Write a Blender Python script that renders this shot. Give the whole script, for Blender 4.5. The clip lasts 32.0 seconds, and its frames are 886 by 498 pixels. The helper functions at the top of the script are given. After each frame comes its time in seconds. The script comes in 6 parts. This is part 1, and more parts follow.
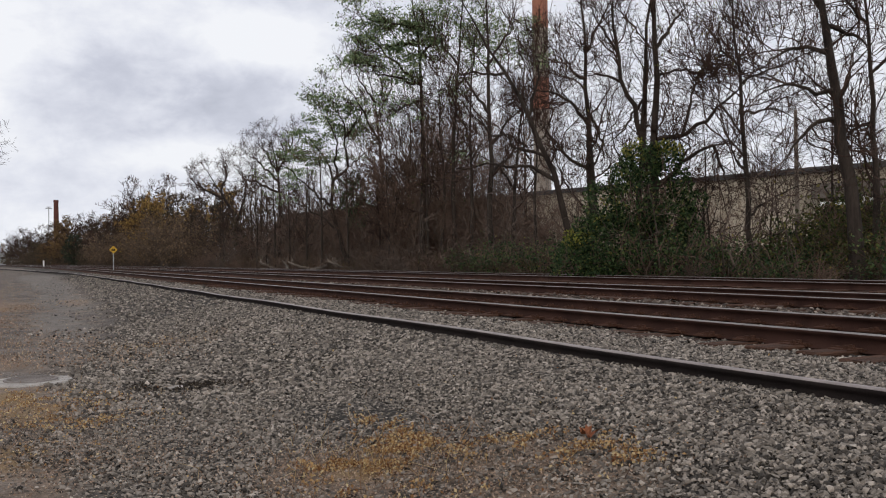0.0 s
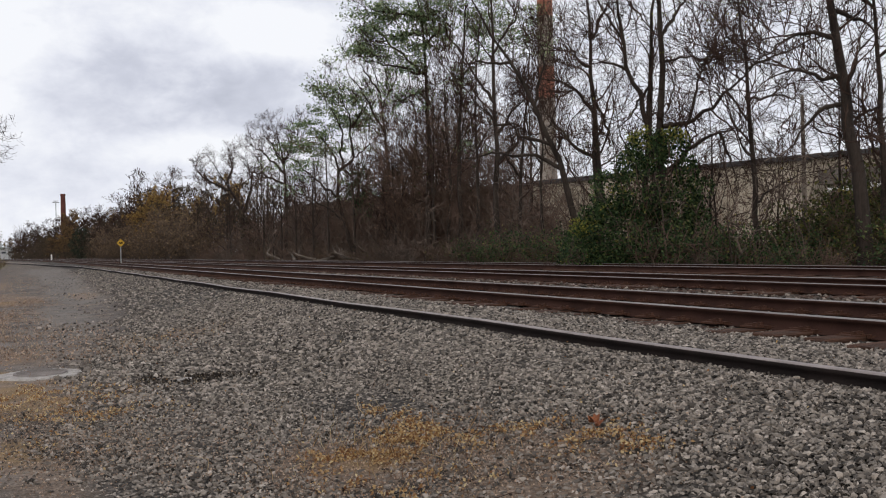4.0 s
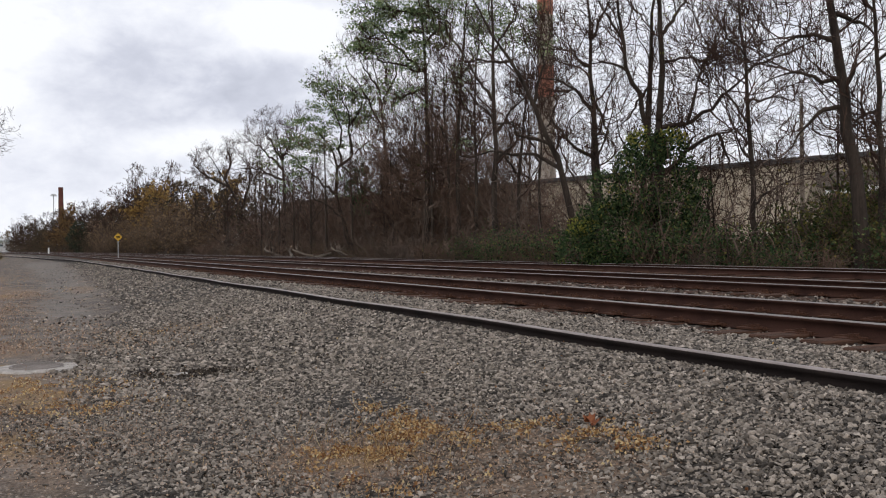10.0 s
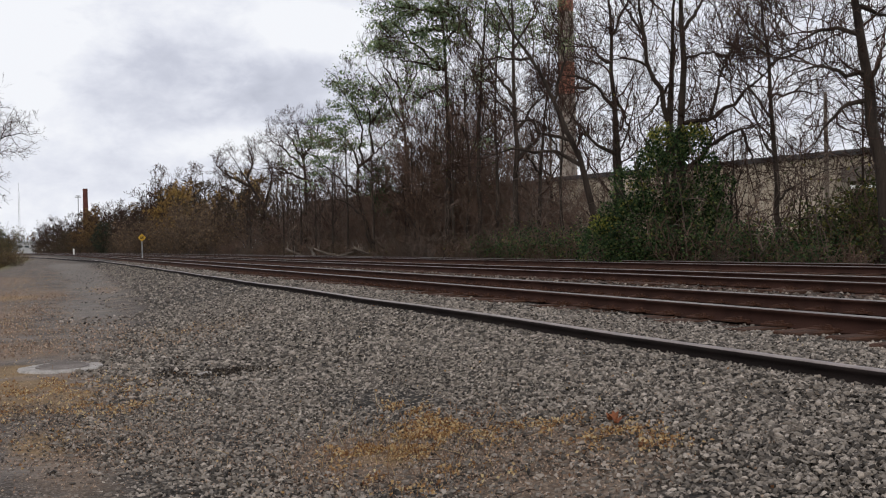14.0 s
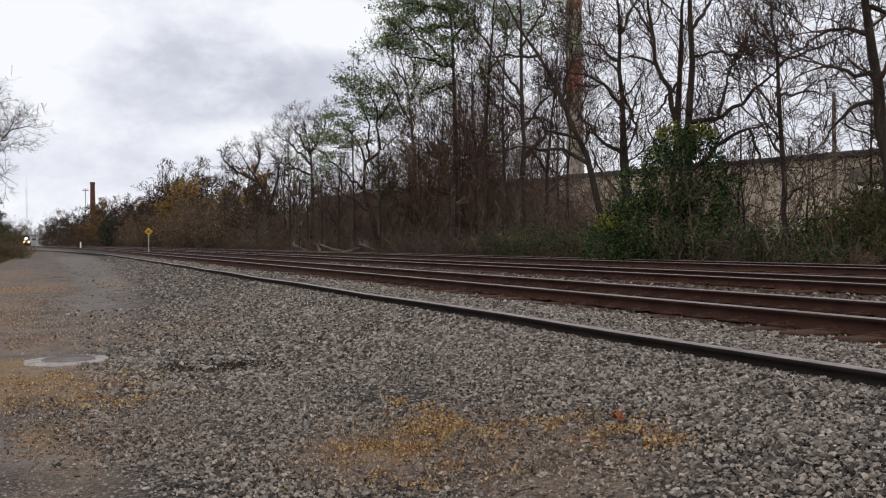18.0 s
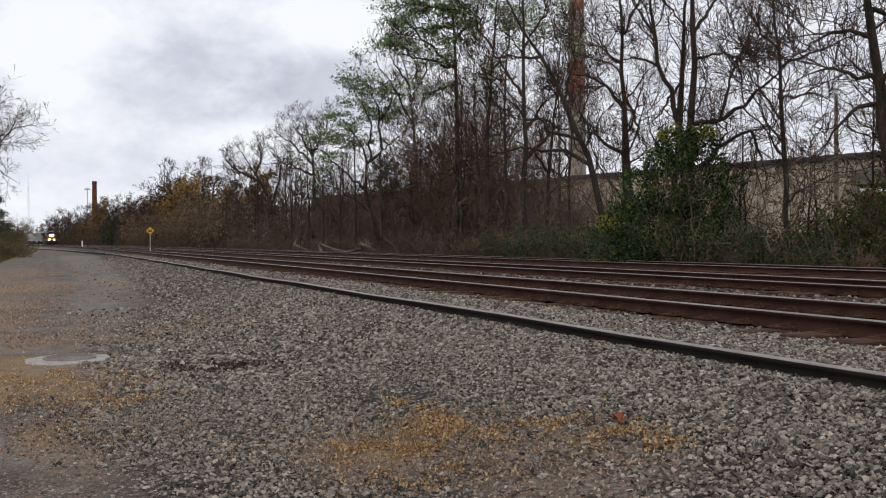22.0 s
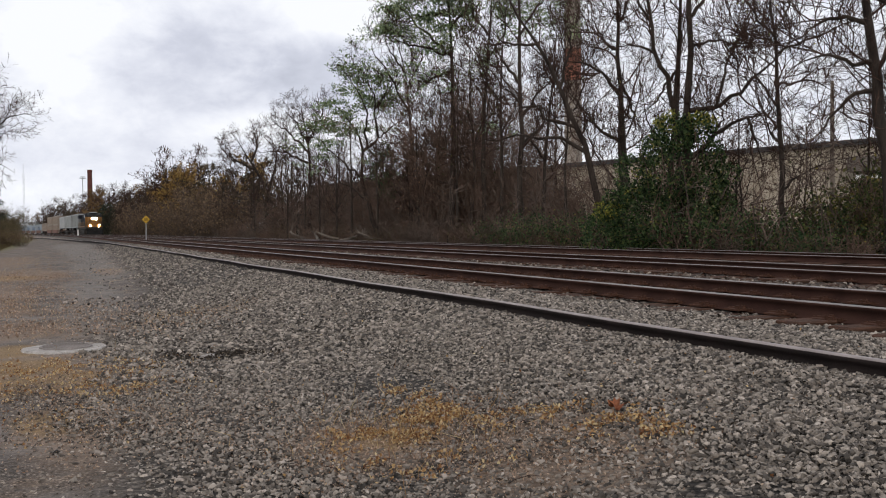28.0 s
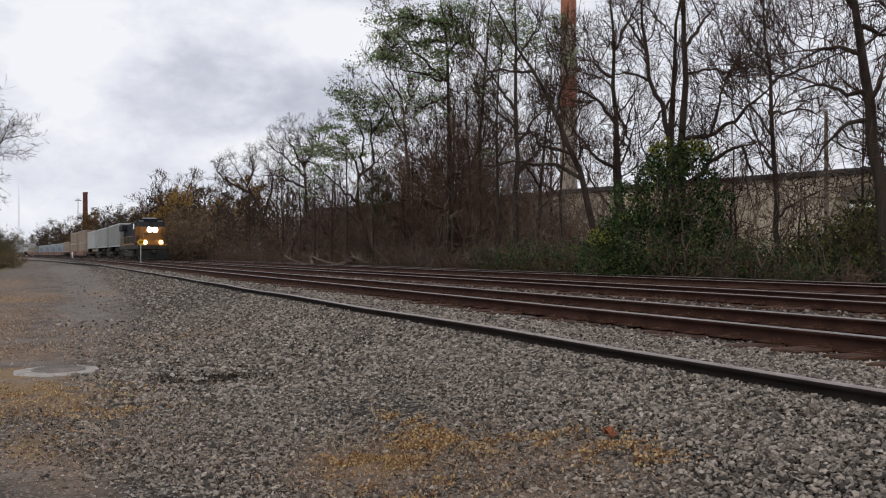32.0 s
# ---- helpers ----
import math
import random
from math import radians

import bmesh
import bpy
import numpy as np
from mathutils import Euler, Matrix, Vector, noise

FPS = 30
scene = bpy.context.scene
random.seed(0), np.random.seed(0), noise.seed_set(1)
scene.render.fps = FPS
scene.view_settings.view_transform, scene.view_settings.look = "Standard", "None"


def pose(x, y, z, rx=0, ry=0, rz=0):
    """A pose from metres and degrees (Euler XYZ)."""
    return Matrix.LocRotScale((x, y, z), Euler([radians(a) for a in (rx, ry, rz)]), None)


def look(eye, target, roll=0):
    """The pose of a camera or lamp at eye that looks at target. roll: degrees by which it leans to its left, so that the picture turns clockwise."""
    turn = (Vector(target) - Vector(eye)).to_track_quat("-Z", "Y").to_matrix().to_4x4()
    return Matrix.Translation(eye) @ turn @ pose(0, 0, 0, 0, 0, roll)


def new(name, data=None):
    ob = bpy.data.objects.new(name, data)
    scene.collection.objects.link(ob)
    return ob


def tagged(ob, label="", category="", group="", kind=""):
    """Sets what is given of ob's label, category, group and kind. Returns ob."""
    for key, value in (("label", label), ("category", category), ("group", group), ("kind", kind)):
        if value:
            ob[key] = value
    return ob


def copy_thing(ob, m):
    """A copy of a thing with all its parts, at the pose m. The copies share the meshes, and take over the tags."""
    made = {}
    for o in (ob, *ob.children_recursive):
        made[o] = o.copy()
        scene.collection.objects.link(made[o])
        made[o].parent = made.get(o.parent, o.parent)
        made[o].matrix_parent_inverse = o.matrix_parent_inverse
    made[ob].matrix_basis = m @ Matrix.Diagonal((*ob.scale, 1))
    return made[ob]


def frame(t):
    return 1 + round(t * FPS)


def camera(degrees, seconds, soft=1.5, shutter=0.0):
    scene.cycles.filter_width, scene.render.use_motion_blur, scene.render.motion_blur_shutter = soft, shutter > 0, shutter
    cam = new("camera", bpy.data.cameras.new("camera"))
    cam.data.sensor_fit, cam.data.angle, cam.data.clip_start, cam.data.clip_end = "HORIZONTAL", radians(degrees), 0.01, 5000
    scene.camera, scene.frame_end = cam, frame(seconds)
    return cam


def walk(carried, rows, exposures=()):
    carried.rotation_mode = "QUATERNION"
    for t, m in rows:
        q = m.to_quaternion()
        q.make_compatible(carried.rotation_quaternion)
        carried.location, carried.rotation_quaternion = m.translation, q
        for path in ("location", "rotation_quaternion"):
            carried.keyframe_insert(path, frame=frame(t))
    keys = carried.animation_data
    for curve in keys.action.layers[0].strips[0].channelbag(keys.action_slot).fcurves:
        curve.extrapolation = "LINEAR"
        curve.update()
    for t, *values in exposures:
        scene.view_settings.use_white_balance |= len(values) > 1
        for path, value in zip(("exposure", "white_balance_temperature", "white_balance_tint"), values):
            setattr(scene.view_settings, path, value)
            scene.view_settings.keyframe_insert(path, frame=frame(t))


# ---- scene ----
EYE = 1.2
cam = camera(50.84, 32.0, soft=1.1)
walk(cam, [
    (0.0, pose(0, 0, EYE, 90.495, 0.847, -25.030)), (0.5, pose(0, 0, EYE, 90.676, 0.800, -25.096)),
    (1.0, pose(0, 0, EYE, 90.811, 0.758, -24.994)), (1.5, pose(0, 0, EYE, 90.745, 0.758, -24.838)),
    (2.0, pose(0, 0, EYE, 90.379, 0.869, -24.660)), (2.5, pose(0, 0, EYE, 90.220, 1.106, -24.587)),
    (3.0, pose(0, 0, EYE, 90.158, 1.238, -24.749)), (3.5, pose(0, 0, EYE, 90.059, 1.325, -24.705)),
    (5.5, pose(0, 0, EYE, 89.464, 1.539, -24.572)), (6.0, pose(0, 0, EYE, 89.696, 1.458, -24.649)),
    (6.5, pose(0, 0, EYE, 89.882, 1.317, -24.659)), (7.0, pose(0, 0, EYE, 90.122, 1.133, -24.666)),
    (7.5, pose(0, 0, EYE, 90.392, 0.981, -24.685)), (8.0, pose(0, 0, EYE, 90.383, 0.885, -24.713)),
    (8.5, pose(0, 0, EYE, 90.304, 0.949, -24.580)), (9.0, pose(0, 0, EYE, 90.122, 0.888, -24.701)),
    (9.5, pose(0, 0, EYE, 89.948, 0.908, -24.644)), (10.0, pose(0, 0, EYE, 89.759, 0.740, -24.771)),
    (10.5, pose(0, 0, EYE, 89.712, 0.603, -24.756)), (11.0, pose(0, 0, EYE, 89.599, 0.606, -24.753)),
    (11.5, pose(0, 0, EYE, 89.425, 0.686, -24.588)), (12.0, pose(0, 0, EYE, 89.425, 0.967, -24.217)),
    (12.5, pose(0, 0, EYE, 89.530, 1.215, -23.807)), (13.0, pose(0, 0, EYE, 89.610, 1.366, -23.623)),
    (13.5, pose(0, 0, EYE, 89.704, 1.382, -23.426)), (14.0, pose(0, 0, EYE, 89.671, 1.146, -23.452)),
    (14.5, pose(0, 0, EYE, 89.738, 1.022, -23.591)), (16.5, pose(0, 0, EYE, 89.312, 1.383, -23.108)),
    (17.0, pose(0, 0, EYE, 89.456, 1.023, -23.141)), (17.5, pose(0, 0, EYE, 89.631, 0.725, -23.047)),
    (18.0, pose(0, 0, EYE, 89.485, 0.570, -23.084)), (18.5, pose(0, 0, EYE, 89.440, 0.509, -23.089)),
    (19.0, pose(0, 0, EYE, 89.399, 0.476, -23.054)), (19.5, pose(0, 0, EYE, 89.291, 0.582, -23.034)),
    (20.0, pose(0, 0, EYE, 89.350, 0.621, -23.063)), (20.5, pose(0, 0, EYE, 89.296, 0.658, -23.066)),
    (21.0, pose(0, 0, EYE, 89.301, 0.670, -23.026)), (21.5, pose(0, 0, EYE, 89.545, 0.434, -22.995)),
    (22.0, pose(0, 0, EYE, 89.523, 0.309, -22.997)), (22.5, pose(0, 0, EYE, 89.531, 0.254, -22.937)),
    (23.0, pose(0, 0, EYE, 89.624, 0.215, -22.913)), (23.5, pose(0, 0, EYE, 89.703, 0.218, -22.981)),
    (24.0, pose(0, 0, EYE, 89.438, 0.125, -23.236)), (24.5, pose(0, 0, EYE, 89.255, 0.213, -23.287)),
    (25.0, pose(0, 0, EYE, 89.177, 0.387, -23.268)), (25.5, pose(0, 0, EYE, 89.068, 0.461, -23.432)),
    (27.5, pose(0, 0, EYE, 88.633, 0.379, -23.262)), (28.0, pose(0, 0, EYE, 88.775, 0.470, -23.223)),
    (28.5, pose(0, 0, EYE, 89.114, 0.411, -23.231)), (29.0, pose(0, 0, EYE, 89.415, 0.213, -23.240)),
    (29.5, pose(0, 0, EYE, 89.603, 0.201, -23.303)), (30.0, pose(0, 0, EYE, 89.858, 0.230, -23.295)),
    (30.5, pose(0, 0, EYE, 90.223, 0.242, -23.386)), (31.0, pose(0, 0, EYE, 90.401, 0.242, -23.361)),
    (31.5, pose(0, 0, EYE, 90.447, 0.090, -23.525)), (32.0, pose(0, 0, EYE, 90.324, -0.001, -23.521))
], exposures=((0.0, 0.18), (6.0, 0.27), (9.0, 0.31), (11.0, 0.33), (13.0, 0.21), (14.0, 0.21), (18.0, 0.26), (23.0, 0.26), (28.0, 0.3), (30.0, 0.2), (32.0, 0.18)))

# ---- world and sun ----
world = bpy.data.worlds.new("overcast_world")
scene.world = world
world.use_nodes = True
wn, wl = world.node_tree.nodes, world.node_tree.links
wn.clear()
sky = wn.new("ShaderNodeTexSky")
sky.sky_type, sky.sun_disc = "NISHITA", False
sky.sun_elevation, sky.sun_rotation = radians(32), radians(215)
sky.air_density, sky.dust_density = 1.6, 4.0
mix = wn.new("ShaderNodeMix")
mix.data_type = "RGBA"
mix.inputs[0].default_value = 0.85
mix.inputs[7].default_value = (8.6, 8.9, 9.6, 1)
bg = wn.new("ShaderNodeBackground")
bg.inputs["Strength"].default_value = 0.10
wout = wn.new("ShaderNodeOutputWorld")
wl.new(sky.outputs[0], mix.inputs[6])
wl.new(mix.outputs[2], bg.inputs["Color"])
wl.new(bg.outputs[0], wout.inputs[0])

sun = new("sun", bpy.data.lights.new("sun", "SUN"))
sun.data.energy, sun.data.angle, sun.data.color = 0.6, radians(25), (1.0, 0.96, 0.9)
sun.matrix_world = look((-40, -60, 50), (0, 0, 0))


# ---- node helpers ----
def material(name, rough=0.9, metal=0.0, spec=0.3):
    m = bpy.data.materials.new(name)
    m.use_nodes = True
    b = m.node_tree.nodes["Principled BSDF"]
    b.inputs["Roughness"].default_value = rough
    b.inputs["Metallic"].default_value = metal
    b.inputs["Specular IOR Level"].default_value = spec
    return m, m.node_tree.nodes, m.node_tree.links, b


def coords(n, l, scale=(1, 1, 1), space="Object"):
    tc, mp = n.new("ShaderNodeTexCoord"), n.new("ShaderNodeMapping")
    mp.inputs["Scale"].default_value = scale
    l.new(tc.outputs[space], mp.inputs[0])
    return mp.outputs[0]


def noise_tex(n, l, vec, scale, detail=4, rough=0.6, distortion=0.0):
    t = n.new("ShaderNodeTexNoise")
    t.inputs["Scale"].default_value, t.inputs["Detail"].default_value = scale, detail
    t.inputs["Roughness"].default_value, t.inputs["Distortion"].default_value = rough, distortion
    if vec is not None:
        l.new(vec, t.inputs["Vector"])
    return t.outputs[0]


def ramp(n, l, fac, stops):
    r = n.new("ShaderNodeValToRGB")
    e = r.color_ramp.elements
    while len(e) < len(stops):
        e.new(0.5)
    for k, (p, c) in zip(e, stops):
        k.position, k.color = p, (*c, 1) if len(c) == 3 else c
    l.new(fac, r.inputs[0])
    return r.outputs[0]


def mixed(n, l, fac, a, b, mode="MIX"):
    m = n.new("ShaderNodeMix")
    m.data_type, m.blend_type = "RGBA", mode
    for sock, v in ((m.inputs[0], fac), (m.inputs[6], a), (m.inputs[7], b)):
        if isinstance(v, (int, float)):
            sock.default_value = v
        elif isinstance(v, tuple):
            sock.default_value = (*v, 1)
        else:
            l.new(v, sock)
    return m.outputs[2]


def maths(n, l, op, a, b=0.0):
    m = n.new("ShaderNodeMath")
    m.operation = op
    for sock, v in zip(m.inputs, (a, b)):
        if isinstance(v, (int, float)):
            sock.default_value = v
        else:
            l.new(v, sock)
    return m.outputs[0]


def bumped(n, l, b, height, strength, dist):
    bp = n.new("ShaderNodeBump")
    bp.inputs["Strength"].default_value, bp.inputs["Distance"].default_value = strength, dist
    l.new(height, bp.inputs["Height"])
    l.new(bp.outputs[0], b.inputs["Normal"])


def paint(name, dark, light, scale=3.0, rough=0.7, metal=0.0, spec=0.3, bump=0.15, dist=0.01, grain=40.0, space="Object", stretch=(1, 1, 1)):
    """A surface with broad stains, fine grain and fine relief."""
    m, n, l, b = material(name, rough, metal, spec)
    v = coords(n, l, stretch, space)
    broad = noise_tex(n, l, v, scale, 5)
    fine = noise_tex(n, l, v, grain, 3)
    fac = maths(n, l, "ADD", maths(n, l, "MULTIPLY", broad, 0.65), maths(n, l, "MULTIPLY", fine, 0.35))
    l.new(ramp(n, l, fac, ((0.33, dark), (0.67, light))), b.inputs["Base Color"])
    bumped(n, l, b, fine, bump, dist)
    return m


def varied(name, stops, rough=0.85, grain=60.0, island=True, bump=0.3, dist=0.01, translucent=0.0):
    """Pieces whose colour changes from one to the next, with grain."""
    m, n, l, b = material(name, rough)
    if island:
        rnd = n.new("ShaderNodeNewGeometry").outputs["Random Per Island"]
    else:
        rnd = n.new("ShaderNodeObjectInfo").outputs["Random"]
    v = coords(n, l)
    g = noise_tex(n, l, v, grain, 3)
    col = ramp(n, l, rnd, stops)
    l.new(mixed(n, l, 1.0, col, ramp(n, l, g, ((0.3, (0.72, 0.72, 0.72)), (0.7, (1.2, 1.2, 1.2)))), "MULTIPLY"), b.inputs["Base Color"])
    if bump:
        bumped(n, l, b, g, bump, dist)
    return m


def ground_material():
    """Gravel and dirt. The plan gives the distance past the gravel's edge and the places where straw, soil and fine dust lie."""
    m, n, l, b = material("gravel_ground", 0.95, 0, 0.2)
    v = coords(n, l)
    uv, uz = n.new("ShaderNodeUVMap"), n.new("ShaderNodeUVMap")
    uv.uv_map, uz.uv_map = "plan", "zone"
    usep, zsep = n.new("ShaderNodeSeparateXYZ"), n.new("ShaderNodeSeparateXYZ")
    l.new(uv.outputs[0], usep.inputs[0])
    l.new(uz.outputs[0], zsep.inputs[0])
    lat, along, past = usep.outputs[0], usep.outputs[1], zsep.outputs[0]
    broad = maths(n, l, "SUBTRACT", noise_tex(n, l, v, 1.1, 6, 0.65), 0.5)
    wide = maths(n, l, "SUBTRACT", noise_tex(n, l, v, 0.35, 4, 0.6), 0.5)

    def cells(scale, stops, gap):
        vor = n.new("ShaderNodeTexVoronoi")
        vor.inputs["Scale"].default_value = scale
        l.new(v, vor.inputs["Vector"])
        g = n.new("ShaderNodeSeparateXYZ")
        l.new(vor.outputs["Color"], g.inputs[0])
        # cell edges are darkened in colour, as shade between stones
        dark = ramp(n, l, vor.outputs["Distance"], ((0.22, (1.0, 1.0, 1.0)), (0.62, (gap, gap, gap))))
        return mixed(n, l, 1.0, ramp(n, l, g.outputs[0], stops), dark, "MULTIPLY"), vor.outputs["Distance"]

    def step(fac, lo, hi):
        r = n.new("ShaderNodeMapRange")
        r.interpolation_type = "SMOOTHSTEP"
        r.inputs["From Min"].default_value, r.inputs["From Max"].default_value = lo, hi
        l.new(fac, r.inputs[0])
        return r.outputs[0]

    def patch_of(spots, ragged):
        """How far inside the nearest of several round patches a place lies."""
        best = None
        for lx, s0, rl, rs in spots:
            du = maths(n, l, "DIVIDE", maths(n, l, "SUBTRACT", lat, lx), rl)
            dv = maths(n, l, "DIVIDE", maths(n, l, "SUBTRACT", along, s0), rs)
            d = maths(n, l, "SQRT", maths(n, l, "ADD", maths(n, l, "MULTIPLY", du, du), maths(n, l, "MULTIPLY", dv, dv)))
            best = d if best is None else maths(n, l, "MINIMUM", best, d)
        return step(maths(n, l, "ADD", best, maths(n, l, "MULTIPLY", broad, ragged)), 1.25, 0.6)

    # ballast bed coloured dark, so gaps between loose stones look shaded
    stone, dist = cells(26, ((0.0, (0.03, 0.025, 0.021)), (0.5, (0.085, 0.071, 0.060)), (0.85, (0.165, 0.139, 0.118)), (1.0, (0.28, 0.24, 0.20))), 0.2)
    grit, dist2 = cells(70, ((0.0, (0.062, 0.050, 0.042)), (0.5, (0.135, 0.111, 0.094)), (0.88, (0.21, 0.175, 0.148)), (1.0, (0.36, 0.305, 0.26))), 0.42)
    fine = noise_tex(n, l, v, 55, 4)
    dust = ramp(n, l, fine, ((0.3, (0.10, 0.084, 0.073)), (0.5, (0.165, 0.141, 0.124)), (0.72, (0.25, 0.216, 0.19))))
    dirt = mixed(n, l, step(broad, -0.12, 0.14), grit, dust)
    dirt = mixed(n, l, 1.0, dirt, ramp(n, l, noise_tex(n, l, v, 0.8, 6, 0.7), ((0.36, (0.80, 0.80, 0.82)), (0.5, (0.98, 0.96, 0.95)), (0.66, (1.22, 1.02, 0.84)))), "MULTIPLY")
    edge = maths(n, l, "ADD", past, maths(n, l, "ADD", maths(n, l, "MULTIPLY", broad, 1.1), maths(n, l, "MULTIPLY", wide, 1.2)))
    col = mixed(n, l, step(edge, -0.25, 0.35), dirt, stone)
    # grey dust of the wheel lane, rust-brown soil, straw and dead grass
    lane = patch_of(((0.9, 20, 0.5, 5.0), (1.5, 32, 0.7, 9.0), (1.9, 52, 1.0, 16), (2.0, 80, 1.4, 22)), 1.2)
    col = mixed(n, l, maths(n, l, "MULTIPLY", lane, 0.55), col, mixed(n, l, 0.55, dust, (0.165, 0.152, 0.142)))
    brown = ramp(n, l, noise_tex(n, l, v, 38, 4, 0.7), ((0.3, (0.075, 0.051, 0.037)), (0.52, (0.20, 0.14, 0.10)), (0.74, (0.34, 0.255, 0.19))))
    soil = patch_of(((1.7, 4.9, 0.7, 0.6), (2.45, 4.4, 0.55, 0.4), (2.35, 3.85, 0.65, 0.45), (0.2, 6.2, 0.4, 1.1), (2.3, 13.6, 1.0, 1.3), (-0.8, 15.4, 0.7, 1.2), (-0.5, 12.4, 0.7, 1.3), (-1.0, 20.5, 0.8, 3.5), (-0.6, 29, 1.3, 4.5), (1.8, 29.5, 0.4, 2.6), (-1.4, 42, 1.2, 8)), 1.6)
    col = mixed(n, l, maths(n, l, "MULTIPLY", soil, 0.6), col, brown)
    straw = ramp(n, l, noise_tex(n, l, coords(n, l, (1, 2.2, 1)), 46, 4, 0.75), ((0.28, (0.07, 0.043, 0.022)), (0.5, (0.20, 0.128, 0.064)), (0.72, (0.38, 0.27, 0.14))))
    tan = patch_of(((-0.25, 9.0, 0.55, 0.75), (0.18, 8.2, 0.36, 0.5), (-0.5, 8.1, 0.4, 0.6), (-0.35, 10.3, 0.45, 0.6), (0.0, 6.4, 0.22, 0.5), (1.8, 4.8, 0.24, 0.22), (2.05, 5.0, 0.2, 0.2), (-0.9, 27, 0.9, 1.6), (1.5, 13.3, 0.25, 0.6)), 1.7)
    col = mixed(n, l, maths(n, l, "MULTIPLY", tan, 0.8), col, straw)
    # dull grass along the far side of the lot, leaf litter behind the tracks
    gr = ramp(n, l, noise_tex(n, l, v, 9, 4), ((0.3, (0.06, 0.055, 0.025)), (0.6, (0.13, 0.115, 0.05)), (0.8, (0.22, 0.18, 0.09))))
    col = mixed(n, l, step(maths(n, l, "ADD", maths(n, l, "ADD", lat, maths(n, l, "MULTIPLY", broad, 2.0)), maths(n, l, "MULTIPLY", maths(n, l, "SUBTRACT", 60.0, along), 0.02)), -1.9, -3.2), col, gr)
    litter = ramp(n, l, noise_tex(n, l, v, 7, 5), ((0.3, (0.02, 0.016, 0.012)), (0.55, (0.055, 0.040, 0.026)), (0.75, (0.12, 0.085, 0.05))))
    col = mixed(n, l, step(maths(n, l, "ADD", lat, wide), 17.5, 18.3), col, litter)
    mottle = ramp(n, l, noise_tex(n, l, v, 5.0, 8, 0.75), ((0.3, (0.77, 0.77, 0.77)), (0.5, (1.08, 1.08, 1.08)), (0.7, (1.38, 1.37, 1.35))))
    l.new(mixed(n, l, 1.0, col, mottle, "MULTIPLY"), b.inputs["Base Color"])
    h = maths(n, l, "ADD", maths(n, l, "MULTIPLY", dist, -1.0), maths(n, l, "MULTIPLY", fine, 0.6))
    bumped(n, l, b, h, 0.7, 0.03)
    return m


def rusty(name, dark, light, rough=0.8):
    return paint(name, dark, light, 2.0, rough, 0.0, 0.08, 0.35, 0.004, 90.0)


def cloud_material():
    """An overcast sky: soft cloud masses over a bright veil; u is the bearing and v the height, both in degrees."""
    m = bpy.data.materials.new("cloud_sky")
    m.use_nodes = True
    n, l = m.node_tree.nodes, m.node_tree.links
    n.clear()
    uv = n.new("ShaderNodeUVMap")
    uv.uv_map = "bearing"
    mp = n.new("ShaderNodeMapping")
    mp.inputs["Scale"].default_value = (0.15, 0.24, 1)
    l.new(uv.outputs[0], mp.inputs[0])
    n1 = noise_tex(n, l, mp.outputs[0], 1.0, 7, 0.55, 0.4)
    n2 = noise_tex(n, l, mp.outputs[0], 2.6, 5, 0.6, 0.2)
    sep = n.new("ShaderNodeSeparateXYZ")
    l.new(uv.outputs[0], sep.inputs[0])
    wob = maths(n, l, "MULTIPLY", maths(n, l, "SUBTRACT", n1, 0.5), 1.5)

    def mass(u0, v0, ru, rv):
        du = maths(n, l, "DIVIDE", maths(n, l, "SUBTRACT", sep.outputs[0], u0), ru)
        dv = maths(n, l, "DIVIDE", maths(n, l, "SUBTRACT", sep.outputs[1], v0), rv)
        d = maths(n, l, "SQRT", maths(n, l, "ADD", maths(n, l, "MULTIPLY", du, du), maths(n, l, "MULTIPLY", dv, dv)))
        r = n.new("ShaderNodeMapRange")
        r.interpolation_type = "SMOOTHSTEP"
        r.inputs["From Min"].default_value, r.inputs["From Max"].default_value = 1.25, 0.35
        l.new(maths(n, l, "ADD", d, wob), r.inputs[0])
        return r.outputs[0]

    dark = None
    for spec in CLOUDS:
        one = mass(*spec[:4])
        one = maths(n, l, "MULTIPLY", one, spec[4])
        dark = one if dark is None else maths(n, l, "ADD", dark, one)
    dark = maths(n, l, "ADD", dark, maths(n, l, "MULTIPLY", maths(n, l, "SUBTRACT", n2, 0.36), 0.9))
    col = ramp(n, l, dark, ((0.0, (0.785, 0.80, 0.84)), (0.3, (0.675, 0.695, 0.765)), (0.65, (0.53, 0.552, 0.635)), (1.0, (0.445, 0.467, 0.545))))
    em, out = n.new("ShaderNodeEmission"), n.new("ShaderNodeOutputMaterial")
    em.inputs["Strength"].default_value = 1.0
    l.new(col, em.inputs[0])
    l.new(em.outputs[0], out.inputs[0])
    return m


# bearing, height, half-widths in degrees, depth of grey; below zero is a bright gap
CLOUDS = ((5.5, 9.6, 7.0, 2.8, 0.4), (14.0, 8.8, 5.5, 3.0, 0.5), (10.0, 12.0, 6.0, 3.0, 0.2), (14.5, 13.0, 4.5, 1.6, -0.5), (-0.5, 11.0, 3.5, 4.0, -0.35),
          (12.0, 6.3, 5.0, 1.2, -0.35), (22.0, 15.0, 8.0, 3.0, 0.2), (-8.0, 7.0, 6.0, 4.0, 0.3), (4.0, 4.6, 9.0, 2.0, 0.2), (40.0, 12.0, 18.0, 8.0, 0.12))

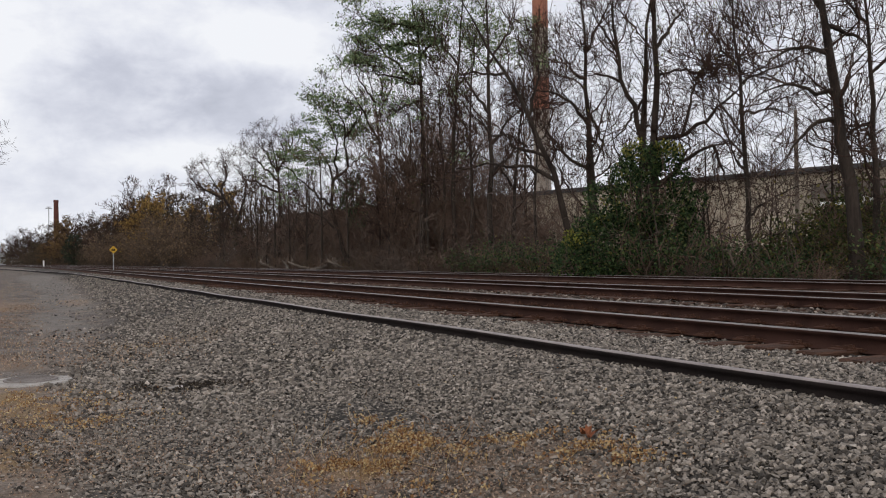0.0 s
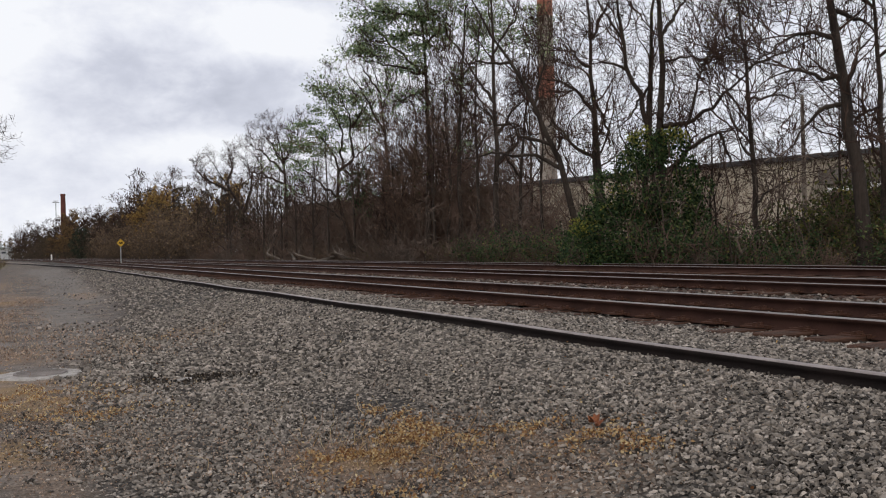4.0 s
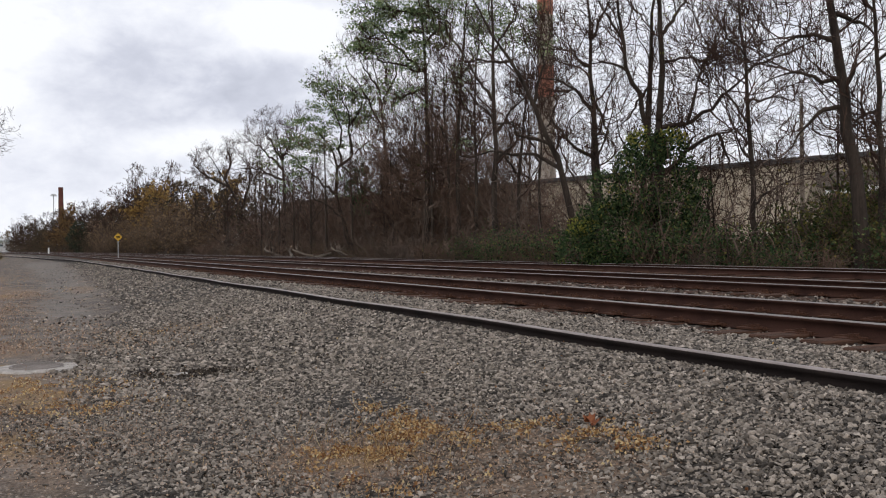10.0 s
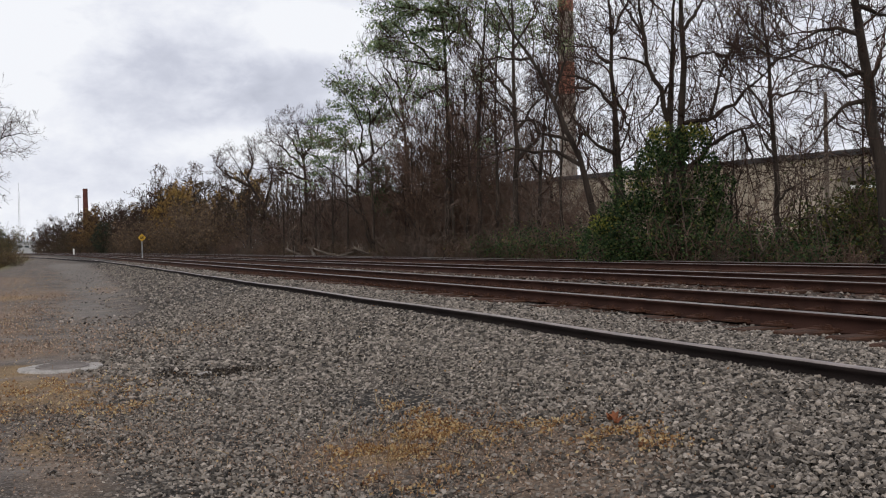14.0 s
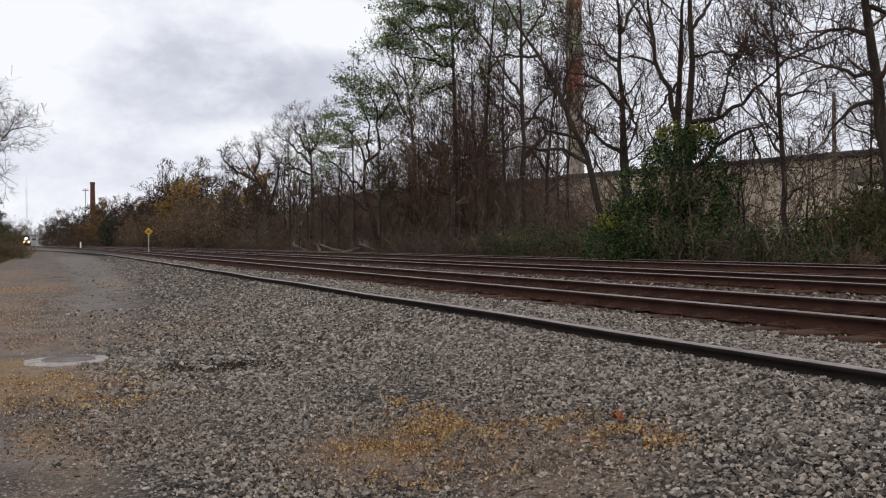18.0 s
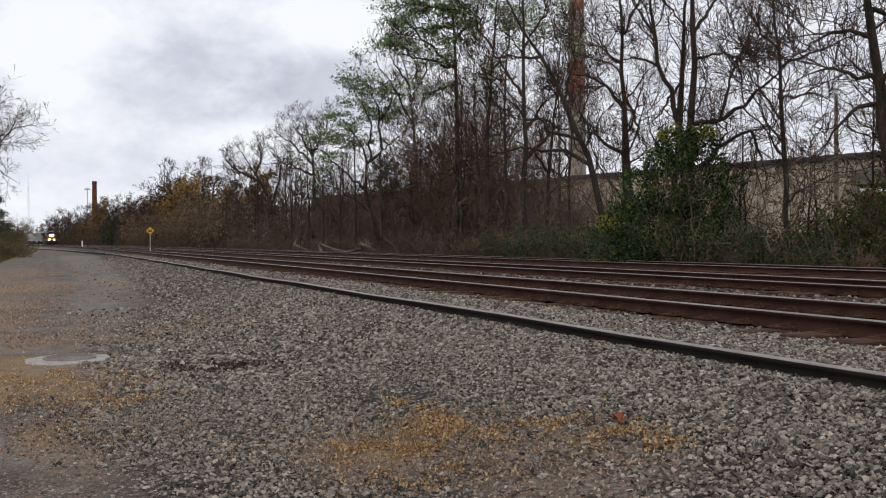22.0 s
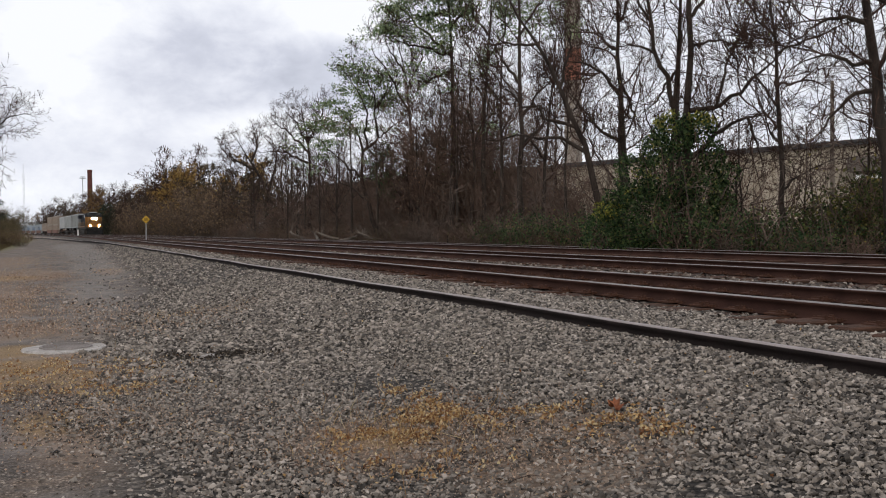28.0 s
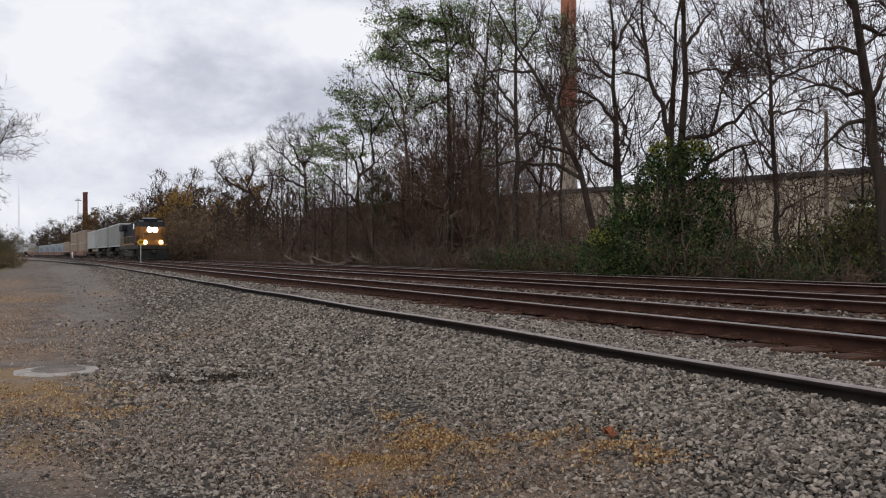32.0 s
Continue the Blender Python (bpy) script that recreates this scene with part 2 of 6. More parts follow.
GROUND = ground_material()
STONE = varied("ballast_stone", ((0.0, (0.022, 0.018, 0.015)), (0.25, (0.075, 0.063, 0.053)), (0.5, (0.155, 0.129, 0.107)), (0.75, (0.222, 0.19, 0.16)), (0.93, (0.30, 0.252, 0.211)), (1.0, (0.41, 0.352, 0.30))), 0.92, 50)
SOOTSTONE = varied("rust_stained_ballast", ((0.0, (0.03, 0.021, 0.016)), (0.4, (0.07, 0.052, 0.042)), (0.75, (0.13, 0.102, 0.083)), (1.0, (0.29, 0.24, 0.20))), 0.9, 50)
CRIBSTONE = varied("dirty_ballast", ((0.0, (0.022, 0.017, 0.014)), (0.4, (0.09, 0.073, 0.061)), (0.75, (0.17, 0.141, 0.118)), (1.0, (0.40, 0.345, 0.29))), 0.92, 50)
GRIT = varied("lot_stone", ((0.0, (0.035, 0.026, 0.02)), (0.45, (0.115, 0.093, 0.076)), (0.82, (0.22, 0.182, 0.15)), (1.0, (0.40, 0.34, 0.28))), 0.9, 70)
RUST = rusty("rail_rust", (0.018, 0.0088, 0.007), (0.056, 0.027, 0.020), 0.9)
# rust made near-black: the shade on the loose rail's sides is in the colour
SHADERUST = rusty("loose_rail_shaded_rust", (0.010, 0.008, 0.008), (0.03, 0.022, 0.02))
HEAD = paint("worn_rail_head", (0.165, 0.143, 0.134), (0.27, 0.24, 0.226), 5, 0.5, 0.5, 0.5, 0.05, 0.001, 30, stretch=(1, 0.1, 1))
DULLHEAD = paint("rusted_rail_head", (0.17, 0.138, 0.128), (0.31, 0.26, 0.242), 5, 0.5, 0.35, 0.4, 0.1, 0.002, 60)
TIE = paint("tie_wood", (0.012, 0.007, 0.0055), (0.095, 0.046, 0.028), 2.2, 0.9, 0, 0.2, 0.6, 0.02, 30, stretch=(0.35, 3, 3))
PLATE = rusty("plate_rust", (0.03, 0.015, 0.011), (0.095, 0.046, 0.03))
BARK = paint("grey_brown_bark", (0.013, 0.0095, 0.008), (0.062, 0.047, 0.038), 2.5, 0.95, 0, 0.15, 0.7, 0.03, 22, stretch=(1, 1, 0.25))
TWIG = paint("twig_bark", (0.022, 0.0128, 0.010), (0.08, 0.049, 0.038), 1.5, 0.95, 0, 0.1, 0.2, 0.01, 20)
BRUSH = paint("brush_stems", (0.046, 0.031, 0.024), (0.185, 0.122, 0.094), 0.8, 0.95, 0, 0.1, 0.2, 0.01, 20)
PALEBRUSH = paint("pale_brush_stems", (0.04, 0.029, 0.024), (0.16, 0.12, 0.097), 0.8, 0.95, 0, 0.1, 0.2, 0.01, 20)


def leafy(name, stops):
    """Leaf colours that change from leaf to leaf; light passes through a little."""
    m, n, l, b = material(name, 0.65, 0, 0.25)
    rnd = n.new("ShaderNodeNewGeometry").outputs["Random Per Island"]
    col = ramp(n, l, rnd, stops)
    l.new(col, b.inputs["Base Color"])
    tr, mx = n.new("ShaderNodeBsdfTranslucent"), n.new("ShaderNodeMixShader")
    mx.inputs[0].default_value = 0.45
    l.new(col, tr.inputs[0])
    l.new(b.outputs[0], mx.inputs[1])
    l.new(tr.outputs[0], mx.inputs[2])
    l.new(mx.outputs[0], n["Material Output"].inputs[0])
    return m


IVY = leafy("ivy_leaf", ((0.0, (0.010, 0.020, 0.008)), (0.5, (0.036, 0.066, 0.024)), (0.85, (0.088, 0.13, 0.044)), (0.96, (0.14, 0.155, 0.05)), (1.0, (0.24, 0.2, 0.06))))
LOCUST = leafy("locust_leaf", ((0.0, (0.065, 0.105, 0.05)), (0.6, (0.16, 0.22, 0.10)), (1.0, (0.32, 0.37, 0.18))))
REDDISH = leafy("clinging_red_brown_leaf", ((0.0, (0.08, 0.045, 0.03)), (0.6, (0.21, 0.12, 0.078)), (1.0, (0.34, 0.21, 0.13))))
GOLDGREEN = leafy("yellow_green_leaf", ((0.0, (0.10, 0.12, 0.02)), (0.6, (0.22, 0.22, 0.04)), (1.0, (0.36, 0.30, 0.06))))
YELLOW = leafy("yellow_leaf", ((0.0, (0.11, 0.058, 0.022)), (0.5, (0.22, 0.13, 0.042)), (0.85, (0.33, 0.21, 0.06)), (1.0, (0.46, 0.33, 0.09))))
ORANGE = leafy("orange_leaf", ((0.0, (0.06, 0.04, 0.02)), (0.5, (0.14, 0.085, 0.035)), (1.0, (0.24, 0.14, 0.05))))
BROWN = leafy("dead_leaf", ((0.0, (0.06, 0.04, 0.026)), (0.6, (0.155, 0.103, 0.064)), (1.0, (0.26, 0.18, 0.105))))
OLIVE = leafy("olive_leaf", ((0.0, (0.025, 0.034, 0.012)), (0.5, (0.055, 0.066, 0.019)), (0.9, (0.12, 0.11, 0.03)), (1.0, (0.24, 0.19, 0.05))))
STRAW = leafy("fallen_yellow_leaf", ((0.0, (0.13, 0.05, 0.022)), (0.3, (0.28, 0.145, 0.062)), (0.65, (0.46, 0.29, 0.125)), (1.0, (0.62, 0.50, 0.29))))
CRUMB = leafy("brown_soil_crumb", ((0.0, (0.13, 0.085, 0.06)), (0.5, (0.31, 0.21, 0.15)), (1.0, (0.5, 0.37, 0.27))))
DULLBROWN = leafy("dull_dark_leaf", ((0.0, (0.022, 0.020, 0.012)), (0.6, (0.065, 0.05, 0.03)), (1.0, (0.14, 0.095, 0.055))))
SOIL = leafy("dark_leaf_mould", ((0.0, (0.016, 0.012, 0.010)), (0.6, (0.045, 0.034, 0.026)), (0.9, (0.10, 0.075, 0.055)), (1.0, (0.3, 0.24, 0.17))))


# ---- mesh helpers ----
def mesh_np(name, verts, faces, mats, smooth=False, index=None):
    """A mesh from numpy arrays; faces is an (n, k) array."""
    me = bpy.data.meshes.new(name)
    verts, faces = np.asarray(verts, np.float32), np.asarray(faces, np.int32)
    me.vertices.add(len(verts))
    me.vertices.foreach_set("co", verts.ravel())
    k = faces.shape[1]
    me.loops.add(faces.size)
    me.loops.foreach_set("vertex_index", faces.ravel())
    me.polygons.add(len(faces))
    me.polygons.foreach_set("loop_start", np.arange(0, faces.size, k, dtype=np.int32))
    me.polygons.foreach_set("loop_total", np.full(len(faces), k, np.int32))
    if smooth:
        me.polygons.foreach_set("use_smooth", np.ones(len(faces), bool))
    if index is not None:
        me.polygons.foreach_set("material_index", np.asarray(index, np.int32))
    for m in mats if isinstance(mats, (list, tuple)) else [mats]:
        me.materials.append(m)
    me.update(calc_edges=True)
    return me


def part(name, bm, mat, parent, label=""):
    """Links a bmesh (or a mesh) as one object under a thing or under a part."""
    if isinstance(bm, bmesh.types.BMesh):
        me = bpy.data.meshes.new(name)
        bm.normal_update()
        bm.to_mesh(me)
        bm.free()
        for m in mat if isinstance(mat, (list, tuple)) else [mat]:
            me.materials.append(m)
    else:
        me = bm
    ob = new(name, me)
    ob.parent = parent
    return tagged(ob, label)


def thing(name, m, label, category, group="", kind=""):
    ob = new(name)
    ob.matrix_world = m
    return tagged(ob, label, category, group, kind)


def box(bm, c, size, mi=0, bevel=0.0):
    r = bmesh.ops.create_cube(bm, size=1.0, matrix=Matrix.LocRotScale(c, None, size))
    fs = {f for v in r["verts"] for f in v.link_faces}
    for f in fs:
        f.material_index = mi
    if bevel:
        es = list({e for v in r["verts"] for e in v.link_edges})
        bmesh.ops.bevel(bm, geom=es, offset=bevel, segments=1, affect="EDGES")
    return r["verts"]


def boxes(*specs, bevel=0.0):
    bm = bmesh.new()
    for s in specs:
        box(bm, s[0], s[1], s[2] if len(s) > 2 else 0, bevel)
    return bm


def cyl(bm, a, b, r0, r1=None, n=12, mi=0):
    """A capped cylinder or cone between two places."""
    a, b = Vector(a), Vector(b)
    q = (b - a).to_track_quat("Z", "Y")
    r = bmesh.ops.create_cone(bm, cap_ends=True, segments=n, radius1=r0, radius2=r0 if r1 is None else r1, depth=(b - a).length,
                              matrix=Matrix.LocRotScale((a + b) / 2, q, None))
    for f in {f for v in r["verts"] for f in v.link_faces}:
        f.material_index = mi
    return r["verts"]


def rod(*specs, n=8):
    bm = bmesh.new()
    for a, b, r in specs:
        cyl(bm, a, b, r, n=n)
    return bm


# ---- the plan: s runs along the tracks, lat to their side; past BEND the line turns gently aside ----
BEND, RADIUS = 85.0, 3000.0


def place(s, lat):
    if s <= BEND:
        return lat, s, 0.0
    a = (s - BEND) / RADIUS
    return -RADIUS + (RADIUS + lat) * math.cos(a), BEND + (RADIUS + lat) * math.sin(a), a


def place_np(s, lat):
    a = np.maximum(s - BEND, 0) / RADIUS
    return np.where(s <= BEND, lat, -RADIUS + (RADIUS + lat) * np.cos(a)), np.where(s <= BEND, s, BEND + (RADIUS + lat) * np.sin(a))


TOP = 0.57           # height of the running rails' tops over the lot
NEAR = (5.90, 7.40)  # the rails of each track, by their distance to the side
MAIN = (10.13, 11.63)
FAR = (15.2, 16.7)
LATS = [-1500, -400, -120, -40, -15, -6, -2, 1.3, 1.9, 2.6, 3.3, 3.85, 4.6, 5.0, 5.3, 8.0, 8.9, 9.8, 12.3, 13.2, 14.2, 17.3, 17.9, 18.8, 21, 30, 60, 150, 500, 1500]
HIGH = [0, 0, 0, 0, 0.05, 0.04, 0, 0, 0.03, 0.13, 0.28, 0.385, 0.398, 0.405, 0.412, 0.412, 0.38, 0.40, 0.40, 0.38, 0.40, 0.40, 0.3, 0.1, 0.1, 0.2, 0, 0, 0, 0]


def lift(lat):
    return np.interp(lat, LATS, HIGH)


def border(s):
    """How far aside the trodden lot meets the gravel."""
    return np.interp(s, [0, 4.7, 6.5, 8.3, 10, 12.9, 16.9, 34, 60, 90], [0.3, 0.31, 0.43, 0.62, 0.62, 1.05, 1.75, 2.6, 3.1, 3.3])


def build_ground():
    ss = np.concatenate([np.linspace(-400, -20, 6), np.arange(-10, 60, 1.0), np.arange(60, 200, 5), np.arange(200, 700, 25), np.linspace(700, 3600, 20)])
    ll = np.array(sorted(set(LATS) | set(np.round(np.arange(-2, 5, 0.5), 2))))
    S, Lg = np.meshgrid(ss, ll, indexing="ij")
    X, Y = place_np(S, Lg)
    rng = np.random.default_rng(3)
    Z = lift(Lg) + rng.normal(0, 0.006, S.shape) * ((Lg > -3) & (Lg < 5) & (S < 60) & (np.hypot(Lg - 0.2, S - 10.3) > 1.3))
    verts = np.stack([X, Y, Z], -1).reshape(-1, 3)
    i = np.arange(S.size).reshape(S.shape)
    q = np.stack([i[:-1, :-1], i[:-1, 1:], i[1:, 1:], i[1:, :-1]], -1).reshape(-1, 4)[:, ::-1]
    me = mesh_np("ground", verts, q, GROUND, True)
    uv = me.uv_layers.new(name="plan")
    flat = np.stack([Lg, S], -1).reshape(-1, 2)
    uv.data.foreach_set("uv", flat[q.ravel()].astype(np.float32).ravel())
    zone = me.uv_layers.new(name="zone")
    flat = np.stack([Lg - border(S), S], -1).reshape(-1, 2)
    zone.data.foreach_set("uv", flat[q.ravel()].astype(np.float32).ravel())
    tagged(new("ground", me), "grey gravel lot and ballast bed with dirt and leaf litter", "ground", kind="structure")


def build_sky():
    az, el = np.radians(np.linspace(-40, 95, 46)), np.radians(np.concatenate([[-2.0], np.linspace(0, 42, 22)]))
    A, E = np.meshgrid(az, el, indexing="ij")
    verts = np.stack([2600 * np.sin(A), 2600 * np.cos(A), 2600 * np.tan(E)], -1).reshape(-1, 3)
    i = np.arange(A.size).reshape(A.shape)
    q = np.stack([i[:-1, :-1], i[:-1, 1:], i[1:, 1:], i[1:, :-1]], -1).reshape(-1, 4)
    me = mesh_np("sky_backdrop", verts, q, cloud_material(), True)
    uv = me.uv_layers.new(name="bearing")
    flat = np.degrees(np.stack([A, E], -1)).reshape(-1, 2)
    uv.data.foreach_set("uv", flat[q.ravel()].astype(np.float32).ravel())
    return tagged(new("sky_backdrop", me), "overcast sky with slowly drifting soft grey clouds", "sky", kind="structure")


# ---- tracks ----
TALL = 0.146
PROFILE = ((-0.072, 0), (0.072, 0), (0.072, 0.010), (0.012, 0.026), (0.010, 0.104), (0.034, 0.115), (0.036, 0.138), (0.028, 0.146),
           (-0.028, 0.146), (-0.036, 0.138), (-0.034, 0.115), (-0.010, 0.104), (-0.012, 0.026), (-0.072, 0.010))


def rail_mesh(name, line, head, body=None):
    """A rail swept along a line of (x, y, z of its foot)."""
    p = np.array(line, float)
    t = np.gradient(p, axis=0)
    t /= np.linalg.norm(t, axis=1)[:, None]
    side = np.stack([t[:, 1], -t[:, 0], 0 * t[:, 0]], -1)
    prof = np.array(PROFILE)
    v = p[:, None] + side[:, None] * prof[None, :, :1] + np.array([0, 0, 1.0]) * prof[None, :, 1:]
    k = len(prof)
    i = np.arange(len(p) * k).reshape(len(p), k)
    j = np.roll(i, -1, axis=1)
    q = np.stack([i[:-1], i[1:], j[1:], j[:-1]], -1).reshape(-1, 4)
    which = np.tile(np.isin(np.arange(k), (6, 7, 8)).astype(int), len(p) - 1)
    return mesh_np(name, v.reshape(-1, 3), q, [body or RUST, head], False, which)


def track_line(lat, z, s0=-30, s1=820):
    ss = list(np.arange(s0, BEND, 5.0)) + list(np.arange(BEND, s1, 12.0))
    return [(*place(s, lat)[:2], z) for s in ss]


def tie_mesh(seed):
    bm = bmesh.new()
    rng = random.Random(seed)
    box(bm, (0, 0, -0.085), (2.6 + rng.uniform(-0.05, 0.05), 0.225 + rng.uniform(-0.015, 0.015), 0.17), 0, 0.012)
    for v in bm.verts:
        v.co += Vector((rng.uniform(-0.012, 0.012), rng.uniform(-0.008, 0.008), rng.uniform(-0.008, 0.004)))
    me = bpy.data.meshes.new("tie")
    bm.to_mesh(me)
    bm.free()
    me.materials.append(TIE)
    return me


def plate_mesh():
    bm = boxes(((0, 0, 0.008), (0.36, 0.19, 0.016)), ((-0.10, 0, 0.022), (0.03, 0.18, 0.014)), ((0.10, 0, 0.022), (0.03, 0.18, 0.014)))
    for x in (-0.085, 0.085, -0.15, 0.15):
        box(bm, (x, 0.05 if x > 0 else -0.05, 0.03), (0.03, 0.03, 0.03))
    me = bpy.data.meshes.new("tie_plate")
    bm.to_mesh(me)
    bm.free()
    me.materials.append(PLATE)
    return me


def anchor_mesh():
    bm = boxes(((0, 0, 0.003), (0.165, 0.022, 0.02)), ((-0.082, 0, 0.012), (0.02, 0.026, 0.028)))
    me = bpy.data.meshes.new("rail_anchor")
    bm.to_mesh(me)
    bm.free()
    me.materials.append(PLATE)
    return me


def build_track(rails, label, single, plated, far_end, seed):
    rng = random.Random(seed)
    track = thing("railway_track", pose(0, 0, 0), label, "railway track", "parallel tracks")
    mid = sum(rails) / 2
    foot = TOP - TALL
    for lat in rails:
        part("rail", rail_mesh("rail", track_line(lat, foot), HEAD), None, track, "brown rusted steel rail with worn bright head")
    ties, plate, anchor = [tie_mesh(seed * 10 + k) for k in range(5)], plate_mesh(), anchor_mesh()
    s, count, rest = 1.2, 0, []
    while s < far_end:
        x, y, a = place(s, mid + rng.uniform(-0.06, 0.06))
        z = foot + 0.024 + rng.uniform(-0.034, 0.008)
        if count < single:
            t = part("tie", ties[count % 5], None, track)
            t.matrix_basis = pose(x, y, z, 0, 0, math.degrees(a) + rng.uniform(-1.4, 1.4) + (180 if rng.random() < 0.5 else 0))
            if count < plated:
                for lat in rails:
                    p = part("tie_plate", plate, None, t)
                    p.matrix_basis = t.matrix_basis.inverted() @ pose(lat, s, foot + 0.018)
                    for d in (-0.13, 0.13):
                        p = part("rail_anchor", anchor, None, t)
                        p.matrix_basis = t.matrix_basis.inverted() @ pose(lat, s + d, foot + 0.014)
        else:
            rest.append((x, y, z, a))
        count += 1
        s += 0.51 + rng.uniform(-0.03, 0.03)
    if rest:
        r = np.array(rest)
        c = np.array([(i, j, k) for i in (-1.3, 1.3) for j in (-0.11, 0.11) for k in (-0.17, 0.0)])
        ca, sa = np.cos(r[:, 3])[:, None], np.sin(r[:, 3])[:, None]
        v = np.stack([r[:, :1] + c[None, :, 0] * ca - c[None, :, 1] * sa, r[:, 1:2] + c[None, :, 0] * sa + c[None, :, 1] * ca, r[:, 2:3] + c[None, :, 2]], -1)
        f = np.array([(0, 1, 3, 2), (4, 6, 7, 5), (0, 4, 5, 1), (2, 3, 7, 6), (0, 2, 6, 4), (1, 5, 7, 3)])
        q = (f[None] + 8 * np.arange(len(r))[:, None, None]).reshape(-1, 4)
        tagged(part("far_tie_bed", mesh_np("far_tie_bed", v.reshape(-1, 3), q, TIE), None, track), "weathered dark wooden ties far along the track", kind="stuff")


def build_loose_rail():
    pts = [(-6, 4.05), (3, 4.07), (10, 4.06), (20, 4.02), (35, 4.06), (50, 4.0), (66, 3.9), (76, 3.6), (80, 3.2), (84, 2.9), (95, 2.5), (115, 1.9), (150, 1.0), (190, -0.8), (240, -3.6)]
    p = np.array(pts)
    ss = np.concatenate([np.arange(-6, 70, 2.0), np.arange(70, 100, 1.0), np.arange(100, 240, 5.0)])
    line = []
    for s in ss:
        lat = float(np.interp(s, p[:, 0], p[:, 1]))
        x, y, _ = place(s, lat)
        line.append((x, y, float(lift(lat)) - 0.045 + 0.008 * math.sin(s * 0.9) + (0.39 - float(lift(lat))) * float(np.interp(s, [70, 120, 240], [1, 0.8, 0]))))
    rail = thing("loose_rail", pose(0, 0, 0), "long loose rusted rail lying on the ballast shoulder", "rail")
    for a in range(0, len(line) - 1, 8):
        part("rail_length", rail_mesh("rail_length", line[a:a + 9], DULLHEAD, SHADERUST), None, rail)


# ---- loose stones ----
def stones(name, label, mat, count, sample, small, big, seed, rise=0.1):
    """Angular stones: sample(rng, n) gives places (along, aside); sizes from small to big, in metres."""
    rng = np.random.default_rng(seed)
    s, lat = sample(rng, count)
    count = len(s)
    size = small + (big - small) * rng.random(count) ** 1.4
    base = np.array([(-1, -0.85, -0.6), (1, -0.85, -0.6), (1, 0.85, -0.6), (-1, 0.85, -0.6), (-0.7, -0.55, 0.6), (0.7, -0.55, 0.6), (0.7, 0.55, 0.6), (-0.7, 0.55, 0.6)], float)
    f = np.array([(0, 1, 5), (0, 5, 4), (1, 2, 6), (1, 6, 5), (2, 3, 7), (2, 7, 6), (3, 0, 4), (3, 4, 7), (4, 5, 6), (4, 6, 7)])
    v = base[None] + rng.normal(0, 0.22, (count, 8, 3))
    v *= np.stack([rng.uniform(0.95, 1.75, count), rng.uniform(0.6, 1.0, count), rng.uniform(0.55, 1.05, count)], -1)[:, None]
    a, b, c = rng.uniform(0, 2 * np.pi, count), rng.normal(0, 0.42, count), rng.normal(0, 0.42, count)
    for (i, j), ang in (((1, 2), b), ((0, 2), c), ((0, 1), a)):
        p, q = v[..., i].copy(), v[..., j].copy()
        v[..., i] = p * np.cos(ang)[:, None] - q * np.sin(ang)[:, None]
        v[..., j] = p * np.sin(ang)[:, None] + q * np.cos(ang)[:, None]
    v *= (size / 2)[:, None, None]
    px, py = place_np(s, lat)
    v += np.stack([px, py, lift(lat) + size * (rise + rng.uniform(-0.25, 0.35, count))], -1)[:, None]
    q = (f[None] + 8 * np.arange(count)[:, None, None]).reshape(-1, 3)
    tagged(new(name, mesh_np(name, v.reshape(-1, 3), q, mat)), label, "gravel", kind="stuff")


def patch(s0, s1, l0, l1, keep):
    def sample(rng, n):
        s, lat = rng.uniform(s0, s1, n), rng.uniform(l0, l1, n)
        ok = keep(s, lat, rng.random(n))
        return s[ok], lat[ok]
    return sample


# ---- plants ----
SIDE, BACK = Vector((0.9085, -0.4179, 0)), Vector((0.4179, 0.9085, 0))


def tubes(pts, rad, sides):
    """Vertices and faces of tapered tubes: pts (n, k, 3), rad (n, k)."""
    n, k, _ = pts.shape
    t = np.gradient(pts, axis=1)
    t /= np.linalg.norm(t, axis=2, keepdims=True) + 1e-9
    ref = np.where(np.abs(t[..., 2:]) > 0.85, np.array([1.0, 0, 0]), np.array([0, 0, 1.0]))
    u = np.cross(t, ref)
    u /= np.linalg.norm(u, axis=2, keepdims=True) + 1e-9
    w = np.cross(t, u)
    ang = np.arange(sides) * 2 * np.pi / sides + 0.7
    v = pts[:, :, None] + rad[:, :, None, None] * (np.cos(ang)[:, None] * u[:, :, None] + np.sin(ang)[:, None] * w[:, :, None])
    i = np.arange(n * k * sides).reshape(n, k, sides)
    j = np.roll(i, -1, axis=2)
    q = np.stack([i[:, :-1], j[:, :-1], j[:, 1:], i[:, 1:]], -1)
    if sides == 2:
        q = q[:, :, :1]
    return v.reshape(-1, 3), q.reshape(-1, 4)


def along(pts, rad, idx, u):
    k = pts.shape[1]
    f = u * (k - 1)
    i = np.minimum(f.astype(int), k - 2)
    w = (f - i)[:, None]
    p = pts[idx, i] * (1 - w) + pts[idx, i + 1] * w
    t = pts[idx, i + 1] - pts[idx, i]
    t /= np.linalg.norm(t, axis=1, keepdims=True) + 1e-9
    return p, t, rad[idx, i] * (1 - w[:, 0]) + rad[idx, i + 1] * w[:, 0]


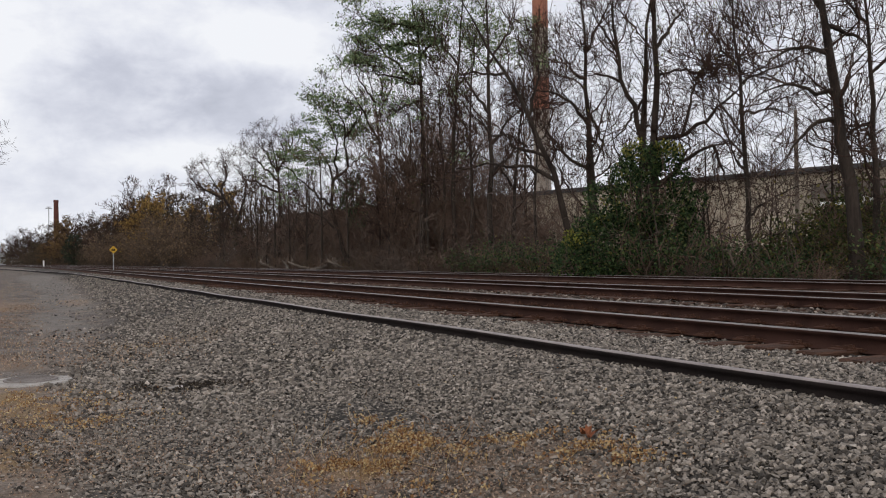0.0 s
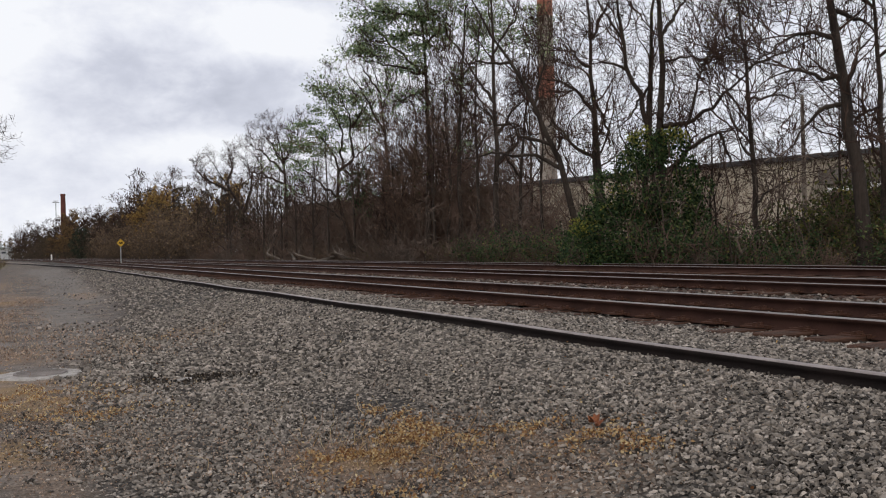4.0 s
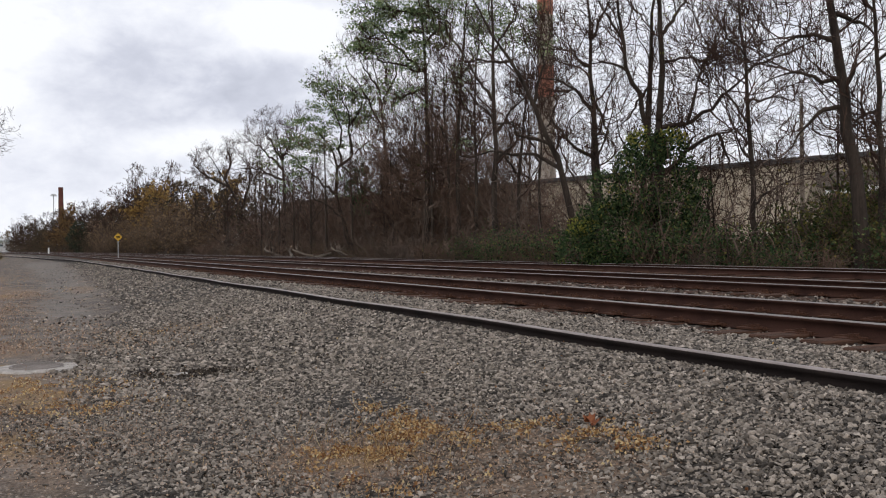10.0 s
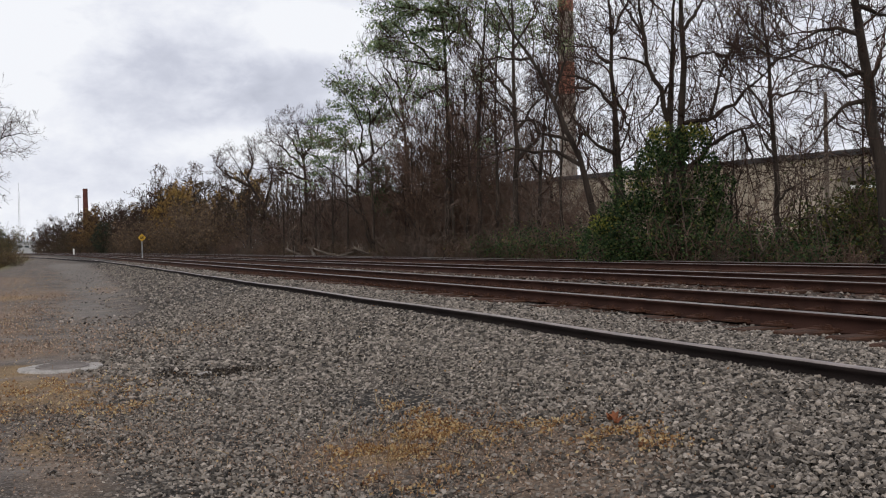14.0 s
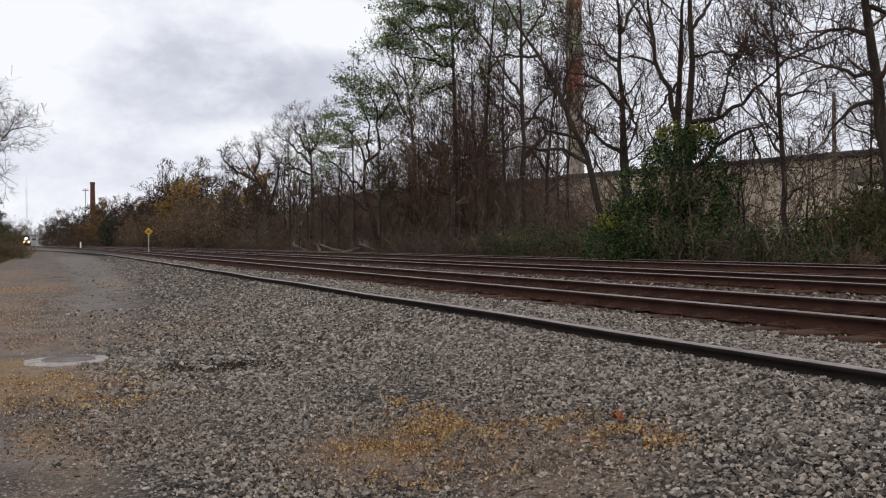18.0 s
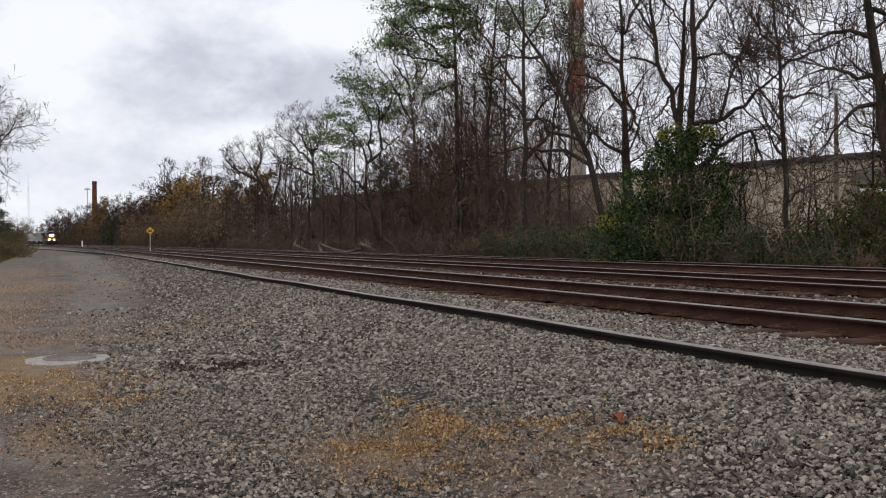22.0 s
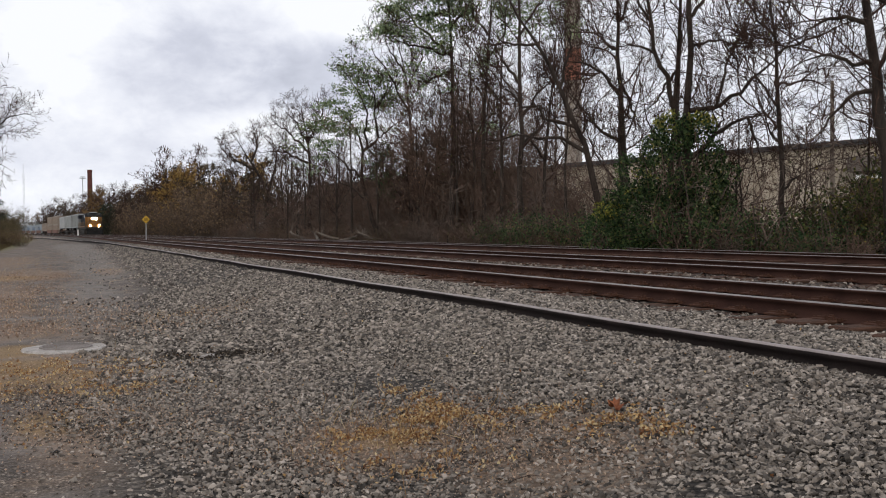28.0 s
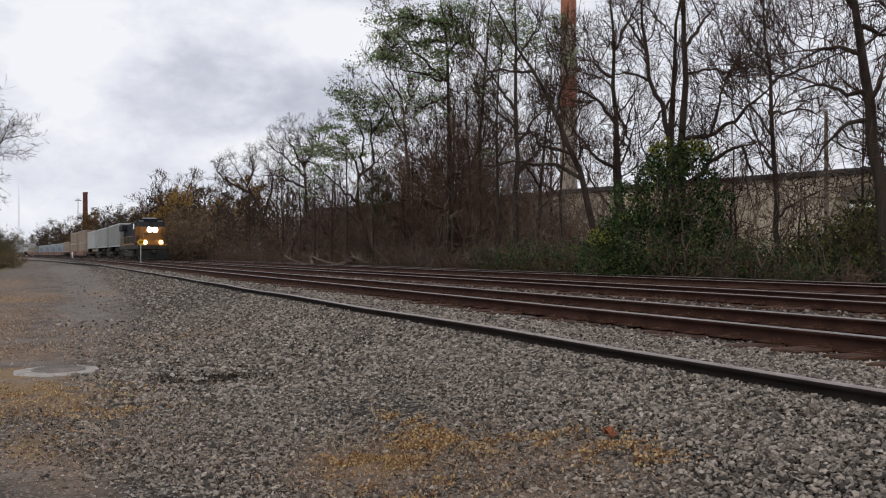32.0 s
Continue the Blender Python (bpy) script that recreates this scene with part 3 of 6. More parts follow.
def sprout(rng, pts, rad, per, u0, length, angle, up, wander, k, thin, tip, fall=0.5):
    """Children of the given branches: per of them each, from u0 to their ends."""
    n = len(pts)
    idx = np.repeat(np.arange(n), per)
    u = u0 + (1 - u0) * rng.random(len(idx))
    p, t, r = along(pts, rad, idx, u)
    side = rng.normal(size=p.shape)
    side -= (side * t).sum(1, keepdims=True) * t
    side /= np.linalg.norm(side, axis=1, keepdims=True) + 1e-9
    a = np.radians(rng.uniform(angle[0], angle[1], len(idx)))[:, None]
    d = np.cos(a) * t + np.sin(a) * side
    d[:, 2] += up * rng.random(len(idx))
    d /= np.linalg.norm(d, axis=1, keepdims=True)
    ln = rng.uniform(length[0], length[1], len(idx)) * (1 - fall * u)
    out = [p]
    for m in range(k - 1):
        d = d + rng.normal(0, wander, d.shape) + np.array([0, 0, up * 0.25])
        d /= np.linalg.norm(d, axis=1, keepdims=True)
        out.append(out[-1] + d * (ln / (k - 1))[:, None])
    r0 = np.maximum(np.minimum(r * thin, 0.012 + ln * 0.022), tip)
    rr = r0[:, None] + (tip - r0)[:, None] * np.linspace(0, 1, k)[None] ** 0.8
    return np.stack(out, 1), rr


def smooth_line(points, k):
    """k places along a bent line, rounded."""
    p = np.array(points, float)
    d = np.concatenate([[0], np.cumsum(np.linalg.norm(np.diff(p, axis=0), axis=1))])
    t = np.linspace(0, d[-1], k)
    q = np.stack([np.interp(t, d, p[:, c]) for c in range(3)], -1)
    for _ in range(2):
        q[1:-1] = 0.25 * q[:-2] + 0.5 * q[1:-1] + 0.25 * q[2:]
    return q


def leaf_mesh(name, rng, at, size, mat, droop=0.0):
    """Small folded leaves, two triangles each, at the given places."""
    n = len(at)
    a = rng.normal(size=(n, 3))
    a[:, 2] -= droop
    a /= np.linalg.norm(a, axis=1, keepdims=True)
    b = np.cross(a, rng.normal(size=(n, 3)))
    b /= np.linalg.norm(b, axis=1, keepdims=True) + 1e-9
    c = np.cross(a, b)
    s = (size * rng.uniform(0.6, 1.35, n))[:, None]
    v = np.stack([at, at + s * (0.5 * a + 0.34 * b + 0.1 * c), at + s * a, at + s * (0.5 * a - 0.34 * b + 0.1 * c)], 1)
    i = 4 * np.arange(n)[:, None]
    q = np.concatenate([i + np.array([0, 1, 2]), i + np.array([0, 2, 3])], 1).reshape(-1, 3)
    return mesh_np(name, v.reshape(-1, 3), q, mat)


def join_tubes(sets):
    vs, qs, o = [], [], 0
    for p, r, n in sets:
        v, q = tubes(p, r, n)
        vs.append(v)
        qs.append(q + o)
        o += len(v)
    return np.concatenate(vs), np.concatenate(qs)


def tree(at, stems, label, seed, leaf=None, leaves=0, leaf_size=0.09, per=(6, 5, 5, 2), reach=(1.3, 3.8), u0=0.3, up=0.35, bark=None, group="", leaf_low=0.0, fine=0.006, droop=0.3, swell=0.8, coarse=True, sprays=()):
    """A tree from its stems: each a radius and a list of (aside, height) bends; the first is the trunk. Boughs, branches and twigs grow from them."""
    rng = np.random.default_rng(seed)
    root = thing("tree", pose(at[0], at[1], float(lift(at[0])) - 0.05), label, "tree", group)
    ks, kr = [], []
    for k, (r0, line) in enumerate(stems):
        depth = 0.0
        pts = []
        slope = 0 if k == 0 else rng.uniform(-0.5, 0.5)
        root_at = None
        if ks:
            # a limb leaves the nearest stem that stands already
            grown = np.concatenate([smooth_line(q, 60) for q in ks])
            away = np.hypot(grown @ np.array(SIDE) - line[0][0], grown[:, 2] - line[0][1])
            root_at = grown[int(np.argmin(away))]
            depth = float(root_at @ np.array(BACK))
        for m, (a, h) in enumerate(line):
            run = math.hypot(a - line[0][0], h - line[0][1])
            p = SIDE * a + BACK * (depth + slope * run * (0.4 if k == 0 else 1))
            pts.append((p.x, p.y, h) if m or root_at is None else tuple(root_at))
        q = smooth_line(pts, 12)
        span = float(np.linalg.norm(q[-1] - q[0]))
        q[1:-1] += rng.normal(0, 0.03 if k == 0 else min(0.016 * span, 0.07), (10, 3))
        ks.append(q)
        end = 0.12 if k == 0 else 0.07
        rr = r0 * (1 - (1 - end) * np.linspace(0, 1, 12) ** 1.25) * swell
        if k == 0:
            rr[0] *= 1.35
            rr[1] *= 1.08
        kr.append(rr)
    P0, R0 = np.stack(ks), np.stack(kr)
    P1, R1 = sprout(rng, P0, R0, per[0], u0, reach, (30, 70), up, 0.25, 9, 0.6, 0.012, 0.35)
    P2, R2 = sprout(rng, P1, R1, per[1], 0.25, (0.7, 2.0), (25, 65), up * 0.7, 0.27, 5, 0.65, 0.008)
    P3, R3 = sprout(rng, P2, R2, per[2], 0.2, (0.35, 1.05), (25, 60), up * 0.5, 0.36, 3, 0.7, fine)
    part("trunk", mesh_np("trunk", *tubes(P0[:1], R0[:1], 10), bark or BARK, True), None, root)
    for k in range(1, len(P0)):
        part("limb", mesh_np("limb", *tubes(P0[k:k + 1], R0[k:k + 1], 7), bark or BARK, True), None, root)
    sets = [(P1, R1, 3), (P2, R2 * (1.15 if coarse else 1.0), 2 if coarse else 3), (P3, R3 * (1.05 if coarse else 1.0), 2 if coarse else 3)]
    last = P3
    if per[3]:
        P4, R4 = sprout(rng, P3, R3, per[3], 0.2, (0.2, 0.5), (25, 55), up * 0.4, 0.1, 2, 0.8, fine * 0.8)
        sets.append((P4, R4 * 1.05, 2))
        last = P4
    tagged(part("crown", mesh_np("crown", *join_tubes(sets), TWIG), None, root), "fine bare branches and twigs", kind="stuff")
    if leaf and leaves:
        ends = last[:, -1]
        if leaf_low:
            ends = ends[ends[:, 2] > leaf_low]
        loose = np.array([0.10, 0.10, 0.10])
        if leaf is LOCUST:
            # flat sprays of leaflets, in layers with sky between them
            ends, loose = ends[rng.integers(0, len(ends), max(leaves // 22, 1))], np.array([0.3, 0.3, 0.09])
        pick = rng.integers(0, len(ends), leaves)
        pts = [ends[pick] + rng.normal(0, 1, (leaves, 3)) * loose]
        for a, h, ra, rh, n in sprays:
            # a bough's leaves hang in small flat layers
            c = rng.normal(0, 0.44, (max(n // 22, 1), 3))
            c = (np.array(SIDE) * (a + ra * c[:, :1]) + np.array(BACK) * (0.8 * c[:, 1:2]) + np.array([0, 0, 1.0]) * (h + rh * c[:, 2:]))
            pts.append(c[rng.integers(0, len(c), n)] + rng.normal(0, 1, (n, 3)) * np.array([0.24, 0.24, 0.055]))
        pts = np.concatenate(pts)
        tagged(part("foliage", leaf_mesh("foliage", rng, pts, leaf_size, leaf, droop), None, root), "small scattered autumn leaves", kind="stuff")
    return root


def clump(rng, lumps, count):
    """Places spread through the shells of several lumps, with gaps: lump = centre and radii."""
    out = []
    tot = sum(r[0] * r[2] for _, r in lumps)
    for c, r in lumps:
        n = int(count * r[0] * r[2] / tot)
        d = rng.normal(size=(n, 3))
        d /= np.linalg.norm(d, axis=1, keepdims=True)
        w = (0.55 + 0.5 * rng.random(n) ** 0.6)
        p = d * w[:, None] * np.array(r) + np.array(c)
        hole = np.array([noise.noise(Vector(q) * 1.1 + Vector((seed_off(c), 0, 0))) for q in p])
        out.append(p[hole > -0.18])
    return np.concatenate(out)


def seed_off(c):
    return c[0] * 3.7 + c[2] * 1.3


def shrub(seed, height, spread, stems, per, leaf=None, leaves=0, leaf_size=0.08, stem_mat=None, long=1.0, fine=0.006, wide=70):
    """A many-stemmed bush in its own space, for copying; returns its meshes."""
    rng = np.random.default_rng(seed)
    n = stems
    a = rng.uniform(0, 2 * np.pi, n)
    base = np.stack([np.cos(a), np.sin(a), 0 * a], -1) * rng.uniform(0, spread * 0.45, n)[:, None]
    out = np.stack([np.cos(a), np.sin(a), 0 * a], -1) * rng.uniform(0.05, 0.55, n)[:, None] + np.array([0, 0, 1.0]) + rng.normal(0, 0.12, (n, 3))
    ln = height * rng.uniform(0.55, 1.05, n)
    pts, d = [base], out
    for m in range(6):
        d = d + rng.normal(0, 0.13, d.shape)
        d /= np.linalg.norm(d, axis=1, keepdims=True)
        pts.append(pts[-1] + d * (ln / 6)[:, None])
    P0 = np.stack(pts, 1)
    r0 = rng.uniform(0.012, 0.03, n)
    R0 = r0[:, None] * np.linspace(1, 0.3, 7)[None]
    P1, R1 = sprout(rng, P0, R0, per[0], 0.15, (0.5 * long, 1.5 * long), (wide * 0.3, wide), 0.25, 0.27, 5, 0.7, fine, 0.3)
    P2, R2 = sprout(rng, P1, R1, per[1], 0.15, (0.3 * long, 0.8 * long), (wide * 0.3, wide), 0.15, 0.2, 3, 0.75, fine, 0.3)
    meshes = [mesh_np("brushwood", *join_tubes([(P0, R0, 4), (P1, R1 * 1.2, 2), (P2, R2 * 1.4, 2)]), stem_mat or BRUSH)]
    if leaf:
        ends = np.concatenate([P2[:, -1], P1[:, 3], P1[:, 2]])
        pick = rng.integers(0, len(ends), leaves)
        meshes.append(leaf_mesh("foliage", rng, ends[pick] + rng.normal(0, 0.09, (leaves, 3)), leaf_size, leaf, 0.3))
    return meshes


def set_shrub(meshes, m, label, group, name="shrub", category="shrub"):
    ob = thing(name, m, label, category, group)
    for me, nm in zip(meshes, ("brushwood", "foliage")):
        tagged(part(nm, me, None, ob), kind="stuff")
    return ob


# ---- setting ----
build_ground()
SKY = build_sky()
build_track(NEAR, "weathered railway track on wooden ties beside the gravel lot", 300, 70, 700, 1)
build_track(MAIN, "middle main-line track with brown rails on ballast", 90, 30, 700, 2)
build_track(FAR, "rear main-line track beside the trees", 60, 0, 500, 3)
build_loose_rail()

CONCRETE = paint("weathered_concrete", (0.17, 0.152, 0.136), (0.42, 0.385, 0.355), 9, 0.9, 0, 0.2, 0.4, 0.01, 60)
IRON = rusty("cast_iron", (0.11, 0.096, 0.088), (0.27, 0.24, 0.225))
PANEL = paint("faded_wall_panel", (0.24, 0.20, 0.152), (0.47, 0.405, 0.32), 0.25, 0.85, 0, 0.2, 0.2, 0.01, 8, stretch=(1, 1, 0.3))
HALLBRICK = paint("dull_brown_brick", (0.095, 0.08, 0.068), (0.19, 0.162, 0.14), 0.4, 0.9, 0, 0.2, 0.3, 0.02, 9)
ROOF = paint("dark_roof_edge", (0.035, 0.032, 0.032), (0.08, 0.075, 0.075), 0.5, 0.8)
GLASSY = paint("dusty_window", (0.03, 0.035, 0.04), (0.09, 0.10, 0.11), 0.6, 0.25, 0, 0.5, 0.05)
WHITEWALL = paint("white_wall", (0.38, 0.385, 0.39), (0.55, 0.55, 0.555), 0.3, 0.8)
STACK_RED = paint("faded_red_paint", (0.22, 0.085, 0.055), (0.34, 0.15, 0.10), 0.35, 0.85, 0, 0.2, 0.2, 0.02, 6, stretch=(1, 1, 0.3))
STACK_PALE = paint("faded_pale_paint", (0.20, 0.165, 0.14), (0.36, 0.315, 0.27), 0.35, 0.85, 0, 0.2, 0.2, 0.02, 6, stretch=(1, 1, 0.3))
BRICK = paint("dark_red_brick", (0.07, 0.026, 0.022), (0.14, 0.055, 0.042), 0.6, 0.9, 0, 0.2, 0.3, 0.02, 10)
GALV = paint("galvanised_steel", (0.28, 0.29, 0.30), (0.45, 0.46, 0.47), 2, 0.5, 0.5, 0.4, 0.05)
SIGNYELLOW = paint("sign_yellow", (0.42, 0.23, 0.015), (0.54, 0.33, 0.03), 3, 0.5, 0, 0.4, 0.05)
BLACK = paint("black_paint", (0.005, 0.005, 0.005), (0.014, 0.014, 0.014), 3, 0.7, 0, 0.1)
WHITEPAINT = paint("white_paint", (0.6, 0.6, 0.58), (0.8, 0.8, 0.78), 4, 0.6)
POLEWOOD = paint("pole_wood", (0.10, 0.08, 0.065), (0.2, 0.165, 0.135), 1.5, 0.9, 0, 0.2, 0.4, 0.02, 25, stretch=(1, 1, 0.15))


def build_factory():
    """The long panelled shed behind the trees; its own x runs along the wall."""
    a, b = Vector((66.5, 26.0)), Vector((50.0, 86.1))
    d = b - a
    n, high = d.length, 7.75
    m = pose(a.x, a.y, 0, 0, 0, math.degrees(math.atan2(d.y, d.x)))
    shed = thing("factory_shed", m, "long beige panelled factory shed with dark roof edge", "factory")
    part("wall", boxes(((n / 2, -0.15, high / 2 - 0.5), (n, 0.3, high + 1)), ((0.15, -9, high / 2), (0.3, 18, high)), ((n - 0.15, -9, high / 2), (0.3, 18, high)), ((n / 2, -18, high / 2), (n, 0.3, high))), PANEL, shed)
    part("roof", boxes(((n / 2, -9, high + 0.1), (n, 18.6, 0.2))), ROOF, shed)
    part("roof_edge", boxes(((n / 2, 0.14, high - 0.02), (n + 0.4, 0.26, 0.42))), ROOF, shed)
    rib = boxes(((0, 0.05, high / 2), (0.09, 0.1, high - 0.3)))
    me = bpy.data.meshes.new("rib")
    rib.to_mesh(me)
    rib.free()
    me.materials.append(PANEL)
    x = 0.8
    while x < n - 0.5:
        part("rib", me, None, shed).matrix_basis = pose(x, 0, 0)
        x += 1.5
    win = boxes(((0, 0.06, 0), (3.4, 0.08, 1.9)))
    frame_bm = boxes(((0, 0.09, 0.98), (3.6, 0.14, 0.1)), ((0, 0.09, -0.98), (3.6, 0.14, 0.1)), ((-1.75, 0.09, 0), (0.1, 0.14, 1.9)), ((1.75, 0.09, 0), (0.1, 0.14, 1.9)),
                     ((-0.6, 0.1, 0), (0.06, 0.1, 1.9)), ((0.6, 0.1, 0), (0.06, 0.1, 1.9)), ((0, 0.1, 0), (3.5, 0.1, 0.06)))
    meshes = []
    for nm, bm, mat in (("pane", win, GLASSY), ("frame", frame_bm, ROOF)):
        me = bpy.data.meshes.new(nm)
        bm.to_mesh(me)
        bm.free()
        me.materials.append(mat)
        meshes.append(me)
    part("dock_fascia", boxes(((22.5, 0.55, 5.95), (14.5, 1.1, 1.15)), bevel=0.03), HALLBRICK, shed, "dull grey-green fascia over the loading dock")
    # thin black panel on the wall paints the shade below the fascia
    part("dock_shade_panel", boxes(((22.5, 0.06, 2.9), (14.0, 0.1, 3.3))), BLACK, shed, "flat black panel for the shaded loading dock opening")
    for x, z, w, h in ((27.9, 4.95, 2.2, 0.3), (25.2, 5.1, 0.9, 0.45), (21.5, 4.95, 3.0, 0.3)):
        part("dock_band", boxes(((x, 1.12, z), (w, 0.06, h))), WHITEPAINT, shed, "white painted panel along the dock")
    for x in (5, 11):
        w = part("window", meshes[0], None, shed, "dusty dark factory window")
        w.matrix_basis = pose(x, 0, 5.4)
        part("frame", meshes[1], None, w)


def build_stack():
    st = thing("smokestack", pose(86, 142, 0), "tall factory smokestack in faded red and pale bands", "chimney")
    z = 0.0
    for k, top in enumerate((27.0, 32.6, 41.5, 53.0, 60.0)):
        r0, r1 = 1.62 - z * 0.0055, 1.62 - top * 0.0055
        bm = bmesh.new()
        cyl(bm, (0, 0, z), (0, 0, top), r0, r1, 24)
        part("band", bm, STACK_RED if k % 2 else STACK_PALE, st, "faded red band" if k % 2 else "faded pale band")
        z = top
    bm = bmesh.new()
    cyl(bm, (0, 0, 60), (0, 0, 60.6), 1.5, 1.5, 24)
    part("rim", bm, ROOF, st)
    part("ladder", rod(((-0.2, -1.75, 2), (-0.2, -1.40, 60), 0.03), ((0.2, -1.75, 2), (0.2, -1.40, 60), 0.03)), ROOF, st)


def build_far_things():
    ch = thing("brick_chimney", pose(16.6, 377.6, 0), "distant dark red brick chimney above the trees", "chimney")
    bm = bmesh.new()
    cyl(bm, (0, 0, 0), (0, 0, 24.4), 1.15, 0.82, 20)
    part("shaft", bm, BRICK, ch)
    bm = bmesh.new()
    cyl(bm, (0, 0, 23.8), (0, 0, 24.7), 0.9, 0.9, 20)
    part("rim", bm, BRICK, ch)
    mast = thing("light_mast", pose(14.1, 378.8, 0), "thin steel light mast beside a brick chimney", "mast")
    part("pole", rod(((0, 0, 0), (0, 0, 22), 0.16)), GALV, mast)
    part("lamp_ring", boxes(((0, 0, 21.6), (2.2, 0.5, 0.35)), ((0, 0, 22.1), (1.6, 0.4, 0.25))), GALV, mast)
    tower = thing("lattice_tower", pose(-7.4, 440, 0), "thin grey lattice radio tower in the distance", "tower")
    legs = []
    for k in range(3):
        a = k * 2.094
        legs.append(((0.5 * math.cos(a), 0.5 * math.sin(a), 0), (0.25 * math.cos(a), 0.25 * math.sin(a), 27), 0.035))
    part("legs", rod(*legs, n=5), GALV, tower)
    part("braces", rod(*[((0.45 * math.cos(a), 0.45 * math.sin(a), z), (0.45 * math.cos(a + 2.094), 0.45 * math.sin(a + 2.094), z + 1.0), 0.02)
                         for z in range(1, 26) for a in (0, 2.094, 4.189)], n=4), GALV, tower)
    part("antenna", rod(((0, 0, 27), (0, 0, 31), 0.05)), GALV, tower)
    hall = thing("white_hall", pose(-5.5, 432, 0, 0, 0, 8), "distant white low hall beside the line", "building")
    part("wall", boxes(((0, 0, 2.6), (8, 14, 5.2))), WHITEWALL, hall)
    part("roof", boxes(((0, 0, 5.4), (8.6, 15, 0.4))), GALV, hall)
    for x in (-2.6, 0, 2.6):
        part("window", boxes(((x, -7.05, 3.4), (1.6, 0.12, 0.8))), GLASSY, hall)
    pole = thing("utility_pole", pose(46.2, 44.8, 0), "weathered wooden utility pole behind the trees", "utility pole")
    bm = bmesh.new()
    cyl(bm, (0, 0, 0), (0, 0, 10.4), 0.17, 0.11, 10)
    part("pole", bm, POLEWOOD, pole)


def build_sign():
    s = thing("diamond_sign", pose(9.05, 93.0, 0.37), "yellow diamond track sign on a grey post", "sign")
    part("post", rod(((0, 0, 0), (0, 0, 2.05), 0.045)), GALV, s)
    bm = bmesh.new()
    box(bm, (0, 0, 0), (0.54, 0.02, 0.54), 0, 0.004)
    bmesh.ops.transform(bm, matrix=pose(0, -0.06, 1.98, 0, 45, 0), verts=bm.verts)
    part("plate", bm, SIGNYELLOW, s, "yellow diamond plate")
    part("mark", boxes(((0, -0.077, 2.03), (0.34, 0.008, 0.07)), ((0, -0.077, 1.92), (0.34, 0.008, 0.07))), BLACK, s, "black bars")
    px, py, _ = place(205.0, 9.0)
    p = thing("marker_post", pose(px, py, 0.37), "short white marker post between the tracks", "post")
    part("post", boxes(((0, 0, 0.65), (0.28, 0.2, 1.3)), bevel=0.02), WHITEPAINT, p)


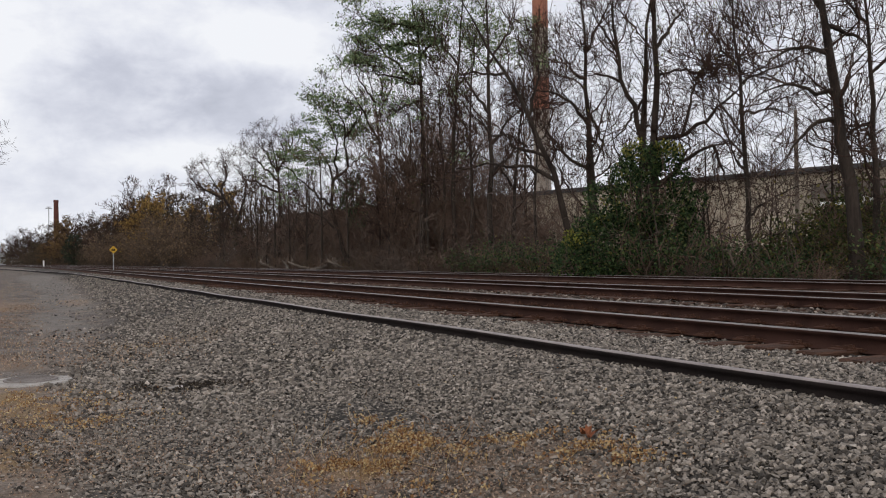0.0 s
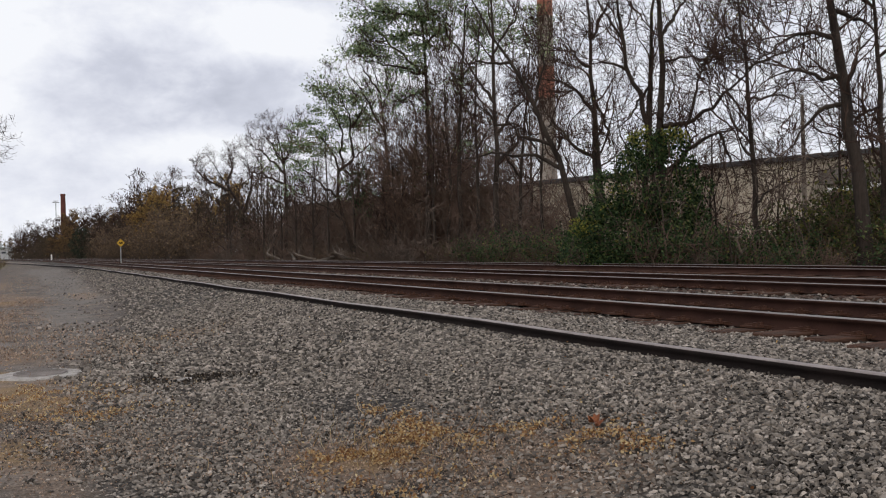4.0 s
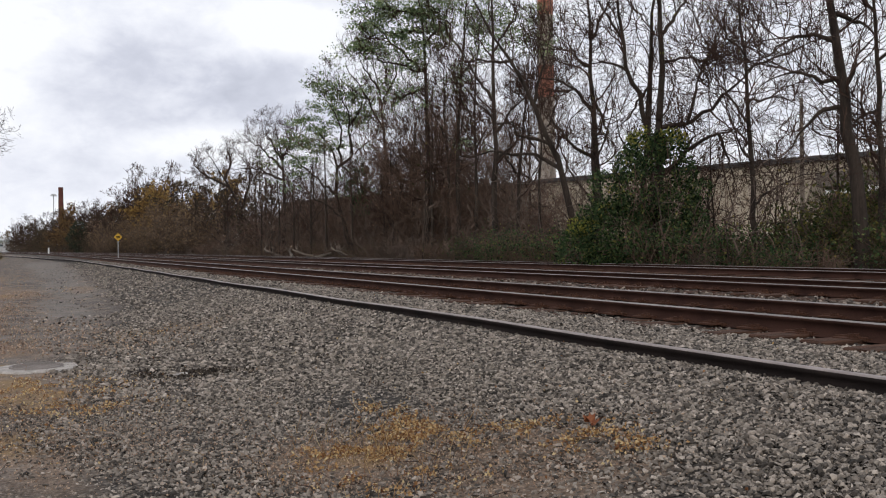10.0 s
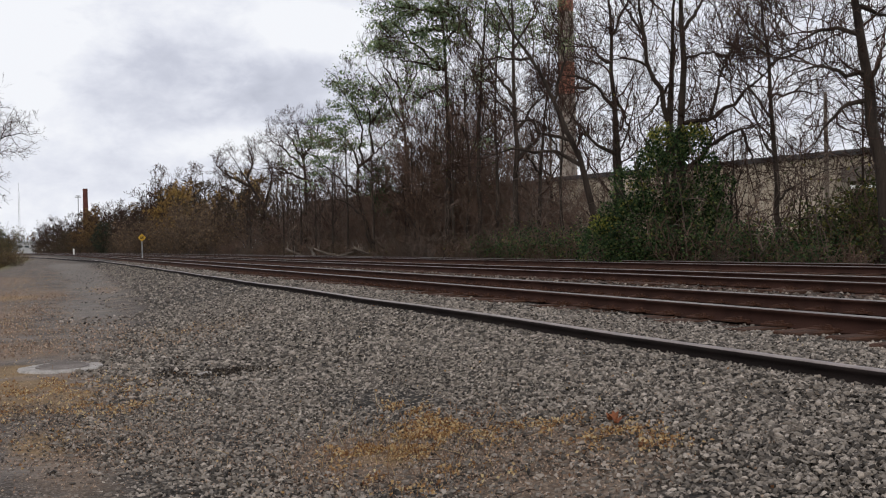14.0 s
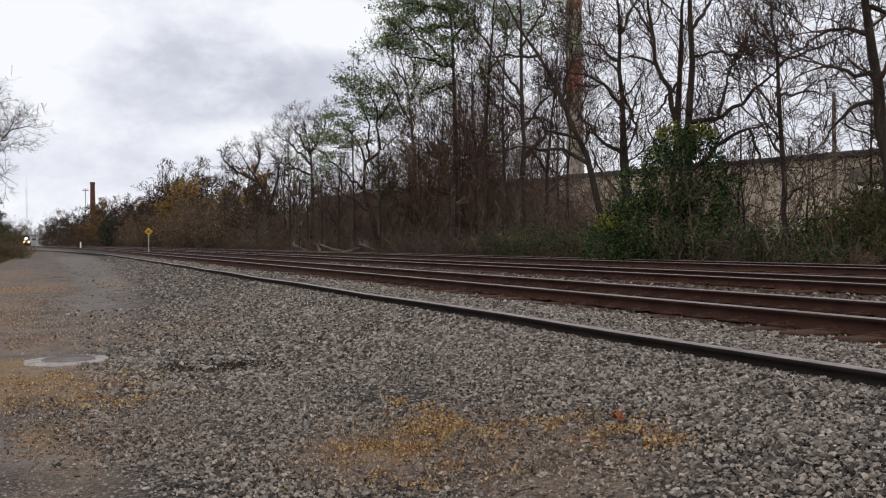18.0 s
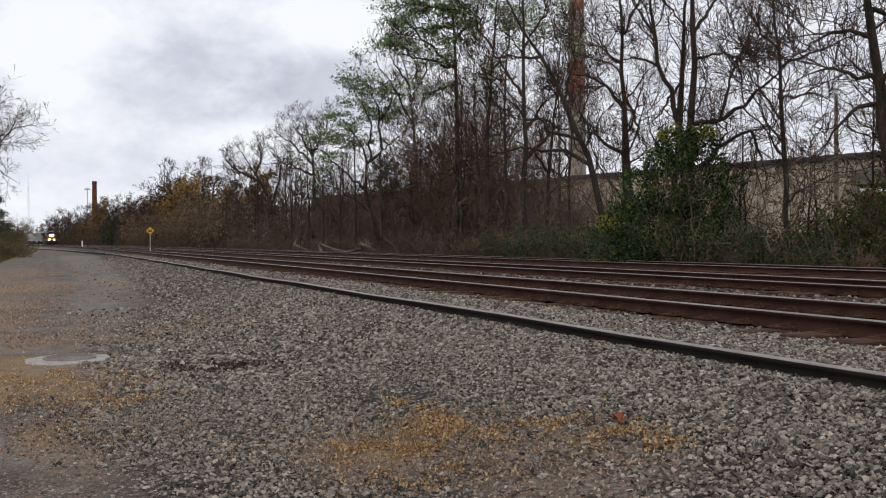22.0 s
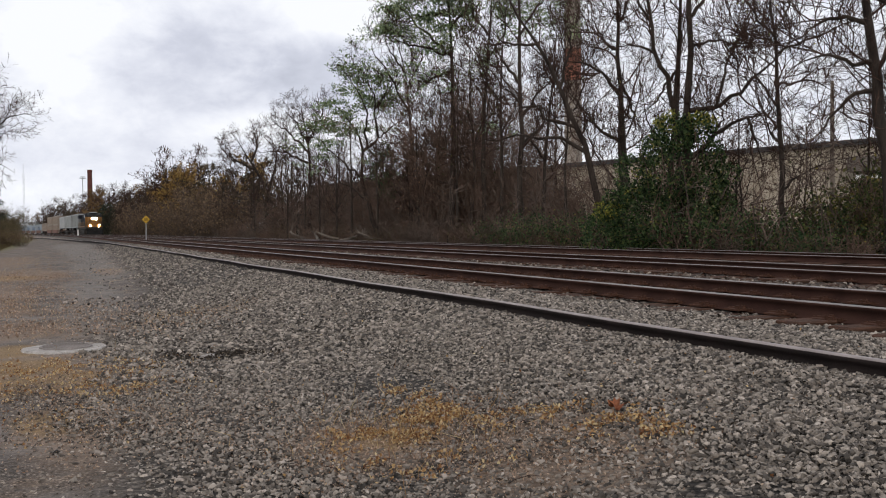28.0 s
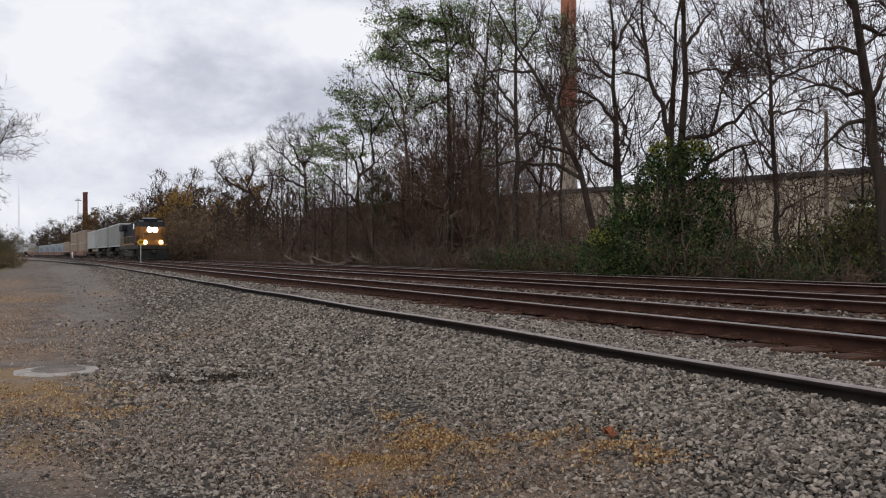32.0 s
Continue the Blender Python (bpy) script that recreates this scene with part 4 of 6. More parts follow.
def build_lot_things():
    x, y = 0.20, 10.33
    mh = thing("manhole", pose(x, y, 0.006), "iron manhole cover in a worn concrete collar flush with gravel", "manhole")
    bm = bmesh.new()
    cyl(bm, (0, 0, -0.06), (0, 0, 0.012), 0.47, 0.40, 40)
    for v in bm.verts:
        k = 1 + 0.12 * noise.noise(v.co * 4) + 0.08 * noise.noise(v.co * 13)
        v.co.x *= k
        v.co.y *= k
    part("collar", bm, CONCRETE, mh)
    bm = bmesh.new()
    cyl(bm, (0, 0, 0.0), (0, 0, 0.026), 0.26, 0.255, 26)
    cover = part("cover", bm, IRON, mh, "ribbed rusty iron cover")
    for k in range(-3, 4):
        w = 2 * math.sqrt(max(0.25 ** 2 - (k * 0.07) ** 2, 0.001))
        part("rib", boxes(((0, k * 0.07, 0.029), (w * 0.9, 0.02, 0.012))), IRON, cover)
    rng = np.random.default_rng(5)
    # a curled dead maple leaf on the stones
    lf = thing("maple_leaf", pose(2.87, 4.31, 0.20, 12, -10, 40), "curled dead orange-brown maple leaf on the ballast", "leaf")
    bm = bmesh.new()
    c = bm.verts.new((0, 0, 0.02))
    ring = []
    for k in range(20):
        a = k * math.pi / 10
        r = 0.062 * (1.0 if k % 4 == 0 else 0.55 if k % 2 else 0.75)
        ring.append(bm.verts.new((r * math.cos(a), r * math.sin(a), 0.02 + 8.0 * r * r + 0.02 * math.sin(3 * a))))
    for k in range(20):
        bm.faces.new((c, ring[k], ring[(k + 1) % 20]))
    part("blade", bm, MAPLE, lf)
    part("stalk", rod(((0, 0, 0.02), (-0.09, -0.02, 0.05), 0.003), n=5), MAPLE, lf)
    # fallen leaves and dry grass in drifts on the lot
    spots = ((0.1, 8.7, 0.5, 0.4, 2900), (0.32, 7.5, 0.45, 0.3, 1500), (0.1, 6.6, 0.35, 0.6, 500), (1.66, 4.95, 0.18, 0.2, 900), (1.86, 4.95, 0.2, 0.16, 1100), (2.05, 5.16, 0.2, 0.2, 1000), (2.2, 5.35, 0.12, 0.2, 600), (2.2, 5.85, 0.10, 0.2, 600),
             (2.21, 5.04, 0.2, 0.15, 600), (2.45, 4.63, 0.12, 0.12, 450), (2.64, 4.64, 0.12, 0.14, 380), (2.77, 4.15, 0.14, 0.10, 520), (2.81, 3.85, 0.12, 0.12, 420), (1.62, 4.45, 0.2, 0.12, 350), (1.84, 4.2, 0.25, 0.12, 400),
             (0.1, 29, 0.5, 3, 400), (1.6, 30, 0.3, 1.5, 400), (-0.4, 17.5, 0.4, 2.0, 250), (1.8, 13.4, 0.5, 0.7, 450), (-0.9, 22, 0.8, 8, 600), (0.2, 40, 0.7, 8, 700), (-0.3, 55, 0.8, 12, 700), (2.2, 5.0, 1.2, 1.2, 350), (1.0, 10, 2.0, 4, 500))
    pts = []
    for lx, s, rl, rs, n in spots:
        n = int(n * 0.95)
        lat, ss = rng.normal(lx, rl * 0.95, n), rng.normal(s, rs * 0.95, n)
        hole = np.array([noise.noise(Vector((u * 5.1, w * 5.1, 2.0))) for u, w in zip(lat, ss)])
        lat, ss = lat[hole > 0.03], ss[hole > 0.03]
        pts.append(np.stack([lat, ss, lift(lat) + 0.012 + 0.02 * rng.random(len(lat))], -1))
    tagged(new("leaf_litter", leaf_mesh("leaf_litter", rng, np.concatenate(pts), 0.021, STRAW, 0.2)), "drifts of small fallen yellow leaves on gravel", "leaf litter", kind="stuff")
    lat, ss = rng.normal(1.48, 0.27, 1500), rng.normal(0, 0.15, 1500)
    ss += 9.02 - 0.45 * (lat - 1.35)
    damp = np.array([noise.noise(Vector((u * 3.2, w * 3.2, 7.0))) for u, w in zip(lat, ss)]) > -0.12
    lat, ss = lat[damp], ss[damp]
    tagged(new("leaf_mould", leaf_mesh("leaf_mould", rng, np.stack([lat, ss, lift(lat) + 0.024], -1), 0.028, SOIL, 0.2)), "dark damp leaf mould in a shallow hollow", "leaf litter", kind="stuff")
    # brown soil between the leaves, and trodden strips of it further out
    pts = []
    for lx, s, rl, rs, n in ((1.8, 4.85, 0.45, 0.42, 5000), (2.35, 4.1, 0.5, 0.4, 2500), (0.3, 7.8, 0.6, 0.9, 4000), (0.5, 6.0, 0.5, 0.5, 2500)):
        lat, ss = rng.normal(lx, rl, n), rng.normal(s, rs, n)
        pts.append(np.stack([lat, ss, lift(lat) + 0.008 + 0.014 * rng.random(n)], -1))
    tagged(new("loose_soil", leaf_mesh("loose_soil", rng, np.concatenate(pts), 0.014, CRUMB, 0.2)), "crumbs of brown soil among the gravel", "soil", kind="stuff")
    pts = []
    for lx, s, rl, rs, n in ((-0.5, 17, 0.3, 1.6, 1000), (-0.1, 21, 0.3, 1.6, 700), (0.5, 14.5, 0.5, 1.2, 700), (-0.7, 27, 0.35, 3, 700), (-1.6, 36, 0.5, 8, 600), (0.3, 27, 0.3, 1.5, 500), (-0.2, 12.6, 0.3, 0.6, 500), (1.2, 12.2, 0.6, 0.7, 500)):
        lat, ss = rng.normal(lx, rl, n), rng.normal(s, rs, n)
        pts.append(np.stack([lat, ss, lift(lat) + 0.01 + 0.015 * rng.random(n)], -1))
    tagged(new("trodden_litter", leaf_mesh("trodden_litter", rng, np.concatenate(pts), 0.032, CRUMB, 0.0)), "strips of trodden brown leaves and dirt", "leaf litter", kind="stuff")
    # dry weeds that stand in the lot
    n = 640
    lat, ss = np.concatenate([rng.normal(-0.6, 0.7, 500), rng.normal(1.9, 0.3, 140)]), np.concatenate([rng.uniform(9, 50, 500), rng.normal(5.1, 0.5, 140)])
    base = np.stack([lat, ss, lift(lat)], -1)
    P = np.stack([base, base + rng.normal(0, 0.02, (n, 3)) + [0, 0, 0.05], base + rng.normal(0, 0.05, (n, 3)) + [0, 0, 0.10]], 1)
    tagged(new("dry_weeds", mesh_np("dry_weeds", *tubes(P, np.tile([0.002, 0.0015, 0.001], (n, 1)), 3), STRAW)), "sparse dry straw-coloured weeds in gravel", "weeds", kind="stuff")
    # thin dead twigs lie on the soil
    n = 40
    lat, ss = rng.normal(2.1, 0.5, n), rng.normal(4.4, 0.5, n)
    turn, ln = rng.uniform(0, 6.283, n), rng.uniform(0.02, 0.07, n)
    off = np.stack([np.cos(turn), np.sin(turn), rng.uniform(-0.1, 0.25, n)], -1) * ln[:, None]
    base = np.stack([lat, ss, lift(lat) + 0.022], -1)
    P = np.stack([base - off * [1, 1, 0], base + rng.normal(0, 0.012, (n, 3)) + [0, 0, 0.01], base + off], 1)
    tagged(new("fallen_twigs", mesh_np("fallen_twigs", *tubes(P, np.tile([0.0026, 0.0022, 0.0015], (n, 1)), 4), TWIG)), "thin dead twigs scattered on brown soil", "twigs", kind="stuff")
    # pale chunk of broken stone by the dark wet hollow
    st = thing("broken_stone", pose(1.42, 8.9, 0.02, 0, 0, 20), "pale broken stone lying in dark soil", "stone")
    bm = bmesh.new()
    bmesh.ops.create_icosphere(bm, subdivisions=2, radius=0.07)
    for v in bm.verts:
        v.co = Vector((v.co.x * 1.4, v.co.y * 0.8, v.co.z * 0.4)) * (1 + 0.3 * noise.noise(v.co * 18))
    part("stone", bm, CONCRETE, st)


MAPLE = paint("maple_leaf_brown", (0.10, 0.028, 0.012), (0.25, 0.085, 0.03), 20, 0.7, 0, 0.3, 0.4, 0.004, 80)


def build_brick_hall():
    """The older dark hall that continues the row of the shed."""
    a, b = Vector((49.9, 86.4)), Vector((36.3, 136.0))
    d = b - a
    n, high = d.length, 7.6
    hall = thing("brick_hall", pose(a.x, a.y, 0, 0, 0, math.degrees(math.atan2(d.y, d.x))), "long dull brown brick hall behind the trees", "building")
    part("wall", boxes(((n / 2, -6, high / 2 - 0.5), (n, 12, high + 1))), HALLBRICK, hall)
    part("roof", boxes(((n / 2, -6, high + 0.12), (n + 0.6, 12.8, 0.24))), ROOF, hall)
    for k in range(7):
        part("window", boxes(((5 + k * 7.2, 0.05, 4.8), (3.0, 0.1, 1.8))), GLASSY, hall)
        part("pilaster", boxes(((1.4 + k * 7.2, 0.12, high / 2), (0.6, 0.24, high - 0.1))), HALLBRICK, hall)


build_factory()
build_brick_hall()
build_stack()
build_far_things()
build_sign()
build_lot_things()

# ---- the trees along the line, each with its own stems ----
tree((18.59, 16.07), [(0.203, [(0.00, 0.00), (-0.15, 2.41), (-0.39, 3.91), (-0.59, 5.40), (-0.78, 7.03), (-0.99, 8.67), (-1.19, 10.16)]), (0.068, [(-0.40, 4.93), (-0.67, 5.00), (-1.08, 4.80), (-1.24, 5.14), (-1.83, 5.12), (-2.51, 4.82)]), (0.068, [(-0.52, 4.25), (-0.96, 4.26), (-1.37, 3.81), (-1.72, 3.11)]), (0.068, [(-0.63, 5.88), (-1.20, 6.09), (-1.88, 5.86), (-2.57, 5.43)]), (0.068, [(-0.78, 7.03), (-1.45, 7.59), (-2.11, 8.41)]), (0.068, [(-0.72, 6.49), (0.16, 6.27), (0.56, 5.79)]), (0.054, [(-0.45, 4.72), (-0.12, 5.53), (0.43, 6.20)])],
     "tall leaning bare tree with thick grey-brown trunk", 11, swell=0.9, per=(5, 6, 5, 2))
tree((19.99, 16.75), [(0.129, [(0.00, 0.00), (-0.02, 3.04), (-0.06, 5.62), (-0.19, 7.33), (-0.30, 9.05)]), (0.057, [(-0.05, 4.47), (-0.60, 4.19), (-0.89, 3.63)]), (0.057, [(-0.15, 6.90), (-0.83, 7.63), (-1.24, 8.49)]), (0.057, [(-0.06, 5.62), (0.58, 6.46), (1.18, 7.88)])],
     "tall bare tree with dark grey bark beside the tracks", 12, per=(6, 6, 6, 2))
tree((19.49, 20.72), [(0.114, [(0.00, 0.00), (-0.05, 3.37), (-0.12, 5.01), (-0.23, 6.32), (-0.37, 8.29), (-0.47, 9.92)]), (0.052, [(-0.04, 2.20), (0.56, 2.63), (1.38, 2.99), (2.04, 3.14)]), (0.052, [(-0.12, 5.14), (0.76, 5.32), (1.49, 4.90)]), (0.049, [(-0.17, 5.99), (0.78, 6.47), (1.77, 6.86), (2.76, 7.26)]), (0.049, [(-0.23, 6.48), (-1.00, 7.31), (-1.64, 8.31)]), (0.049, [(-0.26, 6.48), (0.31, 7.46), (0.82, 8.92)]), (0.049, [(-0.13, 4.52), (-0.71, 5.51), (-1.51, 6.18)]), (0.049, [(-0.09, 3.37), (-0.56, 4.20), (-0.72, 4.86)])],
     "straight slim bare tree with fine spreading twigs", 13, per=(6, 6, 6, 2))
tree((18.79, 24.32), [(0.200, [(0.00, 0.00), (0.10, 3.66), (0.21, 5.48), (0.28, 6.75), (0.22, 8.39), (0.07, 10.57), (-0.08, 12.39)]), (0.091, [(0.35, 7.75), (0.76, 8.38), (1.04, 8.92), (1.69, 9.63)]), (0.064, [(0.37, 6.84), (1.28, 7.10), (2.37, 6.72)]), (0.127, [(0.17, 3.12), (0.96, 3.92), (1.42, 4.41), (2.24, 4.61), (3.25, 5.03)]), (0.109, [(0.70, 4.84), (1.34, 5.01), (1.80, 5.45), (2.54, 6.26), (3.37, 7.16)]), (0.073, [(1.07, 5.01), (1.36, 6.19), (1.65, 7.09), (2.11, 7.72)]), (0.073, [(2.24, 4.61), (2.50, 3.81), (2.67, 3.08)])],
     "ivy-clad tree with dark crooked limbs and last yellow-green leaves", 14, per=(6, 6, 6, 2), leaf=GOLDGREEN, leaves=500, leaf_size=0.075, leaf_low=6.5)
tree((19.19, 25.53), [(0.151, [(0.00, 0.00), (0.05, 3.78), (0.13, 4.91), (0.29, 6.80), (0.28, 8.32), (0.59, 10.21), (0.81, 12.10)]), (0.114, [(0.09, 5.01), (-0.17, 6.34), (-0.66, 6.67), (-0.71, 7.96), (-0.79, 9.47), (-1.01, 10.99)]), (0.066, [(-0.72, 7.86), (-1.23, 8.72), (-1.79, 9.49)]), (0.066, [(-0.70, 6.82), (-1.26, 7.11), (-2.02, 7.03)]), (0.066, [(0.21, 6.43), (-0.34, 5.49), (-1.01, 4.74)])],
     "tall bare tree with dark grey bark beside the tracks", 15, per=(6, 6, 6, 2), leaf=OLIVE, leaves=350, leaf_size=0.07)
tree((19.99, 29.36), [(0.191, [(0.00, 0.00), (0.01, 4.13), (-0.16, 6.47), (-0.20, 7.74), (-0.22, 9.65), (-0.39, 11.78)]), (0.096, [(-0.13, 6.00), (-0.75, 7.01), (-1.63, 7.42), (-2.69, 7.57)]), (0.085, [(-0.20, 7.74), (-0.77, 8.07), (-1.28, 9.24)]), (0.096, [(-0.07, 4.19), (-0.82, 4.78), (-1.49, 5.53), (-2.17, 6.71)]), (0.074, [(-0.16, 6.68), (0.46, 5.61), (0.55, 4.33)]), (0.074, [(-0.21, 8.80), (0.32, 9.86), (0.76, 10.91)])],
     "bare tree with knotted trunk and drooping limbs", 16, per=(6, 6, 6, 2))
tree((18.79, 28.60), [(0.174, [(0.00, 0.00), (-0.54, 3.02), (-0.94, 4.56), (-1.64, 6.11), (-2.23, 7.35), (-2.93, 8.39), (-3.64, 9.32), (-4.23, 10.67)]), (0.103, [(-0.60, 3.80), (-1.35, 4.42), (-3.09, 4.60), (-4.74, 4.48)]), (0.082, [(-1.35, 4.67), (-2.67, 5.31), (-3.48, 5.94), (-4.70, 7.19)]), (0.082, [(-1.73, 6.32), (-1.30, 7.75), (-1.38, 8.98)]), (0.072, [(-2.53, 7.77), (-3.66, 7.79), (-4.69, 7.60)])],
     "bare tree leaning far over with long low limbs", 17, leaf=OLIVE, leaves=250, leaf_size=0.07)
tree((19.99, 37.29), [(0.179, [(0.00, 0.00), (-0.19, 2.76), (-0.16, 4.81), (-0.04, 6.09), (-0.24, 7.89), (-0.08, 9.93), (-0.20, 12.50), (-0.29, 14.55)]), (0.102, [(-0.09, 6.09), (0.75, 7.36), (1.78, 7.98)]), (0.102, [(-0.22, 7.63), (-1.02, 8.92), (-1.64, 9.96)]), (0.102, [(-0.16, 4.81), (0.98, 5.82), (1.26, 7.09)]), (0.090, [(-0.16, 9.93), (0.81, 11.20), (1.34, 12.47)])],
     "tall bare tree with dark grey bark beside the tracks", 18, leaf=OLIVE, leaves=350, leaf_size=0.07)
tree((20.48, 44.14), [(0.133, [(0.00, 0.00), (0.25, 5.41), (0.01, 8.36), (0.16, 11.01)]), (0.074, [(0.20, 5.41), (0.99, 7.46), (1.46, 9.22)]), (0.074, [(0.16, 6.59), (-0.61, 8.37), (-1.03, 9.85)])],
     "slim tree with dense brown twigs", 61, per=(7, 6, 5, 1))
tree((20.98, 41.72), [(0.127, [(0.00, 0.00), (0.17, 4.36), (-0.01, 7.19), (0.23, 9.74), (0.41, 12.28)]), (0.071, [(0.08, 5.78), (0.90, 7.46), (1.36, 9.44)]), (0.071, [(0.04, 6.91), (-0.64, 8.62), (-1.03, 10.32)])],
     "slim tree with dense brown twigs", 62, per=(7, 6, 5, 1))
tree((20.98, 49.46), [(0.130, [(0.00, 0.00), (-0.09, 4.90), (0.21, 7.83), (0.05, 9.79)]), (0.081, [(-0.03, 4.58), (0.75, 6.84), (1.28, 9.12)]), (0.081, [(0.01, 5.23), (-0.71, 7.19), (-0.85, 8.82)])],
     "slim reddish-brown tree with dense twigs", 63, per=(9, 7, 6, 2), leaf=BROWN, leaves=500, leaf_size=0.06)
tree((20.99, 35.14), [(0.099, [(0.00, 0.00), (-0.12, 3.91), (0.09, 6.37), (-0.17, 8.60)]), (0.062, [(-0.03, 4.65), (-0.70, 6.14), (-1.17, 7.63)]), (0.062, [(0.03, 5.63), (0.67, 7.10), (0.81, 8.34)])],
     "slim tree with dense brown twigs", 64, per=(6, 6, 6, 2))
tree((20.98, 37.25), [(0.129, [(0.00, 0.00), (0.01, 4.05), (0.25, 6.37), (0.51, 8.44), (0.67, 10.50)]), (0.077, [(0.06, 4.31), (-0.70, 5.36), (-1.72, 5.89)])],
     "tall bare tree with dark grey bark beside the tracks", 19)
tree((19.98, 45.57), [(0.211, [(0.00, 0.00), (0.23, 5.52), (0.21, 10.04), (0.03, 12.16), (-0.18, 13.97), (-0.36, 16.09)]), (0.106, [(-0.15, 10.50), (-0.83, 11.27), (-1.78, 12.04), (-2.97, 13.26)]), (0.106, [(-0.09, 10.35), (-1.50, 10.82), (-2.85, 11.06)]), (0.106, [(0.21, 11.70), (1.10, 13.05), (1.73, 14.85)]), (0.106, [(-0.13, 13.37), (-1.45, 13.69), (-2.81, 13.86)]), (0.106, [(0.23, 9.44), (-0.92, 9.16), (-1.53, 8.56)]), (0.090, [(0.04, 12.46), (-1.47, 12.48), (-2.68, 12.20)])],
     "slender tree with thinning green leaves behind the tracks", 20, reach=(0.9, 2.4), leaf=LOCUST, leaves=4000, leaf_size=0.125, leaf_low=6.5, sprays=((-2.11, 13.63, 1.06, 0.60, 805), (-2.87, 12.87, 0.76, 0.36, 344), (-1.21, 12.42, 0.91, 0.60, 690), (-0.76, 13.78, 0.91, 0.60, 690), (0.15, 13.17, 1.21, 0.91, 1380), (-3.17, 11.81, 0.76, 0.45, 431), (-2.27, 11.36, 0.60, 0.30, 230), (-0.76, 10.76, 1.06, 0.45, 603), (1.06, 12.57, 0.91, 1.06, 1207), (-0.15, 11.81, 0.91, 0.60, 690)))
tree((20.98, 43.48), [(0.161, [(0.00, 0.00), (-0.07, 5.37), (0.12, 8.29), (0.37, 11.21), (0.54, 14.14), (0.68, 15.90)]), (0.088, [(0.23, 9.75), (1.20, 11.49), (2.10, 13.24)]), (0.088, [(0.31, 10.92), (-0.55, 12.40), (-0.81, 14.16)])],
     "slender tree with thinning green leaves behind the tracks", 21, reach=(0.9, 2.6), leaf=LOCUST, leaves=5000, leaf_size=0.11, leaf_low=6.0, sprays=((1.17, 12.78, 1.17, 1.17, 880), (2.34, 11.90, 1.02, 1.02, 673), (1.46, 11.02, 0.88, 0.58, 330), (3.51, 12.19, 1.17, 1.17, 880), (4.09, 13.07, 1.02, 0.73, 481), (4.82, 11.32, 0.58, 0.88, 330), (0.29, 10.15, 0.88, 0.73, 412)))
tree((21.98, 55.03), [(0.179, [(0.00, 0.00), (-0.42, 5.31), (-0.52, 8.54), (-0.73, 11.42), (-1.42, 13.22)]), (0.108, [(-0.32, 2.80), (-1.09, 4.17), (-2.43, 5.34)]), (0.090, [(-0.52, 8.54), (-1.99, 11.08), (-3.03, 13.25)]), (0.090, [(-0.57, 9.98), (0.18, 12.12), (0.20, 13.56)]), (0.090, [(-0.62, 11.06), (-1.61, 12.15), (-2.31, 13.42)])],
     "slender bare tree with fine purple-grey twigs", 22, reach=(1.0, 3.0), per=(7, 6, 5, 2), up=0.7)
tree((20.48, 58.30), [(0.20, [(0.00, 0.00), (-0.56, 2.57), (-1.42, 4.44), (-1.12, 5.75), (-0.75, 6.3), (-1.12, 7.05), (-1.5, 8.0), (-2.4, 8.7), (-3.0, 9.5)]), (0.12, [(-1.42, 4.44), (-2.6, 5.75), (-3.5, 6.75), (-4.3, 7.4)]), (0.12, [(-0.75, 6.3), (0.07, 6.87), (0.0, 8.5), (-0.07, 9.5), (-0.56, 11.0), (-1.5, 11.9)]), (0.08, [(0.0, 8.9), (0.75, 10.4), (0.93, 11.5)]),
                      (0.10, [(-0.75, 6.3), (-0.93, 7.6), (-0.56, 8.7), (-1.1, 10.0), (-2.05, 11.2)]), (0.09, [(-0.6, 6.2), (0.75, 5.0), (1.9, 3.9)]), (0.08, [(0.05, 6.9), (0.9, 8.0), (1.7, 8.6)]), (0.09, [(-0.8, 3.2), (-2.2, 4.1), (-3.4, 4.9), (-4.6, 5.3)])],
     "leaning crooked tree with layered thinning green leaves", 23, reach=(0.9, 2.3), per=(6, 6, 6, 2), leaf=LOCUST, leaves=3000, leaf_size=0.135, leaf_low=4.6, sprays=((-2.24, 11.72, 0.93, 0.56, 562), (-1.12, 11.16, 0.93, 0.56, 562), (-2.24, 10.41, 0.93, 0.30, 300), (-0.37, 9.48, 1.31, 0.45, 630), (-0.37, 9.48, 1.31, 0.30, 420), (-1.12, 10.22, 0.75, 0.45, 360), (0.37, 11.16, 0.75, 0.75, 600), (0.75, 10.04, 0.75, 0.75, 600), (-2.99, 9.48, 0.93, 0.56, 562), (-3.54, 8.17, 0.93, 0.75, 750), (-2.61, 7.80, 0.93, 0.56, 562), (-3.36, 6.87, 0.75, 0.56, 450), (-1.12, 7.80, 0.75, 0.45, 360), (-2.24, 8.73, 0.93, 0.45, 450)))
tree((20.98, 78.15), [(0.242, [(0.00, 0.00), (0.23, 5.93), (0.08, 8.83), (-0.55, 11.74)]), (0.145, [(0.11, 7.86), (-1.94, 9.83), (-3.37, 10.82)]), (0.145, [(0.15, 6.90), (-2.45, 8.14), (-4.62, 7.94)]), (0.145, [(0.08, 8.83), (1.47, 11.23), (1.25, 12.92)]), (0.145, [(0.17, 8.35), (-1.43, 11.27), (-1.18, 11.99)])],
     "rounded bare tree with brown twigs", 24, per=(9, 7, 5, 1), reach=(1.0, 2.7), fine=0.008)
